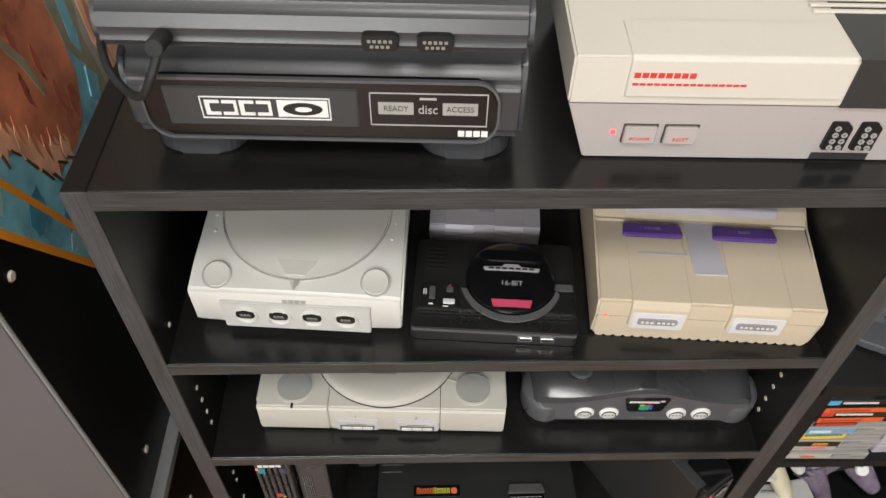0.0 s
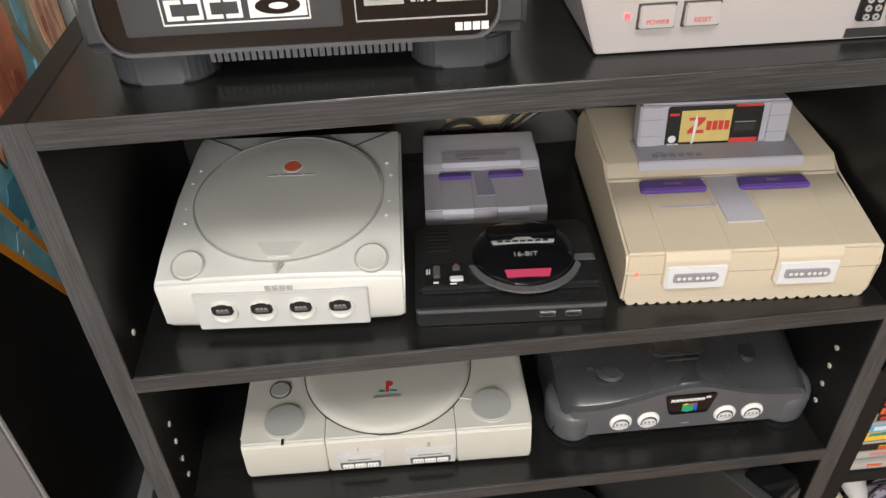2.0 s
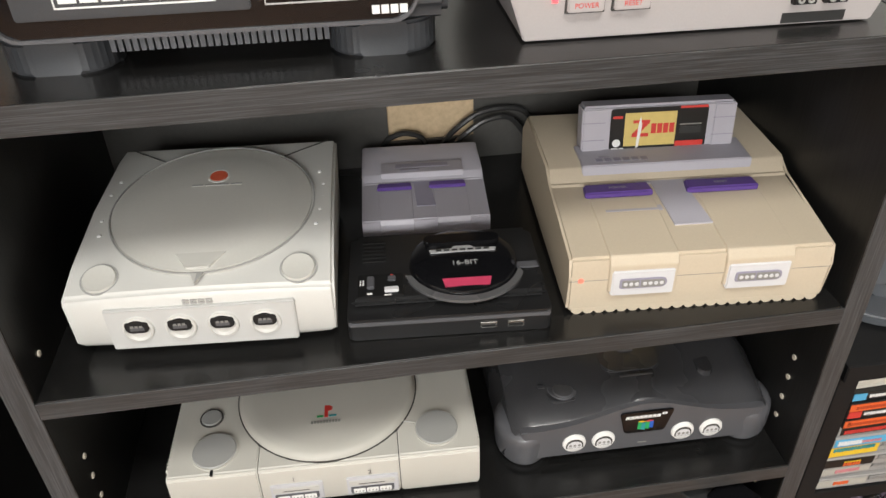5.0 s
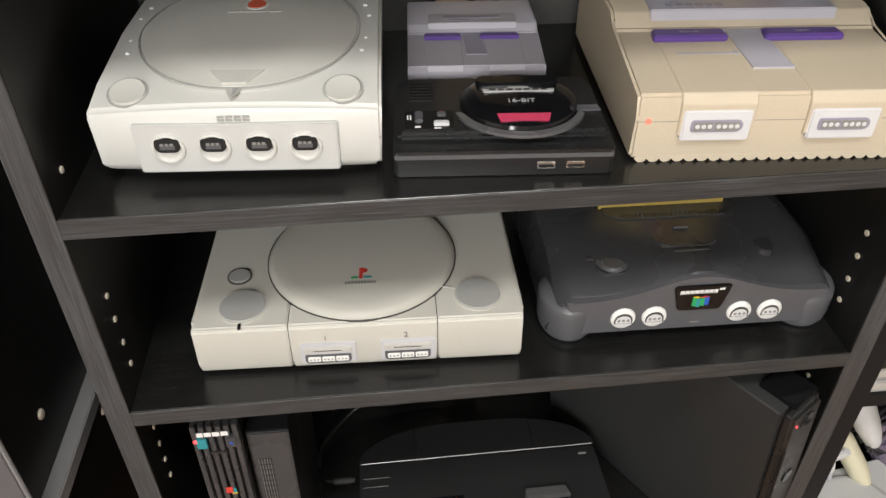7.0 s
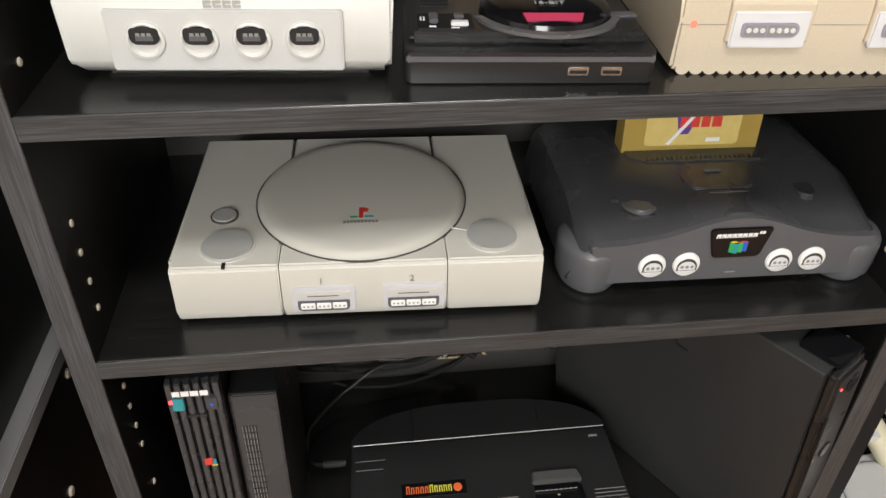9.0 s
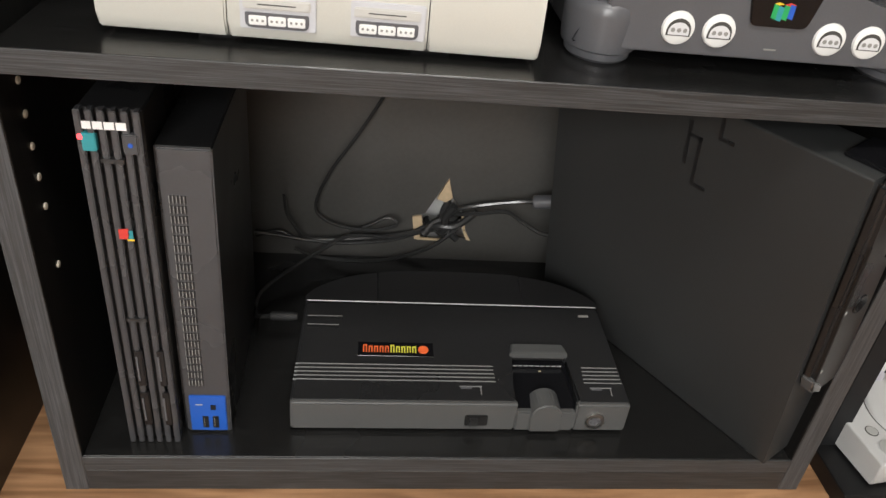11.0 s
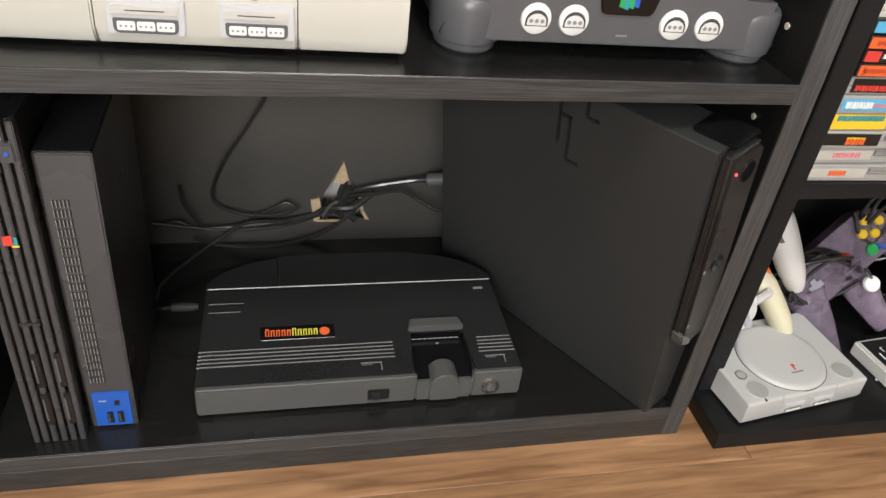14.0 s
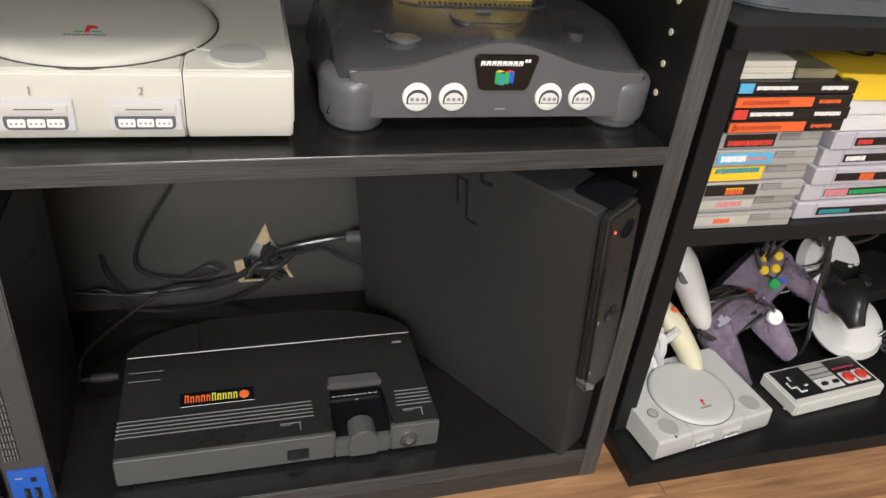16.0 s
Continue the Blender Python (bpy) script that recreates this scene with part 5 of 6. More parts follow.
def front_flap_console(m):
    t = thing("game_console", m, "two-tone grey console with red lettering, on the bookcase top", "game console", "consoles on the bookcase")
    w, wb, d = 0.128, 0.11, 0.2
    zs, h = 0.052, 0.089
    bm = hexa(bmesh.new(), [(-wb, 0.004, 0.001), (wb, 0.004, 0.001), (wb, d - 0.01, 0.001), (-wb, d - 0.01, 0.001), (-w + 0.001, 0.0, zs), (w - 0.001, 0.0, zs), (w - 0.001, d, zs), (-w + 0.001, d, zs)], 0.001)
    part("lower_shell", bm, m_grey_mid, t, "mid-grey tapering lower shell")
    part("upper_shell", box(-w, w, -0.002, d, zs + 0.0004, h, 0.0016), m_grey_light, t, "light grey upper shell")
    flap = part("front_flap", prism([(-0.0042, zs + 0.008), (-0.0042, h - 0.001), (-0.001, h + 0.0012), (0.038, h + 0.0012), (0.038, h - 0.004), (0.002, zs + 0.008)], -0.0925, 0.0485, "x", 0.0006, 1), m_grey_light, t)
    bars([(-0.0893 + 0.005 * i, -0.0853 + 0.005 * i) for i in range(8)], -0.0042, zs + 0.023, zs + 0.0268, m_red, flap)
    bars([(-0.0893 + 0.0046 * i, -0.0855 + 0.0046 * i) for i in range(16)], -0.0042, zs + 0.0172, zs + 0.0188, m_red, flap)
    # dark band with ports at the right, wrapping over the top
    for nm, z0, z1, y in (("dark_band", 0.002, zs, 0.0008), ("dark_band", zs + 0.0004, h + 0.0008, -0.0028)):
        part(nm, prism([(y + (0.003 if z0 < 0.01 else 0), z0), (y, z1), (d * 0.9, z1), (d * 0.9, z0)], 0.0505, 0.0915, "x"), m_band, t)
    for x in (0.061, 0.081):
        p = part("controller_port", prism([(x - 0.0075, 0.0145), (x + 0.0075, 0.0145), (x + 0.0075, 0.034), (x + 0.003, 0.0385), (x - 0.0075, 0.0385)], -0.0015, 0.003, "y", 0.0006), m_void, t)
        for i in range(2):
            for k in range(4):
                if not (i and k == 3):
                    part("pin", ring(0.0009, 0.0021, 0.0008, (x - 0.003 + 0.0062 * i, -0.0015, 0.0175 + 0.0055 * k), "y", 12), m_button, p)
    for x, nm, word in ((-0.0745, "power_button", "POWER"), (-0.0465, "reset_button", "RESET")):
        r = part("button_recess", box(x - 0.012, x + 0.0115, 0.0005, 0.006, 0.0175, 0.0335), m_groove, t)
        b = part(nm, box(x - 0.0112, x + 0.0107, -0.002, 0.004, 0.0185, 0.0325, 0.0008), m_grey_mid, t)
        lettering(word, 0.0042, Matrix.Translation((x, -0.0021, 0.0225)) @ FRONT, m_red, b)
    part("power_light", box(-0.0943, -0.0914, 0.0006, 0.003, 0.0244, 0.0274), m_led, t, "red power light")
    for i in range(9):
        part("top_rib", box(0.036, 0.128, 0.05 + i * 0.0075, 0.0535 + i * 0.0075, h, h + 0.0022, 0.0006, 1), m_grey_light, t)
    part("back_ridge", box(-0.1, 0.03, d - 0.03, d - 0.005, h, h + 0.003, 0.001), m_grey_light, t)
    return t


front_flap_console(pose(0.4495, 0.0265, TOPZ, 0, 0, -1.5))


# ==== the arcade cabinet beside the bookcase ====
def art_panel_material():
    """Printed side art: broad blue wash with darker clouds."""
    return mat("blue_art_print", (0.2, 0.5, 0.6), 0.3, vary=0.6, scale=25, coarse=14)


m_cab = mat("black_cabinet_board", (0.0045, 0.0045, 0.0045), 0.42, vary=0.2, scale=300)
m_art_blue = art_panel_material()
m_art_orange = mat("orange_art_border", (0.85, 0.32, 0.03), 0.35, vary=0.05)
m_art_rust = mat("rust_art_print", (0.58, 0.19, 0.1), 0.32, vary=0.5, scale=40, coarse=18)
m_art_light = mat("salmon_art_print", (0.78, 0.42, 0.26), 0.32, vary=0.4, scale=60)
m_art_olive = mat("olive_art_print", (0.24, 0.22, 0.14), 0.32, vary=0.5, scale=35)
m_kick = mat("grey_vinyl_panel", (0.098, 0.097, 0.104), 0.4, vary=0.06, scale=500, bump=0.1)
m_kick_edge = mat("grey_edge_moulding", (0.2, 0.2, 0.205), 0.4, vary=0.06)
m_tan_print = mat("peach_print", (0.7, 0.45, 0.3), 0.45)
m_navy = mat("dark_navy_gloss", (0.01, 0.016, 0.022), 0.2)
CX = -0.077
riser = thing("cabinet_riser", pose(0, 0, 0), "black box riser with pale bolts under the arcade cabinet", "riser")
part("side", box(-0.085, -0.067, -0.05, 0.3, 0, 0.29), m_cab, riser)
part("side", box(-0.58, -0.562, -0.05, 0.3, 0, 0.29), m_cab, riser)
part("front", box(-0.562, -0.085, -0.048, -0.03, 0, 0.29), m_cab, riser)
part("top", box(-0.585, -0.063, -0.056, 0.31, 0.29, 0.305, 0.001), m_kick_edge, riser, "grey-edged top board")


def bolt(c, parent, r=0.0048):
    b = part("bolt", lathe([(0, 0.002), (r * 0.45, 0.0022), (r * 0.8, 0.0018), (r, 0.0)], c, 20, "x"), m_hole, parent, "pale bolt head", True)
    return b


bolt((-0.067, 0.092, 0.272), riser)
bolt((-0.067, 0.03, 0.197), riser)
cabinet = thing("arcade_cabinet", pose(0, 0, 0.305), "black upright arcade cabinet with painted monster side art", "arcade cabinet")
Z0 = 0.305
side_pts = [(-0.048, 0), (0.30, 0), (0.30, 0.95), (-0.02, 0.95), (-0.075, 0.62), (-0.11, 0.54), (-0.10, 0.48), (-0.05, 0.462), (-0.048, 0.44)]
sp = part("side_panel", prism(side_pts, CX - 0.016, CX, "x", 0.0008, 1), m_cab, cabinet)
part("side_panel", prism(side_pts, -0.58, -0.564, "x", 0.0008, 1), m_cab, cabinet)
part("back", box(-0.564, CX - 0.016, 0.284, 0.3, 0, 0.95), m_cab, cabinet)
part("front_body", box(-0.564, CX - 0.016, -0.03, -0.015, 0, 0.5), m_cab, cabinet)
part("top_cap", box(-0.564, CX - 0.016, -0.02, 0.284, 0.935, 0.95), m_cab, cabinet)
kick = part("kick_panel", prism([(-0.585, 0.001), (CX + 0.0105, 0.001), (CX + 0.0105, 0.424), (CX + 0.0075, 0.436), (CX + 0.001, 0.445), (CX - 0.012, 0.451), (-0.2, 0.474), (-0.585, 0.474)], -0.056, -0.0485, "y", 0.0006, 1), m_kick, cabinet, "grey panel with rounded top and printed marks")
part("edge_moulding", tube([(CX + 0.0105, -0.0525, 0.002), (CX + 0.0105, -0.0525, 0.2), (CX + 0.0105, -0.0525, 0.4), (CX + 0.0105, -0.0525, 0.424), (CX + 0.0075, -0.0525, 0.436), (CX + 0.001, -0.0525, 0.445), (CX - 0.012, -0.0525, 0.451), (CX - 0.03, -0.0525, 0.4535), (-0.2, -0.0525, 0.474), (-0.55, -0.0525, 0.474)], 0.0022, 8), m_kick_edge, kick)
# glossy dark area with a slanting top, low on the grey front
part("lower_dark_area", prism([(-0.5, 0.002), (CX - 0.02, 0.002), (CX - 0.045, 0.085), (-0.5, 0.13)], -0.0572, -0.0558, "y"), m_navy, kick, "glossy dark lower area")
# printed game marks on the grey panel, as plain shapes
part("mark_field", prism([(-0.30, 0.196), (-0.158, 0.203), (-0.152, 0.225), (-0.162, 0.229), (-0.30, 0.222)], -0.0566, -0.0559, "y"), m_blue, kick)
part("mark_field", prism([(-0.30, 0.2), (-0.163, 0.206), (-0.158, 0.222), (-0.30, 0.217)], -0.057, -0.0565, "y"), m_white, kick)
for i in range(7):
    x = -0.29 + 0.0175 * i
    part("mark_block", prism([(x, 0.201 + 0.0007 * i), (x + 0.013, 0.2015 + 0.0007 * i), (x + 0.013, 0.219 + 0.0007 * i), (x, 0.2185 + 0.0007 * i)], -0.0575, -0.057, "y"), m_red, kick)
    part("mark_block", prism([(x + 0.002, 0.211 + 0.0007 * i), (x + 0.011, 0.2115 + 0.0007 * i), (x + 0.011, 0.218 + 0.0007 * i), (x + 0.002, 0.2175 + 0.0007 * i)], -0.058, -0.0575, "y"), m_tan_print, kick)
part("mark_wing", prism([(-0.30, 0.25), (-0.2, 0.258), (-0.186, 0.266), (-0.18, 0.275), (-0.2, 0.275), (-0.30, 0.27)], -0.0566, -0.0559, "y"), m_lilac, kick)
part("mark_blade", prism([(-0.30, 0.13), (-0.19, 0.146), (-0.178, 0.152), (-0.19, 0.153), (-0.30, 0.142)], -0.0566, -0.0559, "y"), m_yellow, kick)
# side art: layered print on the outer side (y, z)
T = CX


def art(name, pts, level, material, label=""):
    return part(name, prism([(y, z - Z0) for y, z in pts], T - 0.0003, T + 0.0003 + 0.0003 * level, "x"), material, sp, label)


art("art_border", [(0.12, 0.528), (0.285, 0.42), (0.295, 0.42), (0.295, 1.2), (0.20, 1.2), (0.060, 0.9), (-0.005, 0.808), (0.016, 0.763), (-0.014, 0.741)], 1, m_art_orange, "orange art border")
art("art_field", [(0.122, 0.537), (0.29, 0.43), (0.29, 1.19), (0.20, 1.18), (0.066, 0.9), (0.003, 0.808), (0.024, 0.764), (-0.006, 0.742)], 2, m_art_blue, "painted blue sky field")
art("art_border", [(0.016, 0.766), (0.024, 0.764), (0.126, 0.568), (0.127, 0.553)], 3, m_art_orange)
random.seed(11)


def ragged(cy, cz, ry, rz, n, rough):
    return [(cy + ry * math.cos(2 * math.pi * i / n) * (1 + rough * (random.random() - 0.6)), cz + rz * math.sin(2 * math.pi * i / n) * (1 + rough * (random.random() - 0.6))) for i in range(n)]


# a ragged-winged creature in flat painted layers
m_art_pale = mat("pale_sky_print", (0.3, 0.5, 0.55), 0.32, vary=0.35, scale=30, coarse=16)
m_art_brown = mat("dark_brown_art_print", (0.06, 0.035, 0.02), 0.32, vary=0.4, scale=40)
m_art_haze = mat("grey_olive_art_print", (0.42, 0.41, 0.33), 0.3, vary=0.35, scale=20, coarse=10)
m_art_gold = mat("golden_art_edge", (0.85, 0.5, 0.12), 0.35, vary=0.3, scale=60)
m_art_red = mat("dark_red_art_print", (0.4, 0.1, 0.07), 0.32, vary=0.5, scale=50, coarse=25)
m_art_deep = mat("deep_blue_art_print", (0.07, 0.26, 0.36), 0.32, vary=0.5, scale=30, coarse=22)
for k, (cy_, cz_, ry_, rz_, mm) in enumerate(((0.062, 0.862, 0.018, 0.03, m_art_pale), (0.028, 0.8, 0.012, 0.02, m_art_pale), (0.05, 0.815, 0.012, 0.02, m_art_pale), (0.016, 0.742, 0.012, 0.016, m_art_pale), (0.055, 0.69, 0.018, 0.02, m_art_deep), (0.1, 0.645, 0.02, 0.022, m_art_deep), (0.034, 0.765, 0.01, 0.014, m_art_deep), (0.085, 0.625, 0.014, 0.014, m_art_pale))):
    art("art_cloud", ragged(cy_, cz_, ry_, rz_, 16, 0.6), 2.15 + 0.1 * k, mm)
art("art_haze", [(0.25, 1.1), (0.289, 1.1), (0.289, 0.5), (0.2, 0.53), (0.185, 0.6), (0.2, 0.66), (0.225, 0.72), (0.232, 0.9)], 3, m_art_haze)
# wing with a golden rim and a fringe of flame-like tongues
art("art_rim", [(0.13, 0.985), (0.094, 0.89), (0.086, 0.815), (0.054, 0.785), (0.04, 0.773), (0.039, 0.753), (0.05, 0.755), (0.12, 0.8), (0.16, 0.98)], 4, m_art_gold)
art("art_wing", [(0.136, 0.98), (0.1, 0.89), (0.092, 0.814), (0.06, 0.781), (0.047, 0.772), (0.046, 0.756), (0.073, 0.734), (0.08, 0.71), (0.098, 0.684), (0.121, 0.686), (0.143, 0.679), (0.172, 0.69), (0.19, 0.72), (0.192, 0.79), (0.19, 0.98)], 5, m_art_rust)


def tongue(y, z, wide, tall, lean, level, material):
    """A flame-shaped lick of paint pointing down."""
    return art("art_fringe", [(y - wide, z), (y - wide * 0.75, z - tall * 0.45), (y + lean, z - tall), (y + wide * 0.5, z - tall * 0.5), (y + wide, z), (y + wide * 0.6, z + tall * 0.5), (y, z + tall * 0.75), (y - wide * 0.6, z + tall * 0.5)], level, material)


for k, (y, z, wide, tall, lean) in enumerate(((0.052, 0.763, 0.007, 0.022, -0.004), (0.064, 0.757, 0.008, 0.02, 0.002), (0.076, 0.74, 0.008, 0.026, 0.001), (0.088, 0.72, 0.009, 0.03, 0.002), (0.1, 0.703, 0.009, 0.024, 0.0), (0.112, 0.703, 0.008, 0.02, 0.006), (0.127, 0.694, 0.008, 0.018, 0.005))):
    tongue(y, z, wide, tall, lean, 6 + 0.1 * k, m_art_light)
    tongue(y + 0.001, z + 0.012, wide * 0.3, tall * 0.7, lean, 7, m_art_rust)
    art("art_shade", [(y - wide * 0.8, z - tall * 0.42), (y + lean, z - tall * 1.05), (y + lean + 0.0012, z - tall), (y - wide * 0.6, z - tall * 0.36)], 7.2, m_art_brown)
for k, (y, z, wide, tall, lean) in enumerate(((0.13, 0.66, 0.01, 0.03, -0.006), (0.15, 0.645, 0.012, 0.036, 0.0), (0.172, 0.636, 0.012, 0.04, 0.006), (0.165, 0.59, 0.01, 0.04, -0.006), (0.178, 0.57, 0.01, 0.04, 0.0))):
    tongue(y, z, wide, tall, lean, 5.1 + 0.1 * k, m_art_red)
for y, z in ((0.12, 0.8), (0.14, 0.77), (0.15, 0.73), (0.11, 0.765), (0.165, 0.71)):
    tongue(y, z, 0.004, 0.022, 0.004, 6, m_art_red)
# limb, staff and the far wing
art("art_limb", [(0.185, 0.99), (0.186, 0.79), (0.191, 0.751), (0.211, 0.717), (0.214, 0.684), (0.2, 0.656), (0.238, 0.662), (0.232, 0.702), (0.224, 0.739), (0.23, 0.763), (0.225, 1.0)], 6, m_art_olive)
art("art_slit", [(0.203, 0.79), (0.202, 0.745), (0.212, 0.728), (0.218, 0.745), (0.216, 0.79)], 7, m_art_blue)
art("art_slit", [(0.209, 0.716), (0.2, 0.69), (0.214, 0.674), (0.224, 0.696)], 7, m_art_blue)
art("art_staff", [(0.089, 0.835), (0.095, 0.832), (0.126, 0.781), (0.135, 0.744), (0.13, 0.744), (0.117, 0.781)], 8, m_art_olive)
art("art_wing", [(0.225, 1.0), (0.236, 0.77), (0.24, 0.72), (0.262, 0.676), (0.272, 0.68), (0.276, 0.66), (0.287, 0.7), (0.284, 1.02)], 6, m_art_light)
for y, z in ((0.25, 0.74), (0.262, 0.72), (0.275, 0.75)):
    tongue(y, z, 0.005, 0.04, 0.004, 7, m_art_rust)
bolt((CX, -0.009, 0.686 - Z0), cabinet)
bolt((CX, 0.02, 0.352 - Z0), cabinet)


# ==== the low media shelf to the right ====
X0, X1 = 0.6415, 1.1375
media = thing("media_shelf", pose(0, 0, 0), "small black media shelf with protruding base, full of games", "shelf")
m_lam2 = mat("satin_black_board", (0.007, 0.0071, 0.0075), 0.4, spec=0.3, vary=0.15, scale=250, bump=0.08)
m_lam2_edge = mat("satin_black_edge", (0.011, 0.0115, 0.0125), 0.45, spec=0.2, vary=0.15, scale=250)
part("base_board", box(X0 - 0.006, X1 + 0.002, -0.0225, 0.26, 0, 0.019, 0.0008, 1), m_lam2, media)
part("base_edge", box(X0 - 0.006, X1 + 0.002, -0.0231, -0.0227, 0.0005, 0.0185), m_lam2_edge, media)
for x in (X0, X1 - 0.02):
    s = part("side_panel", box(x, x + 0.02, 0.035, 0.26, 0.0195, 0.4305, 0.0006, 1), m_lam2, media)
    part("edge_band", box(x + 0.0005, x + 0.0195, 0.0344, 0.0349, 0.02, 0.43), m_lam2_edge, s)
part("shelf", box(X0 + 0.0205, X1 - 0.0205, 0.037, 0.255, 0.247, 0.263, 0.0006, 1), m_lam2, media)
part("shelf_edge", box(X0 + 0.0205, X1 - 0.0205, 0.0364, 0.0369, 0.2475, 0.2625), m_lam2_edge, media)
part("top_board", box(X0, X1, 0.030, 0.262, 0.431, 0.450, 0.0008, 1), m_lam2, media)
part("top_edge", box(X0 + 0.001, X1 - 0.001, 0.0294, 0.0299, 0.4316, 0.4495), m_lam2_edge, media)
part("back_panel", box(X0 + 0.02, X1 - 0.02, 0.256, 0.26, 0.0195, 0.4305), m_cab, media)

# games stacked on the upper shelf
SZ = 0.2632
m_cart = mat("cartridge_grey", (0.3, 0.295, 0.285), 0.5, vary=0.05, random_tint=0.08)
m_cart_dark = mat("cartridge_groove", (0.12, 0.118, 0.112), 0.6)
m_tan = mat("cream_paper", (0.62, 0.6, 0.53), 0.7, vary=0.06, scale=300)
m_sky = mat("sky_blue_print", (0.09, 0.38, 0.62), 0.45)
m_label_grey = mat("faded_label_paper", (0.42, 0.41, 0.37), 0.5, vary=0.08)
m_pink = mat("pink_print", (0.6, 0.22, 0.25), 0.45)


m_vermilion_dark = mat("dark_vermilion_print", (0.42, 0.06, 0.02), 0.5)


def marks(x0, x1, z0, z1, y, material, parent):
    """A line of print too small to read: narrow bars of uneven width."""
    bm = bmesh.new()
    x, k = x0, 0
    while x < x1:
        e = min(x + (0.0026, 0.0018, 0.0031, 0.0022)[k % 4], x1)
        box(x, e, y - 0.0004, y + 0.0004, z0 + (0.0004 if k % 3 == 1 else 0), z1, bm=bm)
        x, k = e + 0.0007, k + 1
    return part("print_bar", bm, material, parent)


def grey_cartridge(m, label_parts, wear):
    """Flat cartridge seen end on; local x along the spine, y into the shelf."""
    t = thing("game_cartridge", m, f"grey cartridge with {wear} end label, in a stack", "game cartridge", "grey cartridges in a stack")
    part("shell", box(0, 0.102, 0, 0.12, 0, 0.0152, 0.0009, 1), m_cart, t)
    part("seam", box(0.0005, 0.1015, -0.0003, 0.0005, 0.0073, 0.0077), m_cart_dark, t)
    part("grip_recess", box(0.058, 0.0785, -0.0004, 0.002, 0.0085, 0.0135), m_cart_dark, t)
    for k in range(3):
        part("grip_line", box(0.0585, 0.078, -0.0012, 0.001, 0.009 + 0.0016 * k, 0.0098 + 0.0016 * k), m_cart, t)
    for k, (a, b, c, d, mm) in enumerate(label_parts):
        if k == 0:
            part("end_label", box(a, b, -0.0007, 0.001, c, d), mm, t)
        else:
            marks(a, b, c, d, -0.0009, mm, t)
    return t


stack = [
    ([(0.002, 0.056, 0.004, 0.0125, m_label_grey), (0.02, 0.036, 0.006, 0.0105, m_orange_print)], "cream and orange"),
    ([(0.002, 0.056, 0.004, 0.0125, m_label_grey), (0.018, 0.044, 0.006, 0.0105, m_pink)], "cream and red"),
    ([(0.002, 0.054, 0.003, 0.0135, m_dark_print), (0.022, 0.04, 0.004, 0.0095, m_orange_print), (0.022, 0.04, 0.0088, 0.0106, m_yellow)], "black and orange"),
    ([(0.002, 0.055, 0.001, 0.0142, m_yellow), (0.006, 0.05, 0.0085, 0.013, m_teal)], "yellow"),
    ([(0.002, 0.056, 0.003, 0.0125, m_sky), (0.005, 0.03, 0.005, 0.0105, m_white), (0.03, 0.05, 0.006, 0.009, m_pink)], "sky blue"),
    ([(0.004, 0.054, 0.002, 0.0135, m_dark_print), (0.007, 0.051, 0.0035, 0.008, m_red)], "black and red"),
]
jit = [0.0, 0.0012, 0.0006, 0.002, 0.0028, 0.0042]
for i, (lab, wear) in enumerate(stack):
    grey_cartridge(pose(0.6635 + jit[i], 0.0405 + (0.002 if i % 2 else 0), SZ + 0.0156 * i, 0, 0, (-1.2, 0.4, -0.8, 0.6, -0.5, 0.3)[i]), lab, wear)


def card_case(m, spine):
    t = thing("game_case", m, "slim black and red card game case lying on cartridges", "game case", "game cases in a stack")
    part("case", box(0, 0.116, 0, 0.12, 0, 0.0108, 0.0006, 1), m_dark_print, t)
    for a, b, c, d, mm in spine:
        if d - c > 0.005:
            part("spine_print", box(a, b, -0.0008, 0.001, c, d), mm, t)
            if b - a > 0.06:
                marks(a + 0.006, b - 0.024, c + 0.0024, d - 0.0026, -0.0008, m_vermilion_dark, t)
        else:
            marks(a, b, c, d, -0.0006, mm, t)
    return t


zc = SZ + 0.0156 * 6 + 0.0006
spines = [
    [(0.001, 0.076, 0.0012, 0.0096, m_orange_print), (0.079, 0.113, 0.0012, 0.0096, m_dark_print), (0.004, 0.007, 0.002, 0.009, m_dark_print), (0.082, 0.104, 0.004, 0.007, m_orange_print)],
    [(0.001, 0.014, 0.0012, 0.0096, m_red), (0.017, 0.058, 0.004, 0.0072, m_white), (0.08, 0.106, 0.0038, 0.0072, m_white)],
    [(0.001, 0.076, 0.0012, 0.0096, m_orange_print), (0.02, 0.052, 0.004, 0.007, m_red), (0.082, 0.104, 0.004, 0.007, m_orange_print)],
    [(0.001, 0.014, 0.0012, 0.0096, m_sky), (0.017, 0.056, 0.004, 0.0072, m_white), (0.08, 0.106, 0.0038, 0.0072, m_white)],
]
for i, sp_ in enumerate(spines):
    card_case(pose(0.666 + (0.001, 0.0025, 0.0005, 0.002)[i], 0.0385 + (0.0, 0.0015, 0.0, 0.003)[i], zc + 0.0111 * i, 0, 0, (0.5, -0.6, 0.3, -0.4)[i]), sp_)
zb = zc + 0.0111 * 4
manual = thing("booklet", pose(0.667, 0.046, zb, 0, 0, 1.0), "stack of cream-edged booklets lying on game cases", "booklet")
for k in range(3):
    part("booklet_block", box(0.0 + 0.001 * k, 0.054 - 0.0005 * k, 0, 0.1, 0.0052 * k, 0.0052 * k + 0.0049, 0.0006, 1), m_tan, manual)
card = thing("card_sleeve", pose(0.724, 0.048, zb, 0, 0, -1), "brown printed card sleeve lying on game cases", "card sleeve")
part("sleeve", box(0, 0.04, 0, 0.1, 0, 0.008, 0.001), m_art_olive, card)


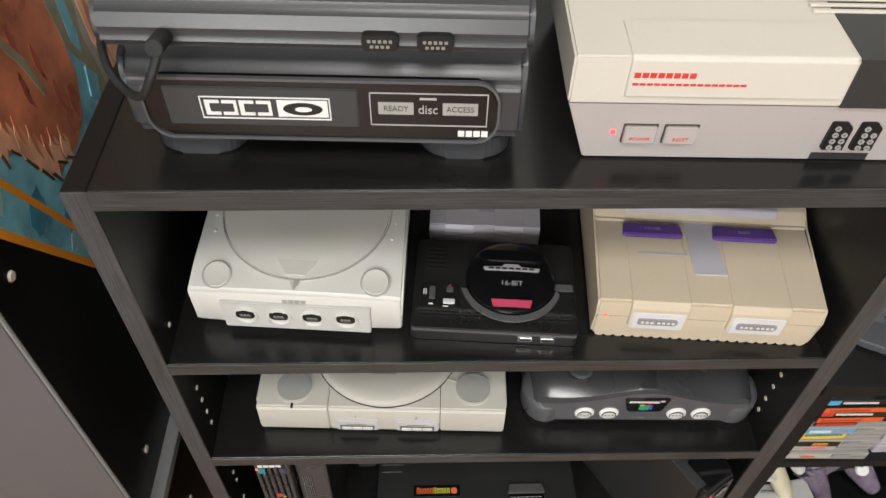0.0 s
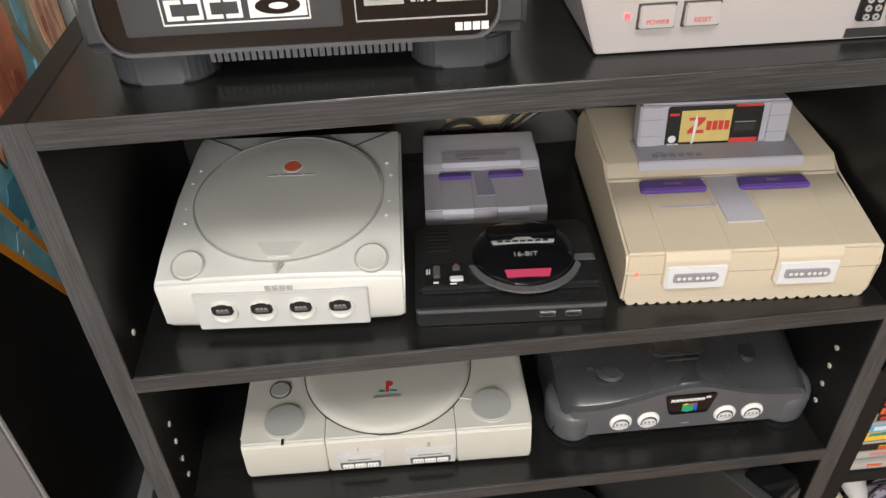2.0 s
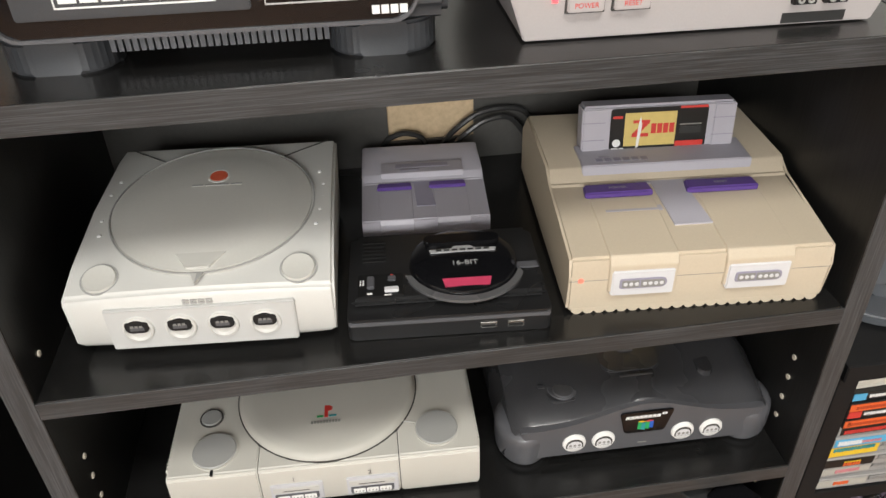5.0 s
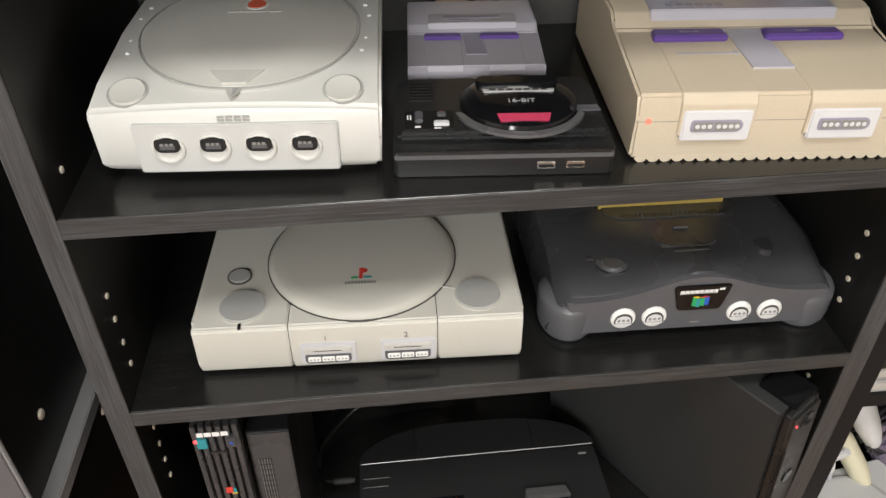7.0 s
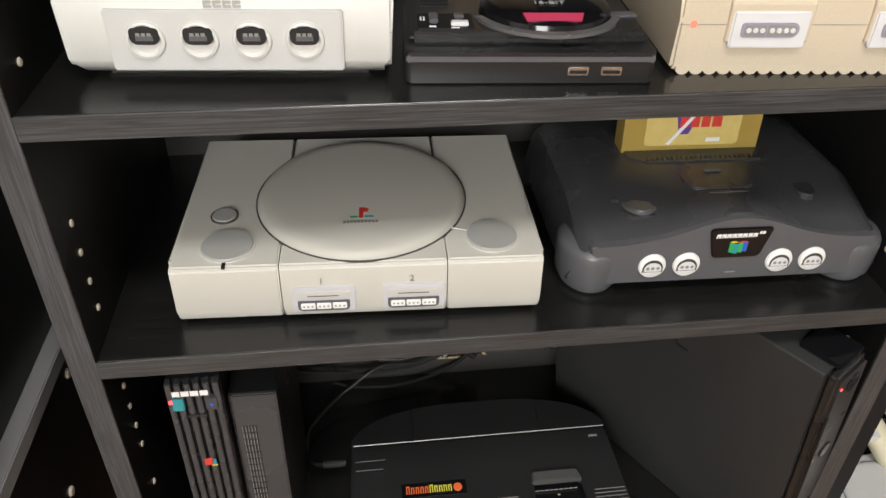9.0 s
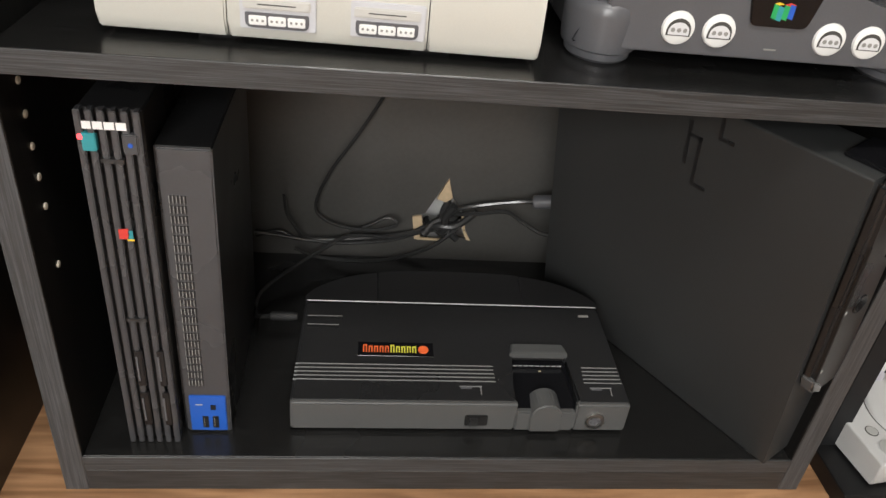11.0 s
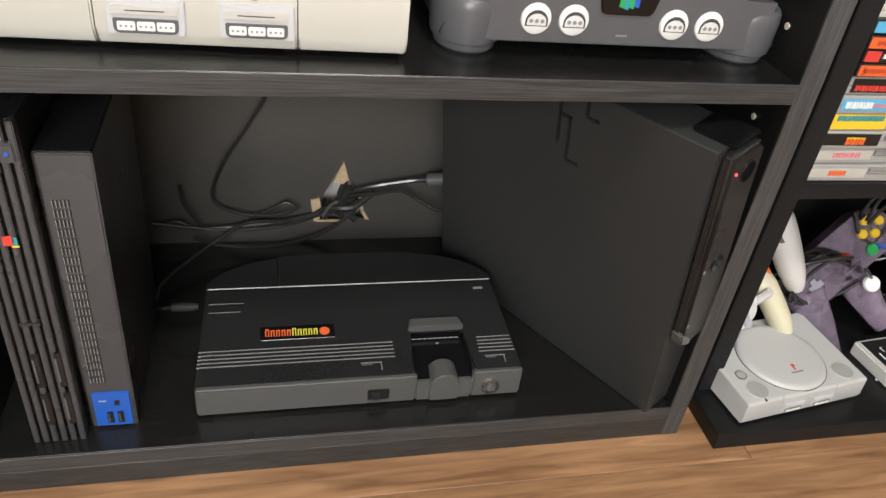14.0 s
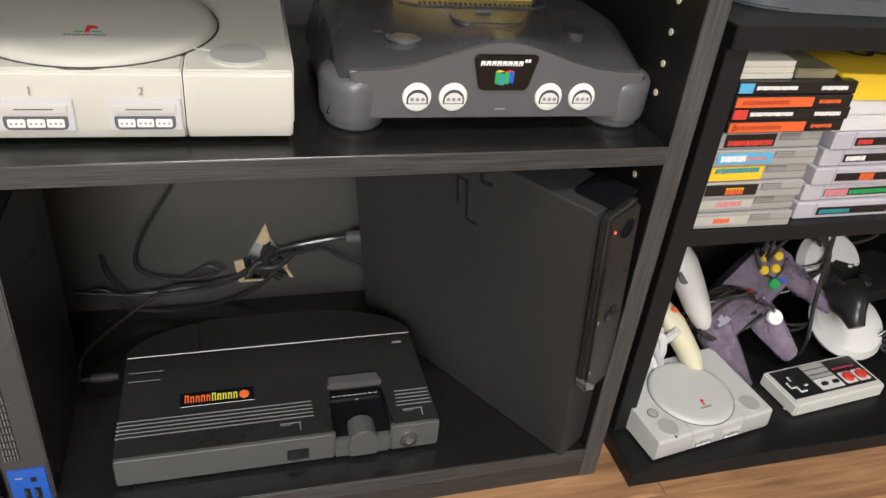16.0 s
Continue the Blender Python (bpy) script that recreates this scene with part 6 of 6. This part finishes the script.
def flat_cartridge(m, labels, wear):
    t = thing("game_cartridge", m, f"wide lilac cartridge with {wear} end label, in a stack", "game cartridge", "wide cartridges in a stack")
    part("shell", box(0, 0.128, 0, 0.086, 0, 0.0172, 0.0012, 1), m_lilac, t)
    for a in (0.021, 0.106):
        part("rib_gap", box(a, a + 0.001, -0.0003, 0.002, 0.0005, 0.0168), m_lilac_dark, t)
    part("end_label", box(0.0235, 0.1045, -0.0006, 0.001, 0.004, 0.0118), m_dark_print, t)
    for a, b, c, d, mm in labels:
        marks(a, b, c, d, -0.0008, mm, t)
    return t


wides = [([(0.026, 0.06, 0.0055, 0.0095, m_teal)], "black and teal"), ([(0.024, 0.05, 0.0045, 0.0115, m_pink), (0.052, 0.1, 0.0055, 0.01, m_green)], "red and green"),
         ([(0.05, 0.066, 0.0045, 0.0115, m_orange_print)], "black and orange"), ([(0.026, 0.048, 0.0055, 0.01, m_white)], "black and white"), ([(0.026, 0.042, 0.0055, 0.01, m_red)], "black and red")]
for i, (lab, wear) in enumerate(wides):
    flat_cartridge(pose(0.777 + 0.0035 * i, 0.047 + (0.0, 0.003, 0.001, 0.004, 0.002)[i], SZ + 0.0176 * i, 0, 0, (-0.5, 0.6, -0.4, 0.5, 0)[i]), lab, wear)
zw = SZ + 0.0176 * 5
for k in range(2):
    b = thing("paper_box", pose(0.784 + 0.004 * k, 0.05, zw + 0.0152 * k, 0, 0, 1), "pale grey flat game box lying on cartridges", "game box", "pale flat boxes")
    part("box_body", box(0, 0.16, 0, 0.1, 0, 0.0148, 0.0014), m_port, b)
yb = thing("book", pose(0.775, 0.052, zw + 0.0306, 0, 0, -3), "thick yellow paperback with black cover print", "book")
part("pages", box(0.002, 0.168, 0.002, 0.128, 0.001, 0.0205), m_tan, yb)
part("cover", prism([(-0.001, 0), (0.001, -0.001), (0.17, -0.001), (0.17, 0.0005), (0.0008, 0.0005), (0.0008, 0.0212), (0.17, 0.0212), (0.17, 0.0228), (0.0, 0.0228), (-0.001, 0.0215)], 0, 0.13, "y"), m_yellow, yb, "yellow cover")
part("spine_face", box(0.0, 0.17, -0.0012, 0.0, 0.0, 0.0225), m_yellow, yb)
cp = bmesh.new()
for i in range(3):
    ring(0.009, 0.0135, 0.0006, (0.06 + 0.026 * i, 0.06 + 0.004 * i, 0.0228), bm=cp, seg=20)
part("cover_print", cp, m_dark_print, yb)

# mini disc console on the base board
BZ = 0.0192
m_cool = mat("cool_grey_plastic", (0.47, 0.47, 0.465), 0.45, vary=0.04, scale=1100, bump=0.1)
grey_disc_console(pose(0.737, -0.0035, BZ, 0, 0, 8.5), 0.575, "small consoles on the media shelf", "tiny pale grey copy of a disc console on the base board", True, m_cool, m_cool)


def pad(m):
    t = thing("game_controller", m, "grey and black rectangular controller with red buttons, on the base board", "game controller", "controllers on the media shelf")
    w, d, h = 0.0665, 0.0285, 0.0175
    part("body", box(-w, w, -d, d, 0, h, 0.0022), m_offwhite, t, smooth=True)
    face = part("faceplate", box(-w + 0.005, w - 0.005, -d + 0.009, d - 0.004, h, h + 0.0006), m_dark_print, t)
    cx = -0.042
    for k, (u, v, z0, z1, mm, nm) in enumerate(((0.0125, 0.0048, 0.0006, 0.0012, m_white, "cross_outline"), (0.011, 0.0034, 0.0012, 0.0036, m_black, "cross_key"))):
        cross = box(cx - u, cx + u, -v, v, h + z0, h + z1)
        box(cx - v, cx + v, -u, u, h + z0, h + z1 + 0.0002, bm=cross)
        part(nm, cross, mm, face)
    for y0, y1 in ((0.017, 0.0235), (0.0085, 0.0155), (0.002, 0.007)):
        part("grey_band", box(-0.0185, 0.015, y0, y1, h + 0.0006, h + 0.001), m_button, face)
    pan = part("start_panel", box(-0.0185, 0.015, -0.0165, 0.0005, h + 0.0006, h + 0.0012), m_port, face)
    for x in (-0.0135, 0.003):
        part("start_button", prism(rounded(x, x + 0.0095, -0.011, -0.006, 0.0024, 4), h + 0.001, h + 0.0026, "z"), m_black, pan)
    for x in (0.029, 0.0485):
        q = part("button_field", prism(rounded(x - 0.0085, x + 0.0085, -0.0155, 0.0025, 0.002, 3), h + 0.0006, h + 0.0011, "z"), m_port, face)
        part("round_button", disc(0.0068, 0.003, (x, -0.0065, h + 0.001), seg=24), m_red, q, "bright red button", True)
    bars([(0.02 + 0.0048 * i, 0.0236 + 0.0048 * i) for i in range(7)], h + 0.0007, 0.008, 0.0105, m_maroon, face, axis="z")
    return t


pad(pose(0.9175, 0.0535, BZ, 0, 0, 6.0))
m_clear_purple = mat("smoky_violet_plastic", (0.36, 0.29, 0.4), 0.1, vary=0.5, scale=55, transmit=0.6)
m_pale = mat("pale_grey_pad_plastic", (0.58, 0.57, 0.56), 0.42, vary=0.04)
m_ivory = mat("ivory_plastic", (0.62, 0.58, 0.42), 0.42, vary=0.06)


def blob(points, radii, seg=16, flat=1.0):
    """A smooth grip: rings of changing radius along a bent line."""
    p = [Vector(q) for q in points]
    line, rad = [], []
    for i in range(len(p) - 1):
        for k in range(5):
            f = k / 5
            a, b, c, d = p[max(i - 1, 0)], p[i], p[i + 1], p[min(i + 2, len(p) - 1)]
            line.append(0.5 * (2 * b + (c - a) * f + (2 * a - 5 * b + 4 * c - d) * f * f + (3 * b - a - 3 * c + d) * f ** 3))
            rad.append(radii[i] * (1 - f) + radii[i + 1] * f)
    line.append(p[-1])
    rad.append(radii[-1])
    bm = bmesh.new()
    rings = []
    for i, q in enumerate(line):
        d = (line[min(i + 1, len(line) - 1)] - line[max(i - 1, 0)]).normalized()
        side = d.cross(Vector((0, 1, 0.3))).normalized()
        up = d.cross(side)
        rings.append([bm.verts.new(q + rad[i] * (math.cos(2 * math.pi * k / seg) * side + flat * math.sin(2 * math.pi * k / seg) * up)) for k in range(seg)])
    for a, b in zip(rings, rings[1:]):
        for k in range(seg):
            bm.faces.new((a[k], a[(k + 1) % seg], b[(k + 1) % seg], b[k]))
    bm.faces.new(rings[0][::-1]), bm.faces.new(rings[-1])
    return bm


# a three-pronged see-through controller leaning on the others
tri = thing("game_controller", pose(0.85, 0.134, 0.094, 52, 0, -10) @ pose(0, 0, 0, 0, 0, 43), "smoky violet see-through three-pronged controller propped among others", "game controller", "controllers on the media shelf")
part("body", prism(rounded(-0.072, 0.072, -0.012, 0.042, (0.02, 0.02, 0.03, 0.03), 6), -0.012, 0.012, "z", 0.009, 3), m_clear_purple, tri, smooth=True)
for pts, rr in ((((-0.055, 0.01, 0), (-0.066, -0.03, -0.003), (-0.074, -0.075, -0.01)), (0.024, 0.02, 0.011)), (((0.0, 0.0, 0), (0.0, -0.04, -0.004), (0.0, -0.085, -0.014)), (0.022, 0.019, 0.011)), (((0.055, 0.01, 0), (0.066, -0.03, -0.003), (0.074, -0.075, -0.01)), (0.024, 0.02, 0.011))):
    part("grip", blob(pts, rr, 16, 0.7), m_clear_purple, tri, smooth=True)
for x, y, rr, mm in ((0.045, 0.03, 0.0055, m_yellow), (0.058, 0.02, 0.0055, m_yellow), (0.045, 0.012, 0.0055, m_yellow), (0.033, 0.02, 0.0055, m_yellow), (0.031, 0.0, 0.0068, m_green), (0.045, -0.002, 0.0068, m_blue), (0.0, 0.012, 0.0062, m_red)):
    part("round_button", disc(rr, 0.0055, (x, y, 0.0112), e=0.0015, seg=20), mm, tri, smooth=True)
st = part("stick", disc(0.0045, 0.012, (0, -0.024, 0.012), seg=16), m_offwhite, tri)
part("stick_cap", lathe([(0, 0.006), (0.0085, 0.005), (0.0095, 0.002), (0.0085, 0)], (0, -0.024, 0.022), 24), m_white, st, "white stick cap", True)
part("cross_key", prism([(-0.055, 0.006), (-0.05, 0.006), (-0.05, 0.001), (-0.043, 0.001), (-0.043, 0.006), (-0.038, 0.006), (-0.038, 0.013), (-0.043, 0.013), (-0.043, 0.018), (-0.05, 0.018), (-0.05, 0.013), (-0.055, 0.013)], 0.011, 0.0155, "z"), m_lilac_dark, tri)

gp = thing("game_controller", pose(0.748, 0.128, 0.138, 58, 0, 10), "pale grey grip of a controller standing among others", "game controller", "controllers on the media shelf")
part("grip", blob(((-0.02, 0.05, -0.004), (-0.004, 0.02, 0), (0.012, -0.03, -0.002), (0.02, -0.055, -0.006)), (0.02, 0.026, 0.021, 0.011), 18, 0.7), m_pale, gp, smooth=True)
part("pad_dot", disc(0.0075, 0.002, (-0.012, 0.03, 0.0155), seg=20), m_charcoal, gp)
part("pad_dot", disc(0.0085, 0.002, (-0.016, 0.008, 0.0165), seg=20), m_charcoal, gp)
iv_ = thing("game_controller", pose(0.744, 0.103, 0.074, 52, 0, 10), "ivory controller grip leaning in the shelf corner", "game controller", "controllers on the media shelf")
part("grip", blob(((-0.02, 0.05, 0), (-0.008, 0.02, 0.004), (0.008, -0.02, 0.002), (0.014, -0.045, -0.004)), (0.012, 0.02, 0.018, 0.009), 16, 0.7), m_ivory, iv_, smooth=True)
part("button", disc(0.005, 0.003, (-0.012, 0.035, 0.013), seg=16), m_orange_print, iv_)
cb = thing("coiled_lead", pose(0.712, 0.075, BZ), "bundle of pale grey and lilac controller lead", "cable")
for k in range(5):
    pts = [(0.014 * math.sin(1.1 * k + j * 0.55) - 0.012 + 0.004 * k, 0.02 + 0.006 * math.cos(j + k), 0.012 + 0.014 * j) for j in range(6)]
    part("lead", tube(pts, 0.005, 8), m_lilac if k % 2 else m_pale, cb, smooth=True)
part("connector", box(0.004, 0.024, 0.002, 0.02, 0.004, 0.032, 0.006, 3), m_pale, cb, smooth=True)

round_pad = thing("game_controller", pose(0.962, 0.155, 0.125, 55, 0, -8), "pale grey rounded controller resting on top of the pile", "game controller", "controllers on the media shelf")
part("body", lathe([(0, 0.016), (0.02, 0.0155), (0.036, 0.011), (0.042, 0.002), (0.038, -0.008), (0, -0.01)], (0, 0, 0), 36), m_pale, round_pad, smooth=True)
part("pad_dot", disc(0.004, 0.002, (0.0, -0.022, 0.0135), seg=14), m_button, round_pad)
low_pad = thing("game_controller", pose(0.995, 0.122, 0.055, 30, 0, -10), "pale grey controller half buried under a black one", "game controller", "controllers on the media shelf")
part("body", lathe([(0, 0.016), (0.024, 0.0155), (0.042, 0.009), (0.048, 0.0), (0.044, -0.008), (0, -0.01)], (0, 0, 0), 36), m_pale, low_pad, smooth=True)
bp_ = thing("game_controller", pose(1.005, 0.128, 0.112, 18, 4, 14), "matte black wireless controller lying on the pile", "game controller", "controllers on the media shelf")
part("body", prism(rounded(-0.06, 0.06, -0.02, 0.035, 0.022, 6), -0.014, 0.014, "z", 0.011, 3), m_black, bp_, smooth=True)
for sx in (-1, 1):
    part("grip", blob(((sx * 0.045, 0.0, 0), (sx * 0.056, -0.024, -0.003), (sx * 0.06, -0.046, -0.012)), (0.024, 0.021, 0.012), 16, 0.75), m_black, bp_, smooth=True)
    part("stick", disc(0.009, 0.008, (sx * 0.03, -0.004, 0.013), e=0.002, seg=20), m_rubber, bp_)
for x in (-0.03, -0.018):
    part("bar_button", box(x, x + 0.006, 0.018, 0.021, 0.0135, 0.0152), m_white, bp_)
# dark leads looped through the pile
random.seed(8)
for k, (a, b, c) in enumerate(((0.80, 0.125, 0.075), (0.815, 0.118, 0.07), (0.935, 0.15, 0.05), (0.90, 0.15, 0.13), (0.97, 0.17, 0.16), (1.07, 0.09, 0.03))):
    ld = thing("controller_lead", pose(a, b, BZ), "loops of black controller lead among the controllers", "cable", "loose controller leads")
    for j in range(3):
        pts = [(0.042 * math.cos(q * 0.9 + k) * (1 + 0.1 * j), 0.012 * math.sin(q * 1.3 + j) - 0.003 * j, c + (0.032 + 0.004 * j) * math.sin(q * 0.9 + k) * (0.8 if c > 0.04 else 0.5)) for q in range(8)]
        part("loop", tube(pts, 0.0021, 7, 5), m_cable, ld, smooth=True)
vl = thing("controller_lead", pose(0.9, 0.1, BZ), "single black lead hanging down from the shelf edge", "cable", "loose controller leads")
part("loop", tube([(-0.012, 0.0, 0.226), (-0.003, 0.0, 0.16), (0.008, 0.0, 0.09), (0.02, 0.0, 0.04), (0.03, 0.01, 0.003)], 0.0024, 8), m_cable, vl, smooth=True)
part("crumb", box(0, 0.004, 0, 0.003, 0, 0.001), m_white, thing("paper_crumb", pose(0.853, 0.03, BZ, 0, 0, 20), "tiny white crumb lying on the base board", "crumb"))

# rounded grey device with a speaker on the media shelf's top
dev = thing("tabletop_speaker", pose(0.80, 0.155, 0.4504, 0, 0, -6), "dark blue-grey rounded device with perforated round speaker", "speaker")
m_dev = mat("blue_grey_plastic", (0.075, 0.082, 0.092), 0.4, vary=0.08, scale=500)
part("foot_rim", prism(rounded(-0.125, 0.24, -0.095, 0.1, (0.05, 0.03, 0.03, 0.03), 8), 0.0, 0.012, "z", 0.004, 3), m_dev, dev, smooth=True)
part("body", hexa(bmesh.new(), [(-0.115, -0.07, 0.01), (0.23, -0.075, 0.01), (0.23, 0.09, 0.01), (-0.115, 0.09, 0.01), (-0.105, 0.02, 0.22), (0.23, 0.015, 0.22), (0.23, 0.09, 0.22), (-0.105, 0.09, 0.22)], 0.02, 4), m_dev, dev, smooth=True)
g = part("speaker_disc", tilt(lathe([(0, 0.005), (0.04, 0.004), (0.05, 0.0)], (-0.055, -0.045, 0.05), 36, "y"), -22, -0.045, 0.05), m_dev, dev, smooth=True)
hb = bmesh.new()
for i in range(-7, 8):
    for j in range(-7, 8):
        if i * i + j * j < 50:
            disc(0.0016, 0.0008, (-0.055 + 0.0055 * i, -0.0495, 0.05 + 0.0055 * j), "y", seg=6, bm=hb)
part("speaker_holes", tilt(hb, -22, -0.045, 0.05), m_void, g)

# ==== cables in the bookcase ====
def cable(points, r, label="thin black cable running to the hole in the back", material=None, name="cable"):
    t = thing(name, pose(0, 0, 0), label, "cable", "console cables")
    part("wire", tube(points, r, 8), material or m_cable, t, smooth=True)
    return t


hx, hy, hz = HX - 0.004, 0.29, HZ + 0.006
cable([(0.252, 0.287, 0.348), (0.25, 0.287, 0.3), (0.236, 0.286, 0.25), (0.207, 0.285, 0.195), (0.176, 0.283, 0.145), (0.163, 0.28, 0.105), (0.185, 0.276, 0.088), (0.225, 0.272, 0.086), (0.249, 0.273, 0.093), (0.24, 0.276, 0.1), (0.222, 0.277, 0.09), (0.2, 0.279, 0.078)], 0.0018, "thin black cable hanging down the back board")
cable([(0.10, 0.275, 0.072), (0.125, 0.276, 0.078), (0.146, 0.274, 0.07), (0.2, 0.275, 0.072), (0.26, 0.28, 0.078), (hx - 0.015, hy, hz), (hx + 0.01, 0.31, hz)], 0.0024)
cable([(0.10, 0.27, 0.08), (0.13, 0.272, 0.074), (0.18, 0.272, 0.068), (0.235, 0.275, 0.07), (0.275, 0.284, 0.077), (hx, hy, hz - 0.003), (hx + 0.01, 0.31, hz - 0.003)], 0.002)
cable([(0.132, 0.13, 0.079), (0.12, 0.14, 0.07), (0.112, 0.17, 0.05), (0.114, 0.205, 0.05), (0.142, 0.24, 0.056), (0.17, 0.256, 0.068), (0.2, 0.268, 0.08), (0.25, 0.276, 0.076), (hx, hy, hz), (hx + 0.01, 0.31, hz)], 0.0021, "black power lead of the card console running back")
cable([(0.142, 0.262, 0.066), (0.165, 0.262, 0.056), (0.211, 0.264, 0.05), (0.25, 0.27, 0.052), (0.291, 0.279, 0.064), (hx + 0.025, hy, hz + 0.006), (hx + 0.02, 0.31, hz)], 0.0022)
cable([(0.43, 0.25, 0.142), (0.4, 0.262, 0.136), (0.375, 0.27, 0.13), (0.34, 0.274, 0.122), (0.315, 0.28, 0.112), (hx + 0.005, hy - 0.003, hz + 0.014), (hx, 0.31, hz)], 0.0028)
cable([(0.422, 0.25, 0.105), (0.405, 0.256, 0.1), (0.385, 0.268, 0.106), (0.365, 0.27, 0.117), (0.335, 0.272, 0.112), (hx + 0.012, hy - 0.002, hz + 0.016), (hx, 0.31, hz)], 0.0022)
cable([(0.31, 0.276, 0.118), (0.302, 0.28, 0.1), (0.305, 0.284, 0.085), (0.3, 0.29, 0.075), (0.295, 0.31, 0.07)], 0.0045, "black cable stuffed through the hole")
cable([(0.335, 0.276, 0.112), (0.315, 0.278, 0.092), (0.295, 0.283, 0.088), (0.288, 0.29, 0.082), (0.285, 0.31, 0.08)], 0.004, "black cable stuffed through the hole")
cable([(0.318, 0.285, 0.07), (0.305, 0.287, 0.082), (0.3, 0.288, 0.1), (0.304, 0.292, 0.112), (0.306, 0.31, 0.115)], 0.0042, "black cable stuffed through the hole")
cable([(0.28, 0.282, 0.076), (0.293, 0.288, 0.09), (0.312, 0.289, 0.094), (0.318, 0.31, 0.09)], 0.0042, "black cable stuffed through the hole")
cable([(0.15, 0.272, 0.07), (0.142, 0.273, 0.085), (0.133, 0.275, 0.1), (0.13, 0.277, 0.122)], 0.0016, "short stiff cable tie end sticking up")
fb = thing("ferrite_block", pose(0.405, 0.258, 0.1385, 0, -14, -20), "dark grey cylindrical ferrite block on a cable", "cable block")
part("block", lathe([(0, 0), (0.0062, 0), (0.0075, 0.0015), (0.0075, 0.028), (0.0062, 0.0295), (0, 0.0295)], (-0.015, 0, 0), 20, "x"), m_charcoal, fb, smooth=True)
pl = thing("power_plug", pose(0.1315, 0.1295, 0.0795, 0, 0, 0), "black barrel plug in the card console's side", "plug")
part("barrel", lathe([(0, 0), (0.0035, 0), (0.0042, 0.002), (0.0042, 0.018), (0.003, 0.024), (0, 0.024)], (0, 0, 0), 16, "x"), m_rubber, pl, smooth=True)
# leads behind the upper row
cable([(0.262, 0.288, 0.572), (0.27, 0.284, 0.583), (0.285, 0.282, 0.588), (0.302, 0.284, 0.58), (0.306, 0.285, 0.562), (0.3, 0.285, 0.55)], 0.0028, "black cable drooping at the back cut-out")
cable([(0.318, 0.286, 0.55), (0.325, 0.284, 0.575), (0.342, 0.28, 0.594), (0.365, 0.28, 0.606), (0.40, 0.282, 0.604), (0.42, 0.284, 0.58), (0.425, 0.285, 0.552)], 0.003, "black cable arching at the back cut-out")
cable([(0.325, 0.28, 0.55), (0.332, 0.278, 0.57), (0.346, 0.276, 0.586), (0.366, 0.276, 0.598), (0.39, 0.278, 0.597), (0.41, 0.28, 0.57), (0.412, 0.28, 0.552)], 0.003, "black cable arching at the back cut-out")

# ==== floor ====
floor = structure("floor", box(-2.0, 3.0, -3.0, 0.34, -0.06, -0.0045), m_groove, "warm brown wood laminate floor", "floor")


def plank_material():
    m = bpy.data.materials.new("brown_wood_plank")
    m.use_nodes = True
    nt = m.node_tree
    b = nt.nodes["Principled BSDF"]
    tc, info = nt.nodes.new("ShaderNodeTexCoord"), nt.nodes.new("ShaderNodeObjectInfo")
    add = nt.nodes.new("ShaderNodeVectorMath")
    sc = nt.nodes.new("ShaderNodeVectorMath")
    sc.operation = "SCALE"
    sc.inputs[0].default_value, = ((7.0, 3.0, 5.0),)
    nt.links.new(info.outputs["Random"], sc.inputs["Scale"])
    nt.links.new(tc.outputs["Object"], add.inputs[0])
    nt.links.new(sc.outputs[0], add.inputs[1])
    mp = nt.nodes.new("ShaderNodeMapping")
    mp.inputs["Scale"].default_value = (5, 60, 60)
    nt.links.new(add.outputs[0], mp.inputs[0])
    n = nt.nodes.new("ShaderNodeTexNoise")
    n.inputs["Scale"].default_value, n.inputs["Detail"].default_value, n.inputs["Distortion"].default_value = 1.6, 6, 0.7
    nt.links.new(mp.outputs[0], n.inputs["Vector"])
    cr = nt.nodes.new("ShaderNodeValToRGB")
    cr.color_ramp.elements[0].position, cr.color_ramp.elements[0].color = 0.3, (0.17, 0.085, 0.04, 1)
    cr.color_ramp.elements[1].position, cr.color_ramp.elements[1].color = 0.72, (0.42, 0.235, 0.12, 1)
    nt.links.new(n.outputs["Fac"], cr.inputs[0])
    hs = nt.nodes.new("ShaderNodeHueSaturation")
    mr = nt.nodes.new("ShaderNodeMapRange")
    mr.inputs["To Min"].default_value, mr.inputs["To Max"].default_value = 0.85, 1.12
    nt.links.new(info.outputs["Random"], mr.inputs["Value"])
    nt.links.new(mr.outputs[0], hs.inputs["Value"])
    nt.links.new(cr.outputs[0], hs.inputs["Color"])
    nt.links.new(hs.outputs[0], b.inputs["Base Color"])
    b.inputs["Roughness"].default_value = 0.36
    bp = nt.nodes.new("ShaderNodeBump")
    bp.inputs["Strength"].default_value, bp.inputs["Distance"].default_value = 0.25, 0.0004
    nt.links.new(n.outputs["Fac"], bp.inputs["Height"])
    nt.links.new(bp.outputs[0], b.inputs["Normal"])
    return m


m_plank = plank_material()
first = part("plank", box(0, 0.9, 0, 0.1415, -0.0045, 0.0, 0.0006, 1), m_plank, floor)
first.location = (-2.0, -3.0, 0)
random.seed(2)
for r in range(24):
    off = -random.random() * 0.9 if r != 20 else -0.55
    x = -2.0 + off
    while x < 3.0:
        o = new("plank", first.data)
        o.parent, o.location = floor, (x, -3.0 + 0.142 * r - 0.02, 0)
        x += 0.9008
